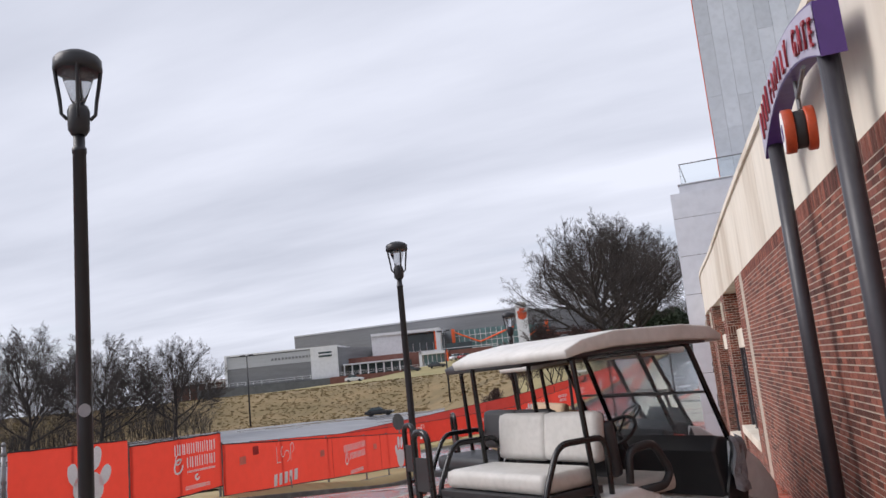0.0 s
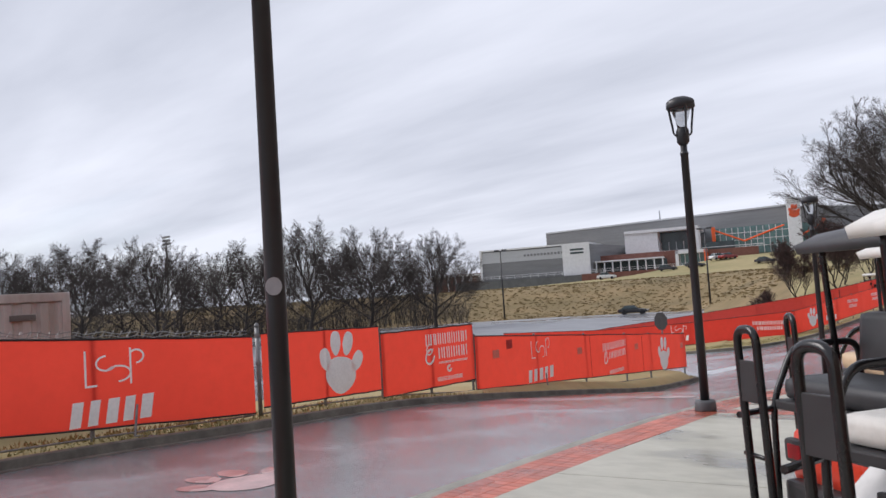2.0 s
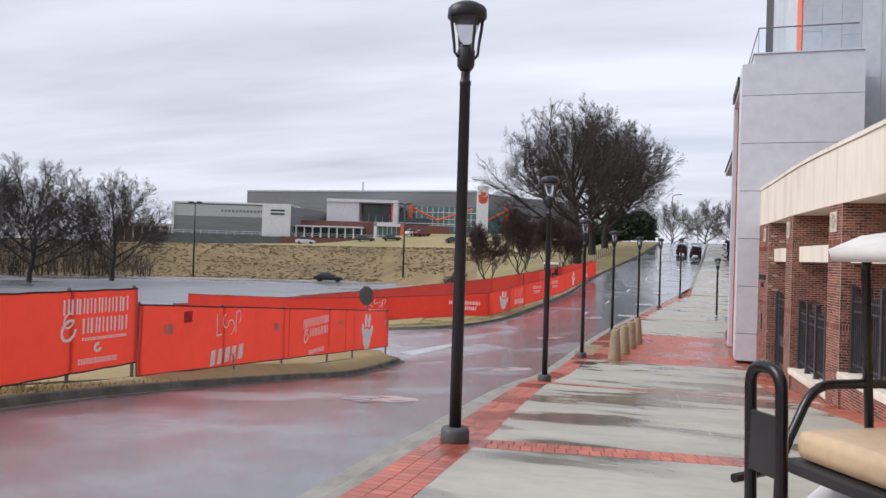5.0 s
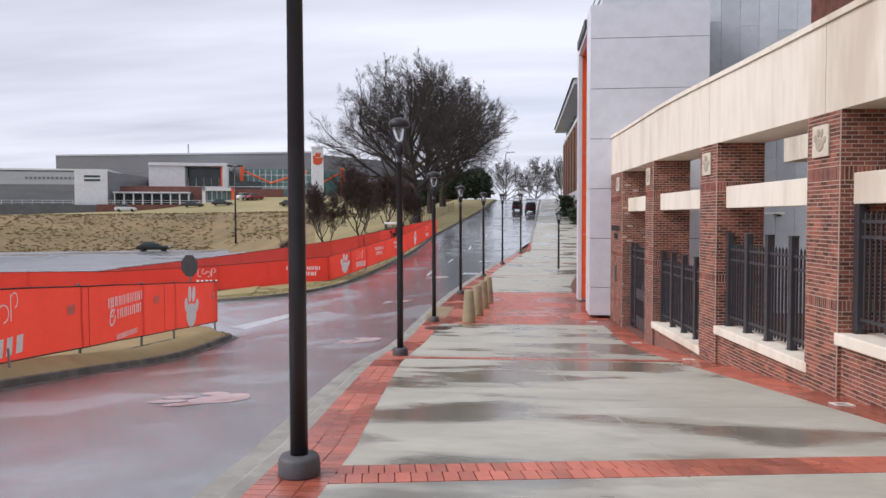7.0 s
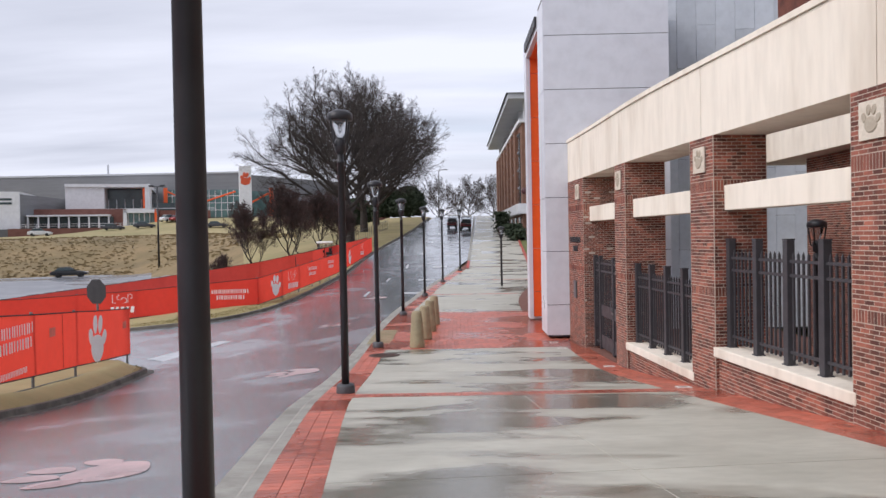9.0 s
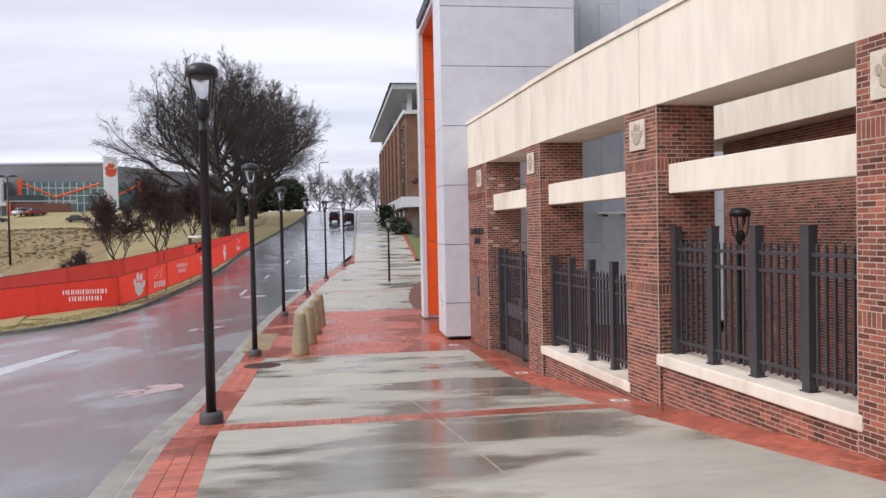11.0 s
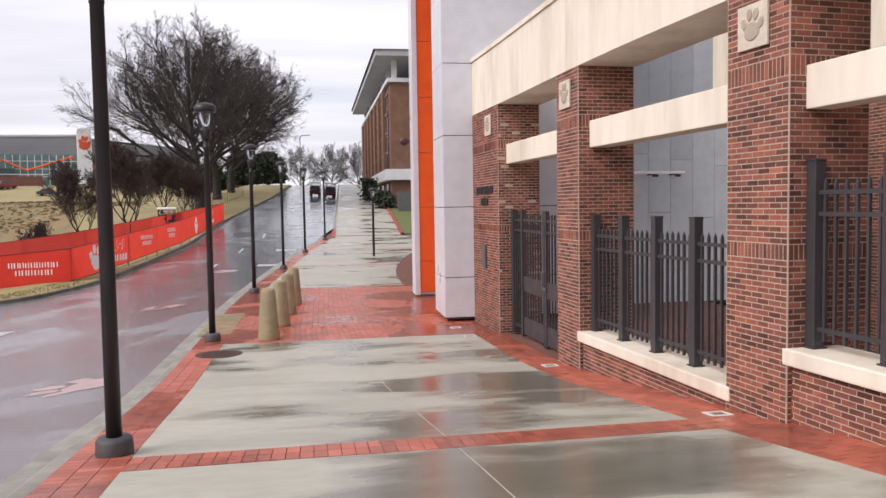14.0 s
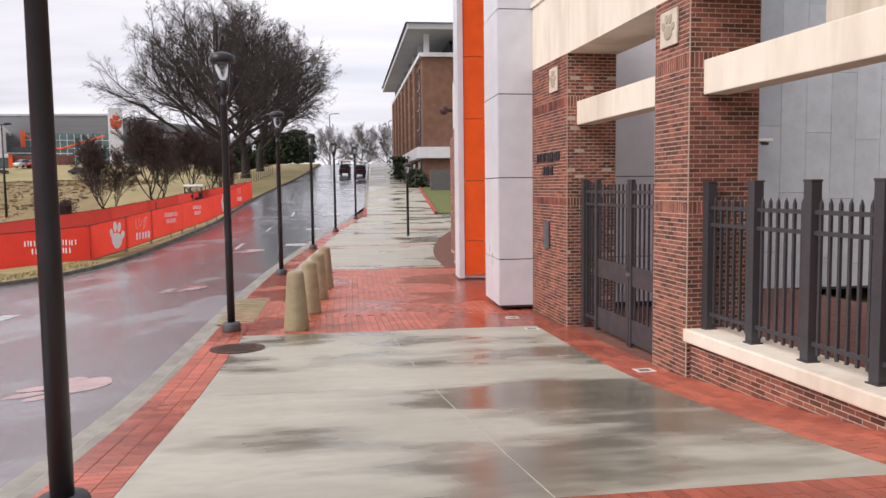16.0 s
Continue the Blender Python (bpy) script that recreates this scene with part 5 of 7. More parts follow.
def golf_cart(m, label, body, seat, front_seat, roof_m, roof_under):
    c = thing("golf_cart", label, "golf cart", m, "parked golf carts")
    W = 0.58
    prof = [(-0.98, 0.36), (-1.02, 0.5), (-0.98, 0.66), (-0.8, 0.77), (-0.25, 0.80), (0.0, 0.72), (0.08, 0.36)] + [(x, z) for x, z in arch(-0.52, 0.30, 0.30) if z > 0.35]
    part("rear_body", extrude_side(prof, -W, W), body, c, "", True)
    prof = [(1.5, 0.42), (1.48, 0.6), (1.3, 0.78), (1.05, 0.93), (0.92, 0.95), (0.86, 0.6), (0.74, 0.36)] + [(x, z) for x, z in arch(1.12, 0.28, 0.29)[::-1] if z > 0.35][::-1]
    part("front_cowl", extrude_side(prof, -W, W), body, c, "", True)
    part("dashboard", extrude_side([(0.98, 0.58), (1.0, 0.96), (0.8, 1.0), (0.72, 0.9), (0.8, 0.58)], -W + 0.03, W - 0.03, 0.03), cart_black, c)
    part("side_panel", extrude_side([(0.86, 0.30), (0.78, 0.62), (0.93, 0.93), (1.05, 0.62), (0.98, 0.34)], -W - 0.012, -W + 0.01, 0.004), cart_black, c)
    part("floor", newbox((-0.9, -0.54, 0.27), (1.4, 0.54, 0.35), 0.01), cart_black, c)
    part("rear_bumper", newbox((-1.08, -0.56, 0.28), (-0.96, 0.56, 0.42), 0.03), cart_black, c)
    part("underbox", newbox((-1.0, -0.42, 0.42), (-0.965, 0.42, 0.68), 0.01), cart_black, c, "black engine panel")
    for y in (-0.50, 0.50):
        part("tail_lamp", newbox((-1.035, y - 0.10, 0.50), (-0.965, y + 0.10, 0.63), 0.025), cart_black, c)
        part("tail_lens", newbox((-1.045, y - 0.055, 0.525), (-1.03, y + 0.055, 0.605), 0.006), tail_red, c, "red tail lamp lens")
    # wheels
    for x in (-0.52, 1.12):
        for y in (-0.50, 0.50):
            w = part("wheel", lathe(bmesh.new(), [(0.13, -0.09), (0.205, -0.095), (0.228, -0.06), (0.232, 0), (0.228, 0.06), (0.205, 0.095), (0.13, 0.09)], 28), tyre_mat, c, "black rubber tyre", True)
            w.matrix_basis = pose(x, y, 0.232, 90, 0, 0)
            part("rim", lathe(bmesh.new(), [(0.135, -0.085), (0.12, -0.098), (0.05, -0.088), (0.045, 0), (0.05, 0.088), (0.12, 0.098), (0.135, 0.085)], 20), rim_mat, w, "silver wheel trim", True)
    # seats
    part("rear_cushion", cushion(bmesh.new(), (-1.08, -0.50, 0.85), (-0.58, 0.50, 0.97), 0.045), seat, c, "", True)
    part("cushion_tray", newbox((-1.12, -0.53, 0.80), (-0.55, 0.53, 0.85), 0.01), cart_black, c)
    for y0, y1 in ((-0.50, 0.01), (-0.01, 0.50)):
        bm = cushion(bmesh.new(), (-0.55, y0, 0.97), (-0.44, y1, 1.29), 0.05)
        bmesh.ops.rotate(bm, verts=bm.verts, cent=(-0.5, 0, 0.93), matrix=Matrix.Rotation(radians(7), 3, "Y"))
        part("rear_backrest", bm, seat, c, "", True)
        bm = cushion(bmesh.new(), (-0.36, y0, 0.86), (-0.26, y1, 1.22), 0.045)
        bmesh.ops.rotate(bm, verts=bm.verts, cent=(-0.3, 0, 0.86), matrix=Matrix.Rotation(radians(-8), 3, "Y"))
        part("front_backrest", bm, front_seat, c, "", True)
    part("front_cushion", cushion(bmesh.new(), (-0.22, -0.50, 0.70), (0.30, 0.50, 0.82), 0.045), seat, c, "", True)
    # restraint loops beside the front bench
    for y in (-0.54, 0.54):
        bm = bmesh.new()
        tube(bm, bend([(-0.28, y, 0.82), (-0.26, y, 1.02), (0.02, y, 1.04), (0.18, y, 0.84), (0.10, y, 0.76), (-0.20, y, 0.76)], 4, 0.08), 0.028, 10)
        part("hip_restraint", bm, cart_black, c, "", True)
        # arm rail of the rear bench
        bm = bmesh.new()
        tube(bm, bend([(-0.48, y, 0.62), (-0.48, y, 1.13), (-0.95, y, 1.13), (-1.12, y, 0.84), (-1.14, y, 0.24)], 5, 0.10), 0.02, 10)
        part("arm_rail", bm, tube_black, c, "", True)
        bm = bmesh.new()
        tube(bm, bend([(-1.14, y, 0.80), (-1.42, y * 0.85, 0.80)], 3, 0.05), 0.018, 8)
        part("side_tube", bm, tube_black, c)
        bm = bmesh.new()
        tube(bm, bend([(-0.98, y, 0.30), (-1.14, y, 0.22), (-1.52, y * 0.9, 0.22)], 4, 0.06), 0.02, 8)
        part("step_tube", bm, tube_black, c)
        # roof struts
        bm = bmesh.new()
        tube(bm, bend([(-0.62, y, 0.70), (-0.70, y * 0.97, 1.66), (-0.42, y * 0.9, 1.70)], 5, 0.07), 0.02, 10)
        part("strut", bm, tube_black, c, "", True)
        bm = bmesh.new()
        tube(bm, bend([(0.98, y, 0.92), (0.62, y * 0.97, 1.66), (0.5, y * 0.9, 1.69)], 5, 0.07), 0.022, 10)
        part("strut", bm, tube_black, c, "", True)
    bm = bmesh.new()
    tube(bm, [(-0.70, -0.5, 1.655), (-0.70, 0.5, 1.655)], 0.018, 8)
    part("roof_bar", bm, tube_black, c)
    bm = bmesh.new()
    tube(bm, [(0.64, -0.5, 1.655), (0.64, 0.5, 1.655)], 0.018, 8)
    part("roof_bar", bm, tube_black, c)
    part("foot_plate", newbox((-1.52, -0.46, 0.215), (-1.12, 0.46, 0.235), 0.004), mat("tread_plate", (0.05, 0.05, 0.053), rough=0.4, metal=0.4, scale=40, bump=0.8, bscale=90), c, "black tread plate")
    # upright grab bar on the step
    bm = bmesh.new()
    tube(bm, bend([(-1.42, 0.02, 0.22), (-1.55, 0.02, 0.32), (-1.58, 0.02, 1.27), (-1.58, 0.18, 1.27), (-1.55, 0.18, 0.32), (-1.42, 0.18, 0.22)], 6, 0.075), 0.022, 10)
    tube(bm, [(-1.56, 0.0, 0.66), (-1.56, 0.22, 0.66)], 0.012, 8)
    part("grab_bar", bm, tube_black, c, "", True)
    part("grab_plate", newbox((-1.588, 0.03, 0.92), (-1.572, 0.17, 1.12), 0.004), cart_black, c)
    # roof
    prof = [(-0.84, 1.675), (-0.66, 1.735), (-0.3, 1.78), (0.5, 1.79), (0.85, 1.765), (1.0, 1.70), (0.97, 1.655), (0.82, 1.67), (0.5, 1.68), (-0.3, 1.675), (-0.66, 1.65), (-0.82, 1.625)]
    part("roof", extrude_side(prof, -0.60, 0.60, 0.012), roof_m, c, "", True)
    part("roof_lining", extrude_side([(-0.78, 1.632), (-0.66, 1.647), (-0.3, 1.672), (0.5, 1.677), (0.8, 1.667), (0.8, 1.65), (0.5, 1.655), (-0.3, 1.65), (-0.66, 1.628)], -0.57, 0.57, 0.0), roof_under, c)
    # windshield
    for (x0, z0), (x1, z1) in (((0.985, 0.94), (0.80, 1.30)), ((0.795, 1.31), (0.63, 1.66))):
        v = [(x0, -0.52, z0), (x0, 0.52, z0), (x1, 0.52, z1), (x1, -0.52, z1)]
        v += [(x + 0.006, y, z + 0.003) for x, y, z in v]
        ob = pydata("windshield", v, [(0, 1, 2, 3), (7, 6, 5, 4), (0, 4, 5, 1), (1, 5, 6, 2), (2, 6, 7, 3), (3, 7, 4, 0)], shield, c, "clear folding windshield")
        ob.visible_shadow = False
    bm = bmesh.new()
    tube(bm, [(0.80, -0.52, 1.305), (0.80, 0.52, 1.305)], 0.01, 6)
    part("hinge", bm, galv, c)
    # steering wheel and column
    bm = bmesh.new()
    ring = [(0.17 * math.cos(2 * math.pi * k / 24), 0.17 * math.sin(2 * math.pi * k / 24), 0) for k in range(25)]
    tube(bm, ring, 0.014, 8, False)
    for k in range(3):
        a = 2 * math.pi * k / 3
        tube(bm, [(0, 0, -0.02), (0.17 * math.cos(a), 0.17 * math.sin(a), 0)], 0.01, 6)
    tube(bm, [(0, 0, -0.01), (0, 0, -0.35)], 0.02, 8)
    ob = part("steering_wheel", bm, cart_black, c, "", True)
    ob.matrix_basis = pose(0.62, 0.26, 1.05, 0, -35, 0)
    return c


def cart_at(lx, ly, turn):
    """Pose of a cart whose grab bar stands at (lx, ly)."""
    a = radians(turn)
    c, s2 = math.cos(a), math.sin(a)
    return pose(lx + 1.45 * c + 0.1 * s2, ly + 1.45 * s2 - 0.1 * c, zs(ly + 1) + PAVE, 0, 0, turn) @ Matrix.Diagonal((0.92, 1, 1.05, 1))


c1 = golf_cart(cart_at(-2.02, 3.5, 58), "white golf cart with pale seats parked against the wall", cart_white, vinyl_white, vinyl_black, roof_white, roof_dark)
c2 = golf_cart(cart_at(-2.66, 4.72, 52), "black and red golf cart with black seats and rear bench", cart_red, vinyl_black, vinyl_black, roof_dark, roof_dark)
c3 = golf_cart(cart_at(-2.98, 6.55, 33), "white golf cart with tan seats and rear bench", cart_white, vinyl_tan, vinyl_tan, roof_white, roof_tan)
# a towel over the dash of the pale cart
tw = bmesh.new()
rows = []
for i in range(9):
    s2 = i / 8
    rows.append([tw.verts.new((0.0 + 0.03 * math.sin(j * 1.9 + i * 0.6) + 0.02 * s2, (j / 7 - 0.5) * (0.22 - 0.06 * s2) + 0.02 * math.sin(i), 0.02 - 0.36 * s2 + 0.015 * math.cos(j * 2.2))) for j in range(8)])
for r0, r1 in zip(rows, rows[1:]):
    for j in range(7):
        tw.faces.new((r0[j], r0[j + 1], r1[j + 1], r1[j]))
towel = part("towel", tw, mat("grey_towel", (0.36, 0.37, 0.39), (0.27, 0.28, 0.30), rough=0.95, scale=9, bump=0.8, bscale=90), None, "", True)
sol = towel.modifiers.new("thickness", "SOLIDIFY")
sol.thickness = 0.012
towel.matrix_basis = c1.matrix_basis @ pose(0.90, -0.62, 0.96, 0, 0, -80)
tagged(towel, "crumpled grey towel hanging on the golf cart", "towel")

# ---- arched gate sign on two posts ----
sign_post = mat("sign_post_paint", (0.050, 0.048, 0.056), (0.04, 0.038, 0.045), rough=0.4, scale=4)
purple = mat("purple_panel", (0.075, 0.028, 0.17), (0.065, 0.024, 0.15), rough=0.4, scale=2)
sign_face = mat("sign_face_lilac", (0.42, 0.40, 0.50), (0.38, 0.36, 0.46), rough=0.45, scale=2)
red_letter = mat("red_lettering", (0.36, 0.03, 0.045), rough=0.5)
Y0, Y1 = 3.05, 5.15
sx = lambda y: 0.575 - 0.11 * (y - 3.05)
gs = thing("gate_sign", "arched purple and lilac gate sign on two dark posts", "sign")
for y in (Y0 + 0.12, Y1 - 0.12):
    bm = bmesh.new()
    lathe(bm, [(0.055, zs(y) + PAVE), (0.055, 3.42)], 16, Matrix.Translation((sx(y) + 0.06, y, 0)))
    part("post", bm, sign_post, gs, "", True)
bm = bmesh.new()
n = 24
rows = []
for i in range(n + 1):
    s2 = i / n
    y = Y0 + (Y1 - Y0) * s2
    bulge = 4 * s2 * (1 - s2)
    zt, zb2 = 3.54 + 0.16 * bulge, 3.24 + 0.22 * bulge
    rows.append([bm.verts.new((sx(y) + dx, y, z)) for dx, z in ((0, zb2), (0, zt), (0.12, zt), (0.12, zb2))])
for a, b in zip(rows, rows[1:]):
    for k in range(4):
        bm.faces.new((a[k], b[k], b[(k + 1) % 4], a[(k + 1) % 4]))
bm.faces.new(rows[0])
bm.faces.new(rows[-1][::-1])
bmesh.ops.recalc_face_normals(bm, faces=bm.faces)
part("arch_box", bm, purple, gs)
bm = bmesh.new()
rows = []
for i in range(n + 1):
    s2 = i / n
    y = Y0 + 0.01 + (Y1 - Y0 - 0.02) * s2
    bulge = 4 * s2 * (1 - s2)
    rows.append([bm.verts.new((sx(y) - 0.004, y, z)) for z in (3.25 + 0.22 * bulge, 3.53 + 0.16 * bulge)])
for a, b in zip(rows, rows[1:]):
    bm.faces.new((a[0], a[1], b[1], b[0]))
part("face", bm, sign_face, gs, "pale lilac sign face")
words = "FAMILY GATE"
span = [(Y0 + 0.10 + 1.3 * (len(words) - 1 - k) / (len(words) - 1), ch) for k, ch in enumerate(words)]
for y, ch in span:
    if ch == " ":
        continue
    s2 = (y - Y0) / (Y1 - Y0)
    z = 3.30 + 0.19 * 4 * s2 * (1 - s2)
    tilt = math.atan2(0.19 * 4 * (1 - 2 * s2), Y1 - Y0)
    mm = Matrix.Translation((sx(y) - 0.012, y, z)) @ Matrix.Rotation(tilt, 4, "X") @ pose(0, 0, 0, 90, 0, -90)
    lettering("letter", ch, 0.22, red_letter, gs, mm, 0.006)
for k in range(4):
    y = Y1 - 0.16 - 0.12 * k
    s2 = (y - Y0) / (Y1 - Y0)
    z = 3.31 + 0.19 * 4 * s2 * (1 - s2)
    part("letter", newbox((sx(y) - 0.018, y - 0.03, z), (sx(y) - 0.006, y + 0.03, z + 0.19)), red_letter, gs)
drum = thing("round_sign", "round double-faced sign with orange rims on a bracket", "sign", pose(sx(4.0) + 0.06, 4.05, 3.14) @ Matrix.Scale(0.68, 4))
rim_o = mat("orange_rim", (0.50, 0.07, 0.02), rough=0.45)
for x0, x1, mm2, lab in ((-0.17, -0.08, rim_o, "orange rim"), (-0.08, 0.02, cart_black, ""), (0.02, 0.10, rim_o, "orange rim")):
    bm = bmesh.new()
    r = 0.20 if mm2 is rim_o else 0.17
    lathe(bm, [(r, 0), (r + 0.006, 0.01), (r + 0.006, x1 - x0 - 0.01), (r, x1 - x0)], 28, Matrix.Translation((x0, 0, 0)) @ Matrix.Rotation(radians(90), 4, "Y"))
    part("rim", bm, mm2, drum, lab, True)
bm = bmesh.new()
lathe(bm, [(0.185, 0), (0.185, 0.004)], 28, Matrix.Translation((-0.176, 0, 0)) @ Matrix.Rotation(radians(90), 4, "Y"))
part("face", bm, white_print, drum, "white round face")
part("mark", newbox((-0.182, -0.07, -0.08), (-0.177, 0.07, 0.06)), purple, drum)
bm = bmesh.new()
tube(bm, [(0, 0, 0.19), (0, 0, 0.46)], 0.02, 8)
tube(bm, [(0, 0, 0.30), (0, -0.85, 0.30)], 0.02, 8)
part("bracket", bm, galv, drum)

# ---- bare winter trees ----
def tree_mesh(seed, height, spread, trunk_frac=0.22, limbs=10, trunk_r=0.32, fine=5, droop=0.0, rise=0.5):
    """Trunk, arching limbs, side branches and fine twigs of a leafless tree: two meshes, wood and twigs."""
    rnd = random.Random(seed)
    WV, WF, TV, TF = [], [], [], []

    def ring(c, d, r, seg):
        s = d.orthogonal().normalized()
        o = d.cross(s)
        b = len(WV)
        for k in range(seg):
            a = 2 * math.pi * k / seg
            WV.append(c + (s * math.cos(a) + o * math.sin(a)) * r)
        return b

    def wood(pts, rs, seg):
        last = None
        for k, p in enumerate(pts):
            d = (pts[min(k + 1, len(pts) - 1)] - pts[max(k - 1, 0)]).normalized()
            b = ring(p, d, rs[k], seg)
            if last is not None:
                WF.extend((last + q, last + (q + 1) % seg, b + (q + 1) % seg, b + q) for q in range(seg))
            last = b

    def ribbon(pts, w):
        d = (pts[-1] - pts[0])
        s = d.cross(Vector((rnd.uniform(-1, 1), rnd.uniform(-1, 1), rnd.uniform(-1, 1))))
        if s.length < 1e-5:
            return
        s.normalize()
        b = len(TV)
        n = len(pts)
        for k, p in enumerate(pts):
            f = w * (1 - 0.75 * k / (n - 1))
            TV.extend((p - s * f, p + s * f))
        for k in range(n - 1):
            TF.append((b + 2 * k, b + 2 * k + 1, b + 2 * k + 3, b + 2 * k + 2))

    def sway(a):
        return Vector((rnd.uniform(-a, a), rnd.uniform(-a, a), rnd.uniform(-a, a)))

    def grow(p, d, L, r, level):
        n = (9, 6, 5, 3)[level]
        pts, dirs, dd = [p], [d], d.copy()
        for i in range(n):
            lift = (rise * 0.16, 0.06, 0.0, -0.02)[level] - droop * 0.06
            dd = (dd + sway((0.075, 0.11, 0.15, 0.22)[level]) + Vector((0, 0, lift))).normalized()
            pts.append(pts[-1] + dd * (L / n))
            dirs.append(dd.copy())
        if level < 3:
            wood(pts, [max(0.012, r * (1 - 0.80 * k / n)) for k in range(n + 1)], (8, 5, 3)[level])
        else:
            ribbon(pts, max(0.013, r))
        side = rnd.choice((-1, 1))
        if level == 3:
            for _ in range(fine):
                f = rnd.uniform(0.15, 1.0) * n
                k = min(n - 1, int(f))
                q = pts[k].lerp(pts[k + 1], f - k)
                td = (dirs[k] + sway(0.85)).normalized()
                tl = L * rnd.uniform(0.3, 0.6)
                ribbon([q, q + td * tl * 0.5, q + (td + sway(0.25)).normalized() * tl], 0.011)
            return
        kids = (11, 8, 7)[level]
        for k in range(kids):
            f = (0.22 + 0.78 * (k + rnd.uniform(0.1, 0.9)) / kids)
            x = min(n - 0.001, f * n)
            i = int(x)
            q = pts[i].lerp(pts[i + 1], x - i)
            base = dirs[i + 1]
            s = base.orthogonal().normalized()
            s.rotate(Matrix.Rotation(rnd.uniform(0, 6.28), 3, base))
            ang = rnd.uniform(0.42, 0.80)
            nd = (base * math.cos(ang) + s * math.sin(ang)).normalized()
            ll = L * rnd.uniform(0.40, 0.60) * (1.15 - 0.55 * f)
            grow(q, nd, ll, r * (0.50 - 0.22 * f), level + 1)

    z1 = height * trunk_frac
    lead = [Vector((0, 0, -0.4)), Vector((0, 0, 0.15)), Vector((0, 0, z1 * 0.6)), Vector((rnd.uniform(-.2, .2), rnd.uniform(-.2, .2), z1))]
    rs = [trunk_r * 1.6, trunk_r * 1.2, trunk_r, trunk_r * 0.92]
    for k in range(4):
        lead.append(lead[-1] + Vector((rnd.uniform(-0.5, 0.5), rnd.uniform(-0.5, 0.5), height * 0.10)))
        rs.append(trunk_r * (0.74 - 0.17 * k))
    wood(lead, rs, 10)
    for k in range(limbs):
        a = 2.4 * k + rnd.uniform(-0.35, 0.35)
        f = k / max(1, limbs - 1)
        x = 3 + f * 3.9
        i = min(len(lead) - 2, int(x))
        p = lead[i].lerp(lead[i + 1], x - i)
        lean = spread * (2.1 - 1.75 * f) * rnd.uniform(0.85, 1.12)
        d = Vector((math.cos(a) * lean, math.sin(a) * lean, 1.0)).normalized()
        grow(p, d, height * (0.64 - 0.20 * f) * rnd.uniform(0.95, 1.05), trunk_r * (0.50 - 0.16 * f), 0)
    return WV, WF, TV, TF


def make_tree(name, label, seed, group, twig_material=None, **kw):
    WV, WF, TV, TF = tree_mesh(seed, **kw)
    t = thing(name, label, "tree", group=group)
    pydata("trunk", WV, WF, bark, t, "dark bark")
    ob = pydata("crown", TV, TF, twig_material or twig_mat, t, "fine leafless twigs")
    return t


def plant(kind, x, y, s=1.0, turn=0, z=None):
    m = pose(x, y, (land(x, y) if z is None else z) - 0.1, 0, 0, turn) @ Matrix.Scale(s, 4)
    if not kind.get("used"):
        kind["used"] = True
        kind["ob"].matrix_basis = m
        return kind["ob"]
    ob = copy_thing(kind["ob"], m)
    ob.scale = (s, s, s)
    return ob


K1 = {"ob": make_tree("bare_tree", "large leafless oak with a broad dark crown", 5, "oaks beside the hill road", height=21.5, spread=1.15, limbs=16, trunk_r=0.55, trunk_frac=0.16, fine=6, rise=0.28)}
K2 = {"ob": make_tree("bare_tree", "leafless tree with an upright fan of branches", 11, "trees along the car park", height=17.5, spread=1.0, limbs=12, trunk_r=0.34, trunk_frac=0.12, fine=5, rise=0.4)}
K3 = {"ob": make_tree("bare_tree", "leafless tree with a rounded dense crown", 23, "trees along the car park", height=17, spread=1.3, limbs=13, trunk_r=0.32, trunk_frac=0.11, fine=5, rise=0.3)}
reddish = mat("reddish_twigs", (0.095, 0.055, 0.05), (0.065, 0.04, 0.036), rough=0.9, scale=2)
K4 = {"ob": make_tree("bare_shrub", "leafless many-stemmed shrub with reddish twigs", 31, "shrubs on the bank", reddish, height=6.5, spread=0.55, limbs=9, trunk_r=0.10, trunk_frac=0.05, fine=4, rise=0.9)}
plant(K1, -15.3, 88.6, 0.79, 65)
plant(K1, -15.5, 103.0, 0.81, 185)
plant(K1, -15.2, 115.0, 0.80, 300)


def polar(th, r):
    return -3 + r * math.sin(radians(th)), 4 + r * math.cos(radians(th))


for k, (th, r, s) in enumerate([(-41.5, 112, 1.02), (-46.5, 108, 1.12), (-51, 104, 1.15), (-56, 100, 0.98), (-62, 98, 1.0), (-67, 94, 1.0), (-72, 90, 0.9), (-78, 60, 0.62), (-84, 62, 0.7), (-90, 66, 0.8), (-97, 70, 0.8)]):
    x, y = polar(th, r)
    plant(K2 if k % 2 == 0 else K3, x, y, s * 0.79, 37 * k)
for k, (th, r, s) in enumerate([(-44, 150, 1.0), (-47, 145, 1.05), (-50, 150, 1.1), (-53.5, 140, 1.0), (-57, 145, 1.1), (-60, 138, 1.0), (-64, 140, 1.1), (-68, 132, 1.1), (-72, 128, 1.0), (-76, 126, 1.0), (-80, 122, 1.0), (-86, 120, 1.1), (-40, 165, 0.9), (-92, 120, 1.1)]):
    x, y = polar(th, r)
    plant(K3 if k % 2 == 0 else K2, x, y, s * 0.8, 61 * k, -3.0)
for k, (x, y, s) in enumerate([(-20.5, 70, 0.95), (-18.5, 74, 1.05), (-17.0, 79, 0.9), (-16.2, 84, 0.7), (-22.5, 66, 0.5), (-14.6, 80, 0.6), (-19.5, 82, 0.9)]):
    plant(K4, x, y, s, 53 * k)
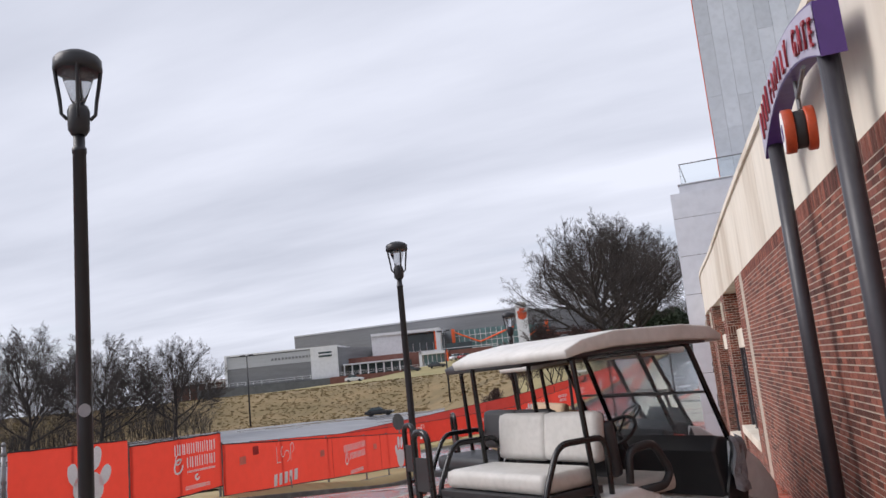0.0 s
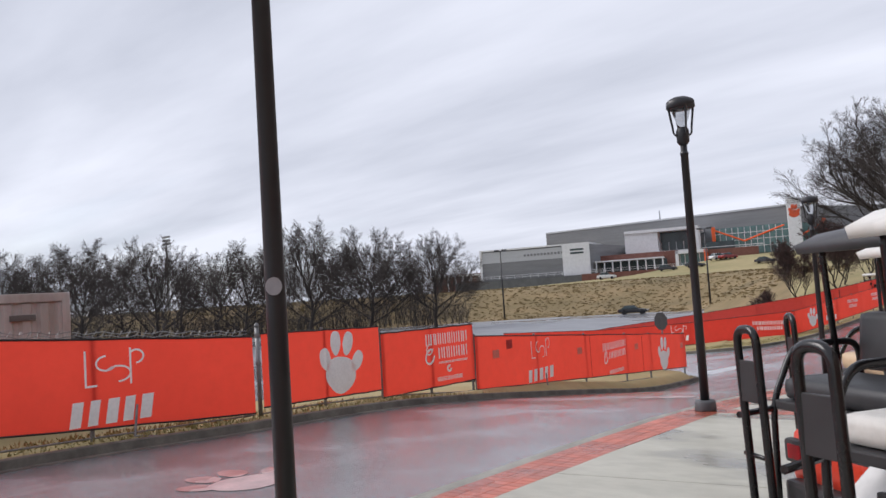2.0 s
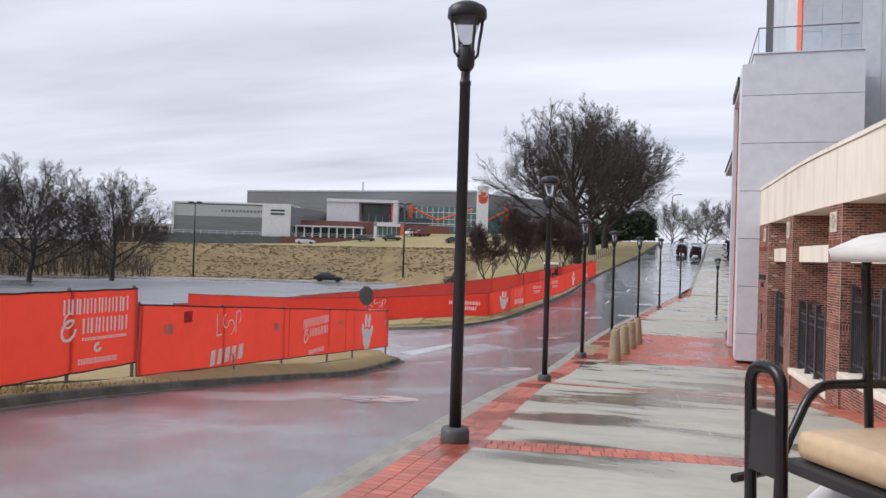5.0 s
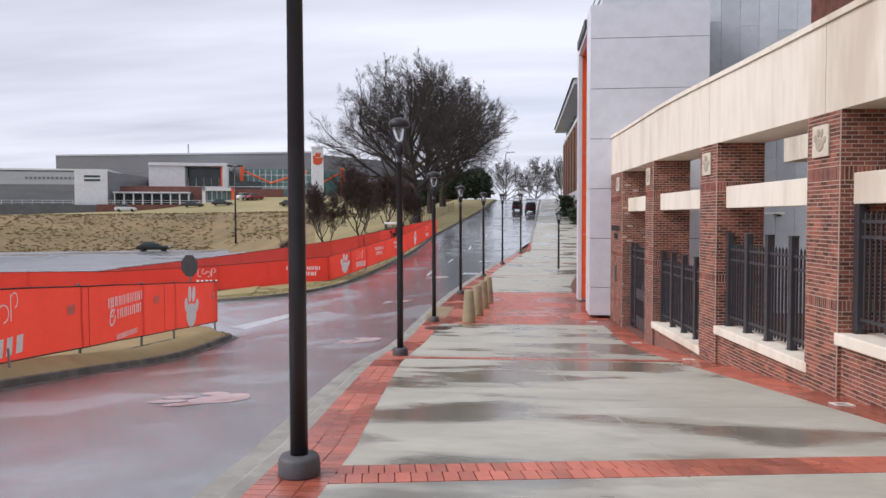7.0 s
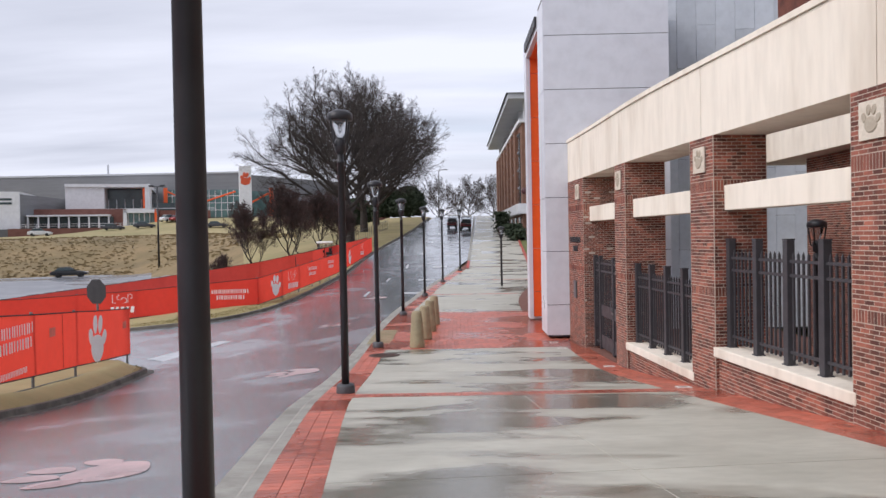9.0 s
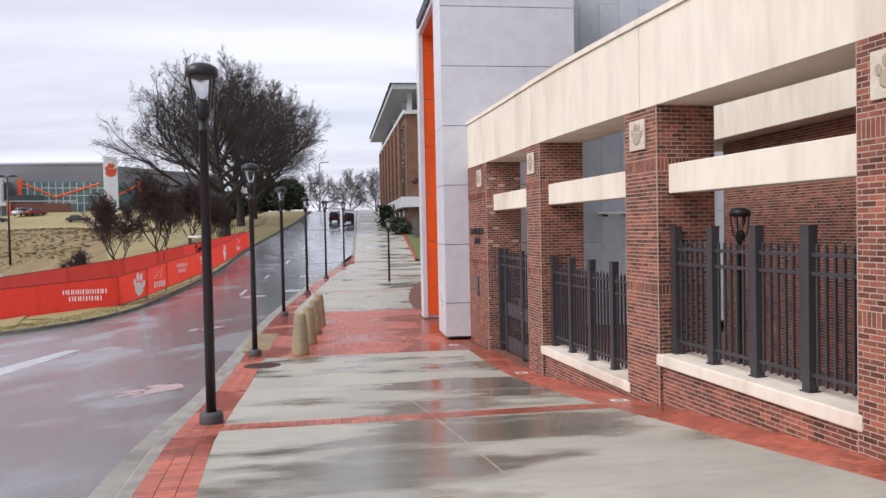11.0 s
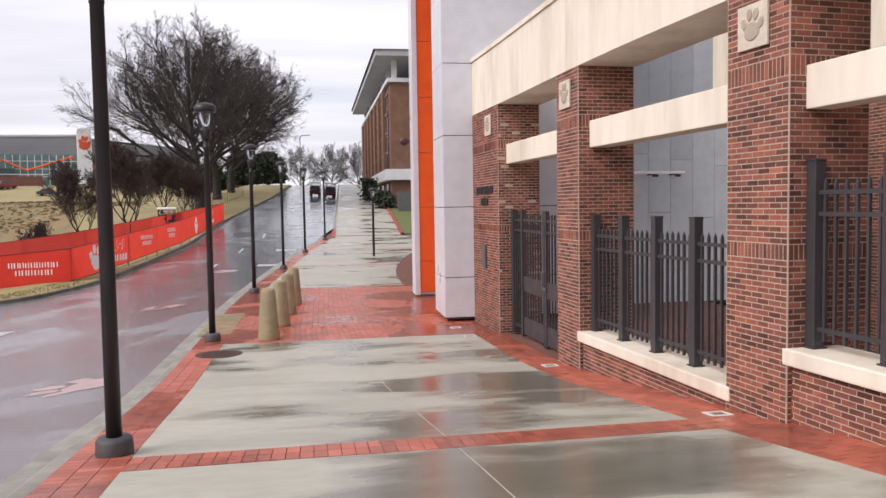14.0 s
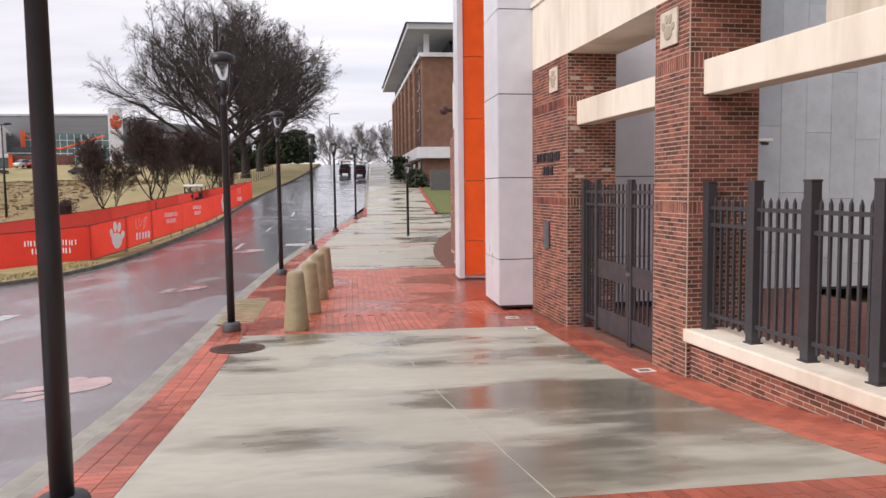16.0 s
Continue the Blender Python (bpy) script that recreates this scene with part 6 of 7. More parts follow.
for k, (x, y, s) in enumerate([(-9, 235, 0.75), (0, 245, 0.85), (8, 240, 0.8), (16, 236, 0.8), (-19, 250, 0.8), (-30, 245, 0.8), (24, 225, 0.85), (-42, 250, 0.85)]):
    plant(K3 if k % 2 else K2, x, y, s, 71 * k, 5.0)


def scrub_belt():
    """Far dark woods behind the car park and on the skyline: many thin stems, one mesh."""
    rnd = random.Random(77)
    V, F = [], []
    for _ in range(7500):
        th = rnd.uniform(-112, -39)
        r = rnd.uniform(118, 175)
        x, y = polar(th, r)
        root = Vector((x, y, -3.0))
        clump = 0.5 + 0.9 * abs(noise.noise((x * 0.09, y * 0.09, 3.0))) + 0.25 * noise.noise((x * 0.4, y * 0.4, 8.0))
        h = rnd.uniform(3.0, 9.0) * clump * (0.75 if th > -41 else 1.0)
        lean = Vector((rnd.uniform(-1.5, 1.5), rnd.uniform(-1.5, 1.5), h))
        ends = [(root, root + lean, rnd.uniform(0.04, 0.09))]
        for _ in range(7):
            p = root + lean * rnd.uniform(0.15, 0.9)
            ends.append((p, p + Vector((rnd.uniform(-1.6, 1.6), rnd.uniform(-1.6, 1.6), rnd.uniform(0.2, 1.7))), rnd.uniform(0.02, 0.05)))
        for p, q, w in ends:
            d = rnd.uniform(0, 6.28)
            o = Vector((math.cos(d) * w, math.sin(d) * w, 0))
            k = len(V)
            V.extend((p - o, p + o, q))
            F.append((k, k + 1, k + 2))
    ob = pydata("woodland", V, F, bark)
    tagged(ob, "dark leafless woodland behind the car park", "woodland", kind="stuff")


scrub_belt()


def evergreen_tree(x, y, h, w, seed):
    rnd = random.Random(seed)
    t = thing("evergreen_tree", "dense dark evergreen tree beside the road", "tree", pose(x, y, land(x, y)), "evergreens")
    bm = bmesh.new()
    tube(bm, [(0, 0, -0.2), (0, 0, h * 0.6)], [0.25, 0.12], 8)
    part("trunk", bm, bark, t)
    V, F = [], []
    for _ in range(5200):
        z = rnd.uniform(0.08, 1.0)
        rr = w * math.sqrt(max(0.02, 1 - (z - 0.38) ** 2 / 0.42)) * (0.75 + 0.35 * noise.noise((z * 5, seed, rnd.random() * 3))) * math.sqrt(rnd.random())
        a = rnd.uniform(0, 6.28)
        c = Vector((rr * math.cos(a), rr * math.sin(a), z * h))
        u = Vector((rnd.uniform(-1, 1), rnd.uniform(-1, 1), rnd.uniform(-1, 1))).normalized() * 0.16
        v = u.orthogonal().normalized() * 0.11
        b = len(V)
        V.extend((c - u - v, c + u - v, c + u + v, c - u + v))
        F.append((b, b + 1, b + 2, b + 3))
    pydata("crown", V, F, evergreen, t, "small dark green leaves")


evergreen_tree(-11.5, 132, 5.0, 3.6, 3)
evergreen_tree(-15.5, 136, 5.5, 3.8, 4)
evergreen_tree(-21, 138, 5.0, 3.6, 5)

# rough tufts on the bank
def tufts():
    rnd = random.Random(9)
    V, F = [], []
    for _ in range(6500):
        th = rnd.uniform(-60, -12)
        r = rnd.uniform(float(np.interp(th, BANK_TH, (128, 124, 108, 106))), 162)
        x, y = polar(th, r)
        if x > -16:
            continue
        z = land(x, y)
        h, w = rnd.uniform(0.06, 0.22), rnd.uniform(0.15, 0.5)
        a = rnd.uniform(0, 3.14)
        c, s = math.cos(a) * w, math.sin(a) * w
        b = len(V)
        V.extend(((x - c, y - s, z), (x + c, y + s, z), (x + c * 0.6, y + s * 0.6, z + h), (x - c * 0.7, y - s * 0.7, z + h * 0.8)))
        F.append((b, b + 1, b + 2, b + 3))
    ob = pydata("rough_grass", V, F, bank_grass)
    tagged(ob, "rough dry grass tufts on the bank", "grass", kind="stuff")


tufts()


# fine blades along the dry verges
def blades():
    rnd = random.Random(4)
    V, F = [], []
    for line, n in ((near_kerb, 9000), (far_kerb, 5000)):
        pts = [Vector(p) for p in line]
        ks = [k for k in range(len(pts) - 1) if -2 < pts[k].y < 60]
        for _ in range(n):
            k = rnd.choice(ks)
            p = pts[k].lerp(pts[k + 1], rnd.random())
            d = (pts[k + 1] - pts[k]).normalized()
            q = p + Vector((-d.y, d.x)) * rnd.uniform(0.32, 1.6)
            z = land(q.x, q.y) + 0.10
            a = rnd.uniform(0, 6.28)
            h = rnd.uniform(0.03, 0.10)
            c, s = math.cos(a) * 0.02, math.sin(a) * 0.02
            b = len(V)
            V.extend(((q.x - c, q.y - s, z), (q.x + c, q.y + s, z), (q.x + rnd.uniform(-.05, .05), q.y + rnd.uniform(-.05, .05), z + h)))
            F.append((b, b + 1, b + 2))
    tagged(pydata("grass_blades", V, F, dry_grass), "short dry grass blades on the verge", "grass", kind="stuff")


blades()

# ---- the arena on the hill ----
hall_grey = mat("hall_cladding", (0.20, 0.205, 0.215), (0.17, 0.175, 0.185), rough=0.6, scale=0.1, stretch=(1, 1, 12))
hall_light = mat("hall_pale_cladding", (0.46, 0.475, 0.50), (0.42, 0.435, 0.46), rough=0.55, scale=0.1, stretch=(1, 1, 12))
hall_white = mat("hall_white", (0.72, 0.73, 0.75), (0.66, 0.67, 0.69), rough=0.5, scale=0.2)
hall_brick = mat("hall_brick", (0.20, 0.085, 0.065), (0.16, 0.066, 0.052), rough=0.85, scale=0.8, random_tint=0.1)
dark_glass = mat("dark_glazing", (0.05, 0.075, 0.08), (0.035, 0.05, 0.055), rough=0.12, scale=0.6)
green_glass = mat("green_glazing", (0.13, 0.24, 0.235), (0.08, 0.15, 0.15), rough=0.12, scale=0.5)
arena = thing("arena", "long grey and white sports arena on the hill", "building", Matrix.Translation((-3.23, 3.69, -1.2)) @ Matrix.Rotation(radians(18.0), 4, "Z"))


def blk(name, a, b, material, label="", bevel=0.0):
    return part(name, newbox(a, b, bevel), material, arena, label)


def skew(name, x0, y0, x1, y1, z0, z1, material, depth=1.0, label="", z1b=None):
    """An upright wall between two plan points."""
    d = Vector((x1 - x0, y1 - y0, 0)).normalized()
    o = Vector((-d.y, d.x, 0)) * depth
    z1b = z1 if z1b is None else z1b
    v = [(x0, y0, z0), (x1, y1, z0), (x1, y1, z1b), (x0, y0, z1)]
    v += [(p[0] + o.x, p[1] + o.y, p[2]) for p in v]
    return pydata(name, v, [(0, 1, 2, 3), (5, 4, 7, 6), (4, 0, 3, 7), (1, 5, 6, 2), (3, 2, 6, 7), (0, 4, 5, 1)], material, arena, label)


# practice block
blk("practice_hall", (-70.6, 200.3, 2), (-40.3, 231, 14.2), hall_grey)
blk("upper_cladding", (-70.4, 200, 10.9), (-47.5, 200.32, 13.9), hall_light)
blk("lower_cladding", (-70.4, 200, 6.1), (-47.5, 200.32, 10.9), hall_grey)
blk("corner_pier", (-47.4, 199.7, 6.0), (-40.1, 200.4, 14.6), hall_white, "white corner pier")
blk("edge_trim", (-71.0, 199.7, 6.0), (-70.4, 201, 14.6), hall_white)
blk("roof_edge", (-71.0, 199.8, 14.2), (-40.0, 231, 14.6), hall_white)
for k in range(12):
    blk("wall_letters", (-58.2 + k * 0.95, 199.92, 12.1), (-57.6 + k * 0.95, 199.99, 12.7), hall_grey)
for k in range(2):
    blk("wall_letters", (-45.2, 199.62, 12.6 - 0.9 * k), (-41.6, 199.69, 13.1 - 0.9 * k), dark_glass)
skew("side_cladding", -40.1, 200.5, -30, 233, 6, 14.0, hall_grey, 0.5)
# terrace wall, canopy wing
blk("terrace_wall", (-78, 197.5, 1.0), (-42, 199.2, 6.0), mat("retaining_block", (0.13, 0.135, 0.14), (0.10, 0.105, 0.11), rough=0.8, scale=0.5), "dark retaining wall")
blk("terrace_wall", (-42, 197.0, 1.0), (-10.5, 199.2, 6.1), hall_brick, "red brick terrace wall")
for k in range(30):
    blk("rail_post", (-76 + k * 2.2, 197.9, 6.1), (-75.92 + k * 2.2, 198.0, 7.1), hall_white)
for z in (6.6, 7.1):
    blk("rail", (-76, 197.9, z - 0.04), (-11, 198.0, z + 0.04), hall_white)
blk("brick_wing", (-39.5, 206, 6), (-18.5, 222, 10.8), hall_brick)
blk("wing_glazing", (-38.5, 205.9, 6.2), (-21, 205.98, 8.9), dark_glass)
blk("canopy", (-39.2, 201.5, 8.95), (-21.5, 206, 9.3), hall_white, "white canopy")
for k in range(9):
    blk("canopy_post", (-39 + k * 2.15, 201.6, 6.1), (-38.7 + k * 2.15, 201.9, 8.95), hall_white)
blk("entry_frame", (-18.4, 201, 6), (-17.6, 207, 10.4), hall_white)
blk("entry_frame", (-11.4, 201, 6), (-10.6, 207, 10.4), orange)
blk("entry_frame", (-18.4, 201, 9.6), (-10.6, 207, 10.4), hall_white)
blk("entry_glazing", (-17.6, 203, 6), (-11.4, 203.1, 9.6), green_glass)
for k in range(6):
    blk("mullion", (-17.5 + k * 1.2, 202.9, 6), (-17.3 + k * 1.2, 203, 9.6), hall_white)
blk("brick_ramp", (-10.4, 203, 4), (1.5, 212, 10.2), hall_brick)
# upper white box with a deep loggia
blk("loggia_side", (-33, 215, 10.5), (-24.0, 240, 17.2), hall_white)
blk("loggia_roof", (-33, 214.5, 16.6), (-13.2, 240, 17.4), hall_white)
blk("loggia_floor", (-24.0, 214.6, 10.5), (-13.2, 240, 11.2), hall_white)
blk("loggia_cheek", (-14.4, 214.6, 11.2), (-13.2, 222, 16.6), hall_white)
blk("loggia_lining", (-14.9, 215, 11.25), (-14.42, 222, 16.55), orange, "orange lining")
blk("loggia_glazing", (-23.9, 221, 11.2), (-14.9, 221.2, 16.6), dark_glass)
for k in range(5):
    blk("mullion", (-23.8 + k * 2, 220.9, 11.2), (-23.65 + k * 2, 221, 13.8), hall_white)
blk("link_glazing", (-13.0, 224, 10.6), (-4.5, 224.3, 13.0), dark_glass)
blk("link_rail", (-13.0, 218, 11.2), (3, 218.1, 11.4), hall_white)
# main hall, nearer at its right end
skew("main_hall", -66.5, 258, 9.8, 232, 6, 21.8, hall_grey, 30, "", 21.8)
skew("hall_edge", -66.5, 257.8, 9.8, 231.8, 21.8, 22.3, hall_light, 30)
blk("roof_stack", (-27, 250, 22.2), (-26.6, 250.4, 25.5), hall_light)
skew("entry_glazing", -10.2, 233.0, 9.6, 230.9, 9.2, 17.0, green_glass, 0.6)
for k in range(12):
    x = -10.2 + k * 1.65
    blk("mullion", (x, 230.6 + (9.6 - x) * 0.106, 9.2), (x + 0.16, 230.8 + (9.6 - x) * 0.106, 16.8), hall_white)
for z in (11.2, 13.2, 15.2):
    skew("transom", -10.2, 232.8, 9.6, 230.7, z, z + 0.16, hall_white, 0.1)
for x0, z0, x1, z1 in ((-10.2, 16.6, -2, 12.8), (-2, 12.8, 8.6, 16.4), (11.8, 12.6, 17.6, 15.8), (17.6, 15.8, 20.5, 12.6)):
    bm = bmesh.new()
    tube(bm, [(x0, 229.8, z0), (x1, 229.8, z1)], 0.24, 8)
    part("brace", bm, orange, arena, "orange steel brace")
for x in (-10.6, 18.0):
    blk("orange_column", (x, 229.4, 9.0), (x + 1.0, 230.4, 17.4), orange)
blk("white_pylon", (9.6, 226.5, 8.3), (12.9, 231, 23.3), hall_white, "tall white pylon")
for (cx, cy), (rx, ry), a in paw_shapes(3.6):
    ob = part("paw_pad", pad_bm(rx, ry, 0.1), mat("paw_orange", (0.72, 0.10, 0.03), rough=0.5), arena)
    ob.matrix_basis = Matrix.Translation((11.25 + cx * 0.7, 226.48, 19.6 + cy)) @ Matrix.Rotation(radians(90), 4, "X") @ Matrix.Rotation(radians(a), 4, "Z")
skew("entry_glazing", 12.9, 230.6, 20, 236, 9, 16.6, green_glass, 0.4)
skew("east_wall", 12.9, 231, 46, 262, 8, 21.2, hall_grey, 20)
skew("east_brick", 19, 232, 60, 258, 7, 13.5, hall_brick, 10)
for k in range(7):
    blk("stair", (12 + 0.2 * k, 214 + k * 1.2, 7.4 + 0.22 * k), (18, 215.2 + k * 1.2, 7.7 + 0.22 * k), hall_light)
blk("ground_floor_far", (-96, 225, 3), (-73, 240, 9.2), hall_brick)
blk("canopy", (-96, 221, 8.4), (-73, 225, 8.9), hall_white)
for k in range(9):
    blk("canopy_post", (-95 + k * 2.6, 221.2, 4), (-94.7 + k * 2.6, 221.5, 8.4), hall_white)


# ---- parked cars ----
def car(x, y, z, turn, paint, label, L=4.6, H=1.45):
    c = thing("parked_car", label, "car", pose(x, y, z, 0, 0, turn), "parked cars")
    h = H / 1.45
    prof = [(-L / 2, 0.35), (-L / 2, 0.75 * h), (-L * 0.44, 0.92 * h), (-L * 0.36, 0.98 * h), (L * 0.16, 0.95 * h), (L * 0.42, 0.82 * h), (L / 2, 0.66 * h), (L / 2, 0.34), (L * 0.3, 0.28), (-L * 0.3, 0.28)]
    part("body", extrude_side(prof, -0.88, 0.88, 0.06), paint, c, "", True)
    part("cabin", extrude_side([(-L * 0.40, 0.95 * h), (-L * 0.27, 1.40 * h), (0.02 * L, 1.45 * h), (L * 0.2, 0.95 * h)], -0.76, 0.76, 0.06), dark_glass, c, "dark windows", True)
    part("roof", extrude_side([(-L * 0.28, 1.40 * h), (-L * 0.25, 1.46 * h), (0.0, 1.48 * h), (0.05 * L, 1.42 * h)], -0.72, 0.72, 0.02), paint, c, "", True)
    for px in (-L * 0.3, L * 0.31):
        for py in (-0.82, 0.82):
            w = part("wheel", lathe(bmesh.new(), [(0.2, -0.1), (0.31, -0.1), (0.33, 0), (0.31, 0.1), (0.2, 0.1)], 16), tyre_mat, c, "", True)
            w.matrix_basis = pose(px, py, 0.33, 90, 0, 0)
    for py in (-0.6, 0.6):
        part("headlight", newbox((L / 2 - 0.12, py - 0.18, 0.58), (L / 2 + 0.01, py + 0.18, 0.72), 0.02), hall_white, c)
        part("tail_light", newbox((-L / 2 - 0.01, py - 0.18, 0.7), (-L / 2 + 0.1, py + 0.18, 0.85), 0.02), tail_red, c)
    return c


car_black = mat("car_black", (0.012, 0.012, 0.014), rough=0.15)
car_white = mat("car_white", (0.70, 0.71, 0.72), rough=0.2)
car_grey = mat("car_grey", (0.06, 0.062, 0.07), rough=0.25)
car_red = mat("car_red", (0.25, 0.02, 0.02), rough=0.3)
AM = arena.matrix_basis


def arena_spot(X, Y):
    p = AM @ Vector((X, Y, 0))
    return p.x, p.y


for X, Y, tn, pt, lab, H in ((-17.9, 121, 12, car_black, "black saloon car alone in the wet car park", 1.4), (-33.5, 186, 14, car_white, "white estate car at the top of the bank", 1.7), (-19.0, 186, 18, car_grey, "dark grey car below the terrace stairs", 1.45), (-12.5, 184, 18, car_grey, "dark grey car below the terrace", 1.45), (-67, 205, 5, car_red, "dark red car beside the far wing", 1.5), (-5.5, 192, 60, car_red, "dark red utility cart by the lawn", 1.6), (-7.8, 193, 60, car_white, "white utility cart by the lawn", 1.7), (2.6, 178, 10, car_grey, "dark car on the lawn edge", 1.4)):
    x, y = arena_spot(X, Y)
    car(x, y, land(x, y), 18 + tn - 14, pt, lab, H=H)

# ---- car park lamps and other poles ----
pl = None
for X, Y, h in ((-40.3, 124, 11.8), (-6.4, 124, 12.2), (-78, 110, 12)):
    x, y = arena_spot(X, Y)
    z = land(x, y)
    m = pose(x, y, z - 0.1)
    if pl is None:
        pl = thing("car_park_lamp", "tall black car park lamp with two flood heads", "lamp post", m, "car park lamps")
        part("pole", lathe(bmesh.new(), [(0.16, 0), (0.13, 6), (0.09, 12.0)], 12), black_metal, pl, "", True)
        part("crossarm", newbox((-0.8, -0.06, 11.9), (0.8, 0.06, 12.02)), black_metal, pl)
        for q in (-1, 1):
            part("flood_head", newbox((q * 0.8 - 0.35, -0.3, 11.95), (q * 0.8 + 0.35, 0.3, 12.2), 0.03), black_metal, pl)
    else:
        copy_thing(pl, m)
fl = thing("floodlight_tower", "distant stadium floodlight rack on a mast", "floodlight", pose(*polar(-60.4, 300), 0))
part("mast", lathe(bmesh.new(), [(0.5, 0), (0.35, 29)], 8), galv, fl)
for k in range(3):
    part("rack", newbox((-2.4, -0.3, 27 + k * 1.3), (2.4, 0.3, 27.7 + k * 1.3)), galv, fl)
for x, y, h in ((-7.0, 150, 9), (4.0, 165, 9), (-2.2, 185, 9)):
    t = thing("street_light", "slim grey street light on the hilltop", "street light", pose(x, y, land(x, y)), "hilltop lights")
    bm = bmesh.new()
    tube(bm, bend([(0, 0, 0), (0, 0, h), (1.4, 0, h + 0.1)], 4, 0.4), 0.08, 8)
    part("pole", bm, galv, t)
    part("head", newbox((1.1, -0.12, h + 0.02), (1.7, 0.12, h + 0.14), 0.02), galv, t)

# carts climbing the hill road, loaded with dark red bundles
hc = golf_cart(pose(-2.9, 103.5, land(-2.9, 103.5), 4, 0, 95), "distant white-roofed utility cart on the hill road", car_red, vinyl_black, vinyl_black, roof_white, roof_dark)
hc["group"] = "carts on the hill road"
h3 = golf_cart(pose(-4.6, 106.5, land(-4.6, 106.5), 4, 0, 85), "distant dark red utility cart on the hill road", car_red, vinyl_black, vinyl_black, roof_white, roof_dark)
h3["group"] = "carts on the hill road"
sc = golf_cart(pose(-14.3, 66.5, land(-14.3, 66.5) + 0.05, 0, 0, 100), "white golf cart parked behind the red fence", cart_white, vinyl_black, vinyl_black, roof_white, roof_dark)
sc["group"] = "carts on the hill road"

# ---- brick office beside the road ----
off_brick = mat("office_brick", (0.22, 0.115, 0.075), (0.18, 0.092, 0.062), rough=0.85, scale=1.5, bump=0.2, bscale=12)
office = thing("office_building", "brown brick office with tall window bays and deep eave", "building")
part("brick_body", newbox((2.9, 88.5, -0.5), (24, 132, 13.2)), off_brick, office)
part("stone_band", newbox((2.3, 87.9, 3.7), (24.2, 132.2, 4.75)), hall_white, office, "cream stone band")
part("plinth", newbox((2.5, 88.1, -0.5), (24.1, 132.1, 0.9)), off_brick, office)
for k in range(7):
    y = 90.5 + k * 5.8
    part("window_bay", newbox((2.80, y, 4.9), (2.92, y + 2.2, 12.4)), dark_glass, office)
    for j in range(4):
        part("spandrel", newbox((2.74, y, 6.5 + j * 1.9), (2.83, y + 2.2, 6.7 + j * 1.9)), hall_grey, office)
    part("pilaster", newbox((2.55, y + 2.6, 4.76), (2.91, y + 5.0, 13.0)), off_brick, office)
    part("ground_window", newbox((2.80, y, 1.3), (2.92, y + 2.2, 3.4)), dark_glass, office)
part("stone_sill", newbox((2.6, 88.2, 13.21), (24.1, 132.1, 13.6)), hall_white, office)
part("loggia_core", newbox((6.0, 92, 13.6), (24, 130, 15.4)), dark_glass, office)
for k in range(8):
    part("loggia_post", newbox((3.1, 88.7 + k * 6, 13.6), (3.6, 89.2 + k * 6, 15.4)), hall_white, office)
for k in range(3):
    part("loggia_post", newbox((8 + k * 6, 88.7, 13.6), (8.5 + k * 6, 89.2, 15.4)), hall_white, office)
part("eave", newbox((1.4, 86.6, 15.4), (25.5, 133.5, 16.0), 0.05), hall_light, office, "pale deep eave")
v = [(1.2, 86.4, 16.0), (25.7, 86.4, 16.0), (25.7, 133.7, 16.0), (1.2, 133.7, 16.0), (8, 94, 17.0), (19, 94, 17.0), (19, 126, 17.0), (8, 126, 17.0)]
pydata("roof", v, [(0, 1, 5, 4), (1, 2, 6, 5), (2, 3, 7, 6), (3, 0, 4, 7), (4, 5, 6, 7)], hall_grey, office)

# lawn with a painted kerb and a low wall, clipped hedge
red_kerb = mat("red_painted_kerb", (0.42, 0.07, 0.05), (0.34, 0.06, 0.045), rough=0.6, scale=3)
green_lawn = mat("green_lawn", (0.10, 0.14, 0.035), (0.14, 0.15, 0.05), rough=0.95, scale=0.8, bump=0.8, bscale=30)
lv, n = [], 14
for i in range(n + 1):
    y = 62 + 22 * i / n
    for x in (1.0 + 0.05 * (y - 62), 9):
        lv.append((x, y, zs(y) + 0.16))
lf = [(2 * i, 2 * i + 1, 2 * i + 3, 2 * i + 2) for i in range(n)]
tagged(pydata("lawn_patch", lv, lf, green_lawn), "small green lawn beside the office", "lawn", kind="structure")
kv = []
for i in range(n + 1):
    y = 62 + 22 * i / n
    x = 1.0 + 0.05 * (y - 62)
    for dx, dz in ((-0.16, 0.0), (-0.16, 0.24), (0.0, 0.24), (0.0, 0.0)):
        kv.append((x + dx, y, zs(y) + dz))
kf = [(4 * i + k, 4 * i + k + 1, 4 * i + k + 5, 4 * i + k + 4) for i in range(n) for k in range(3)]
tagged(pydata("kerb_lawn", kv, kf, red_kerb), "red painted kerb round the lawn", "kerb", kind="structure")
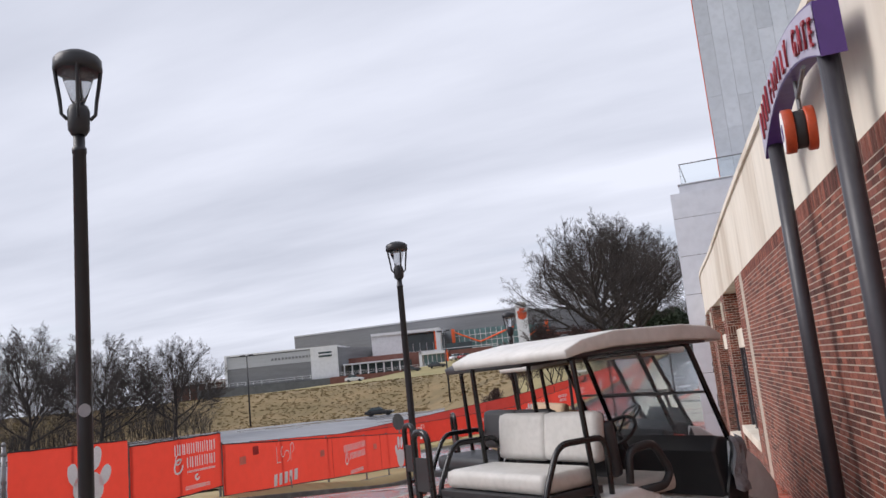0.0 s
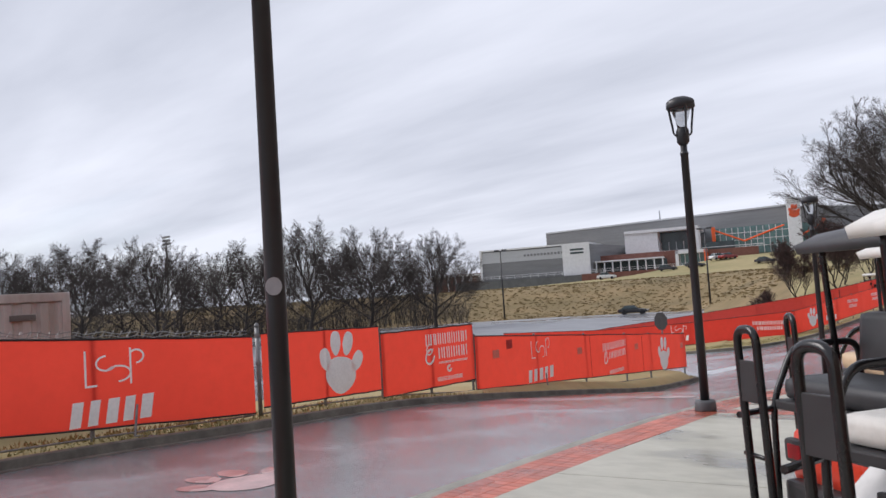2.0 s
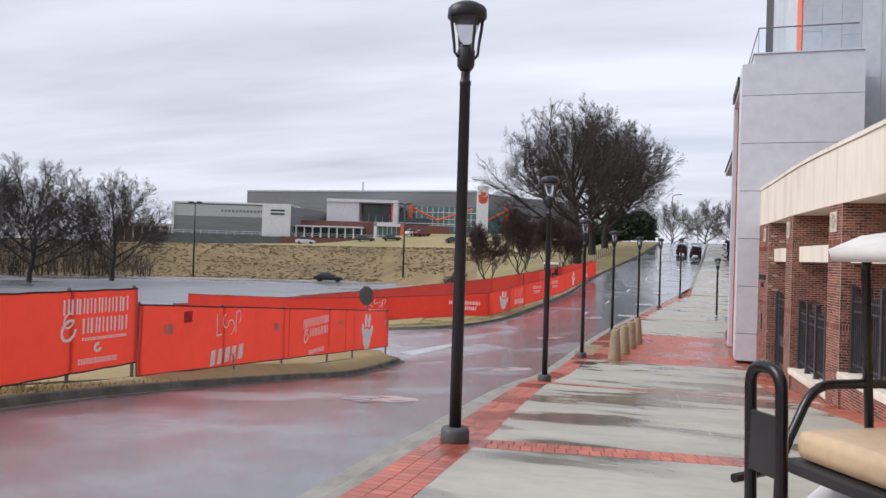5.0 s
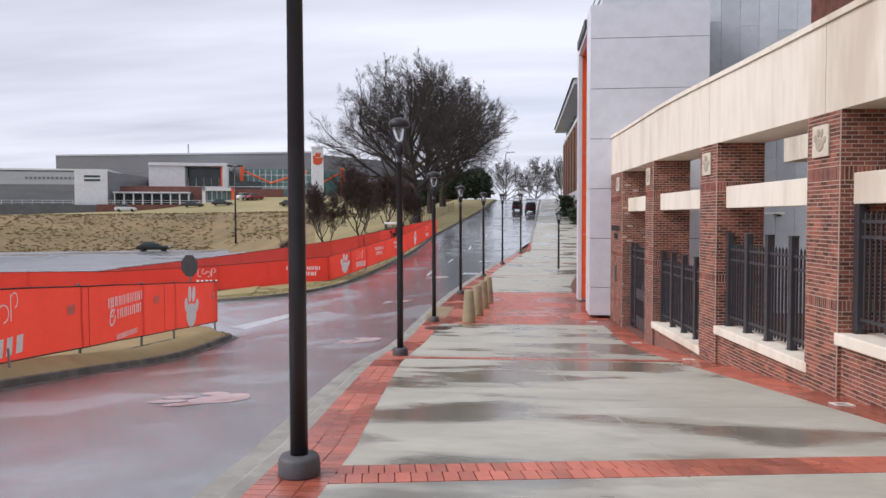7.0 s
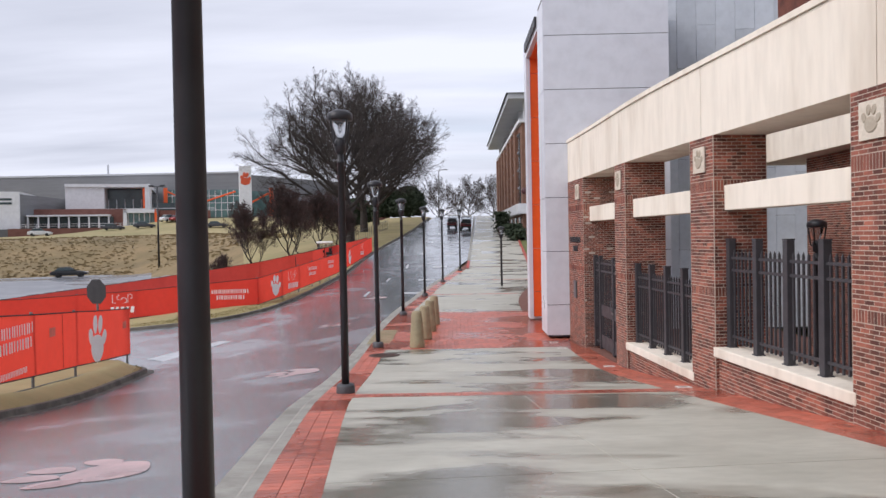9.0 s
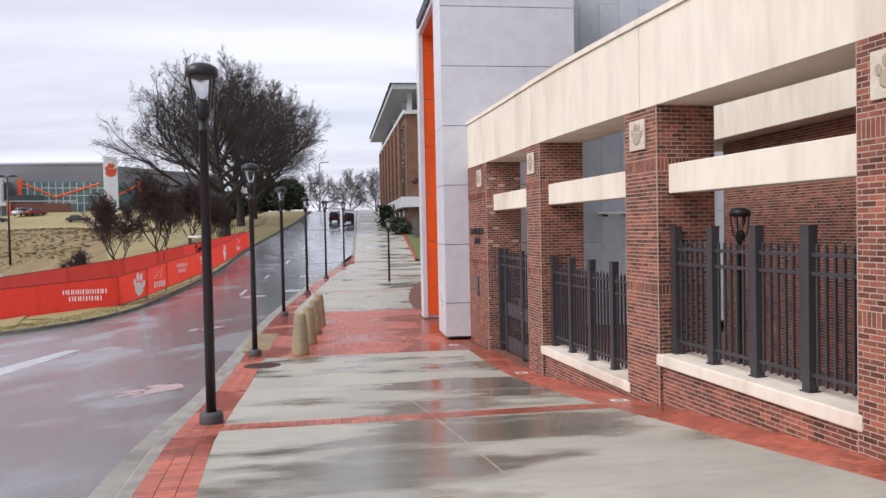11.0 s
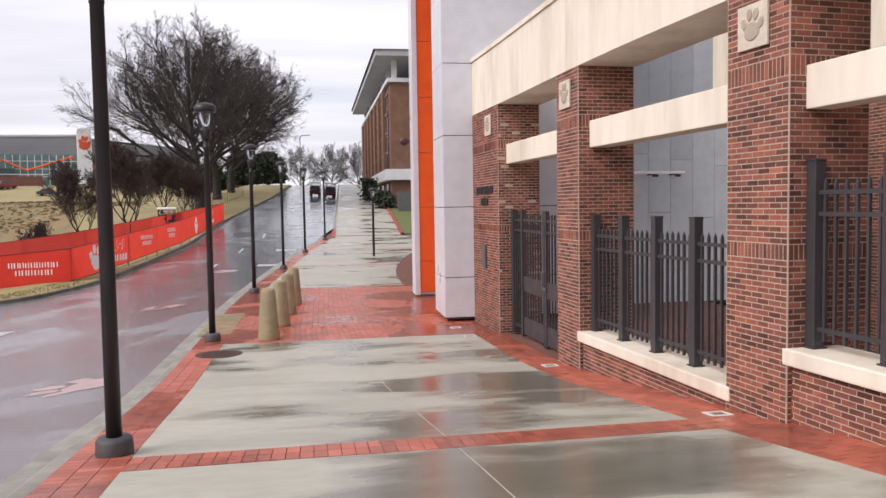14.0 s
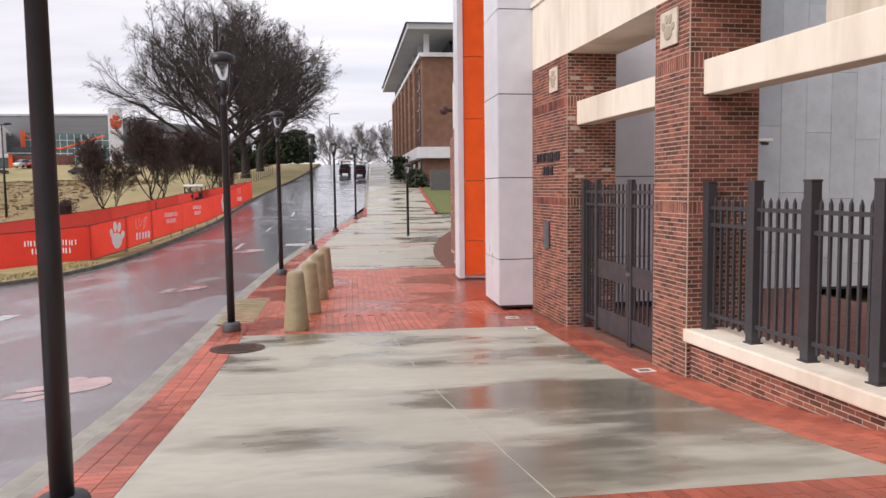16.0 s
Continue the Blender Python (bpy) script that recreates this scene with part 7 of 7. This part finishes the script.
for name2, ya, yb, mk, lab2 in (("kerb_red", 61, 66, red_kerb, "short red painted kerb at the pavement fork"), ("kerb_hill", 66, 130, kerb_mat, "pale kerb along the hill pavement")):
  kv = []
  for i in range(n + 1):
    y = ya + (yb - ya) * i / n
    x = xlamp(61) + 0.4 + 0.035 * (y - 61)
    for dx, dz in ((-0.15, 0.0), (-0.15, 0.15), (0.05, 0.15), (0.05, 0.1)):
        kv.append((x + dx, y, zs(y) + dz))
  tagged(pydata(name2, kv, [(4 * i + k, 4 * i + k + 1, 4 * i + k + 5, 4 * i + k + 4) for i in range(n) for k in range(3)], mk), lab2, "kerb", kind="structure")
part("wall_garden", newbox((2.6, 80, 0), (12, 80.4, 2.4)), mat("garden_block", (0.13, 0.13, 0.13), rough=0.85), None, "low dark block wall beside the office")["kind"] = "structure"


def hedge(x, y, w, h, seed):
    rnd = random.Random(seed)
    V, F = [], []
    z0 = land(x, y)
    for _ in range(900):
        c = Vector((x + rnd.gauss(0, w * 0.4), y + rnd.gauss(0, w * 0.6), z0 + h * rnd.random() ** 0.8))
        u = Vector((rnd.uniform(-1, 1), rnd.uniform(-1, 1), rnd.uniform(-1, 1))).normalized() * 0.13
        v2 = u.orthogonal().normalized() * 0.09
        b = len(V)
        V.extend((c - u - v2, c + u - v2, c + u + v2, c - u + v2))
        F.append((b, b + 1, b + 2, b + 3))
    ob = pydata("hedge", V, F, evergreen)
    tagged(ob, "dark clipped evergreen shrub beside the pavement", "shrub", "shrubs by the office")


hedge(1.2, 97, 1.0, 2.4, 1)
hedge(1.9, 88, 1.0, 1.5, 2)
hedge(2.0, 84.5, 0.9, 1.2, 3)

# iron fence behind the shrubs on the hill
iron = thing("iron_railing", "thin black iron railing below the oaks", "railing")
for k in range(34):
    y = 62 + k * 1.35
    x = -15.6 + 0.06 * (y - 62)
    z = land(x, y)
    bm = newbox((x - 0.02, y - 0.02, z - 0.2), (x + 0.02, y + 0.02, z + 1.25))
    part("post", bm, black_metal, iron)
bm = bmesh.new()
for dz in (0.25, 1.15):
    tube(bm, [(-15.6 + 0.06 * k * 1.35, 62 + k * 1.35, land(-15.6 + 0.06 * k * 1.35, 62 + k * 1.35) + dz) for k in range(34)], 0.018, 4)
part("rail", bm, black_metal, iron)
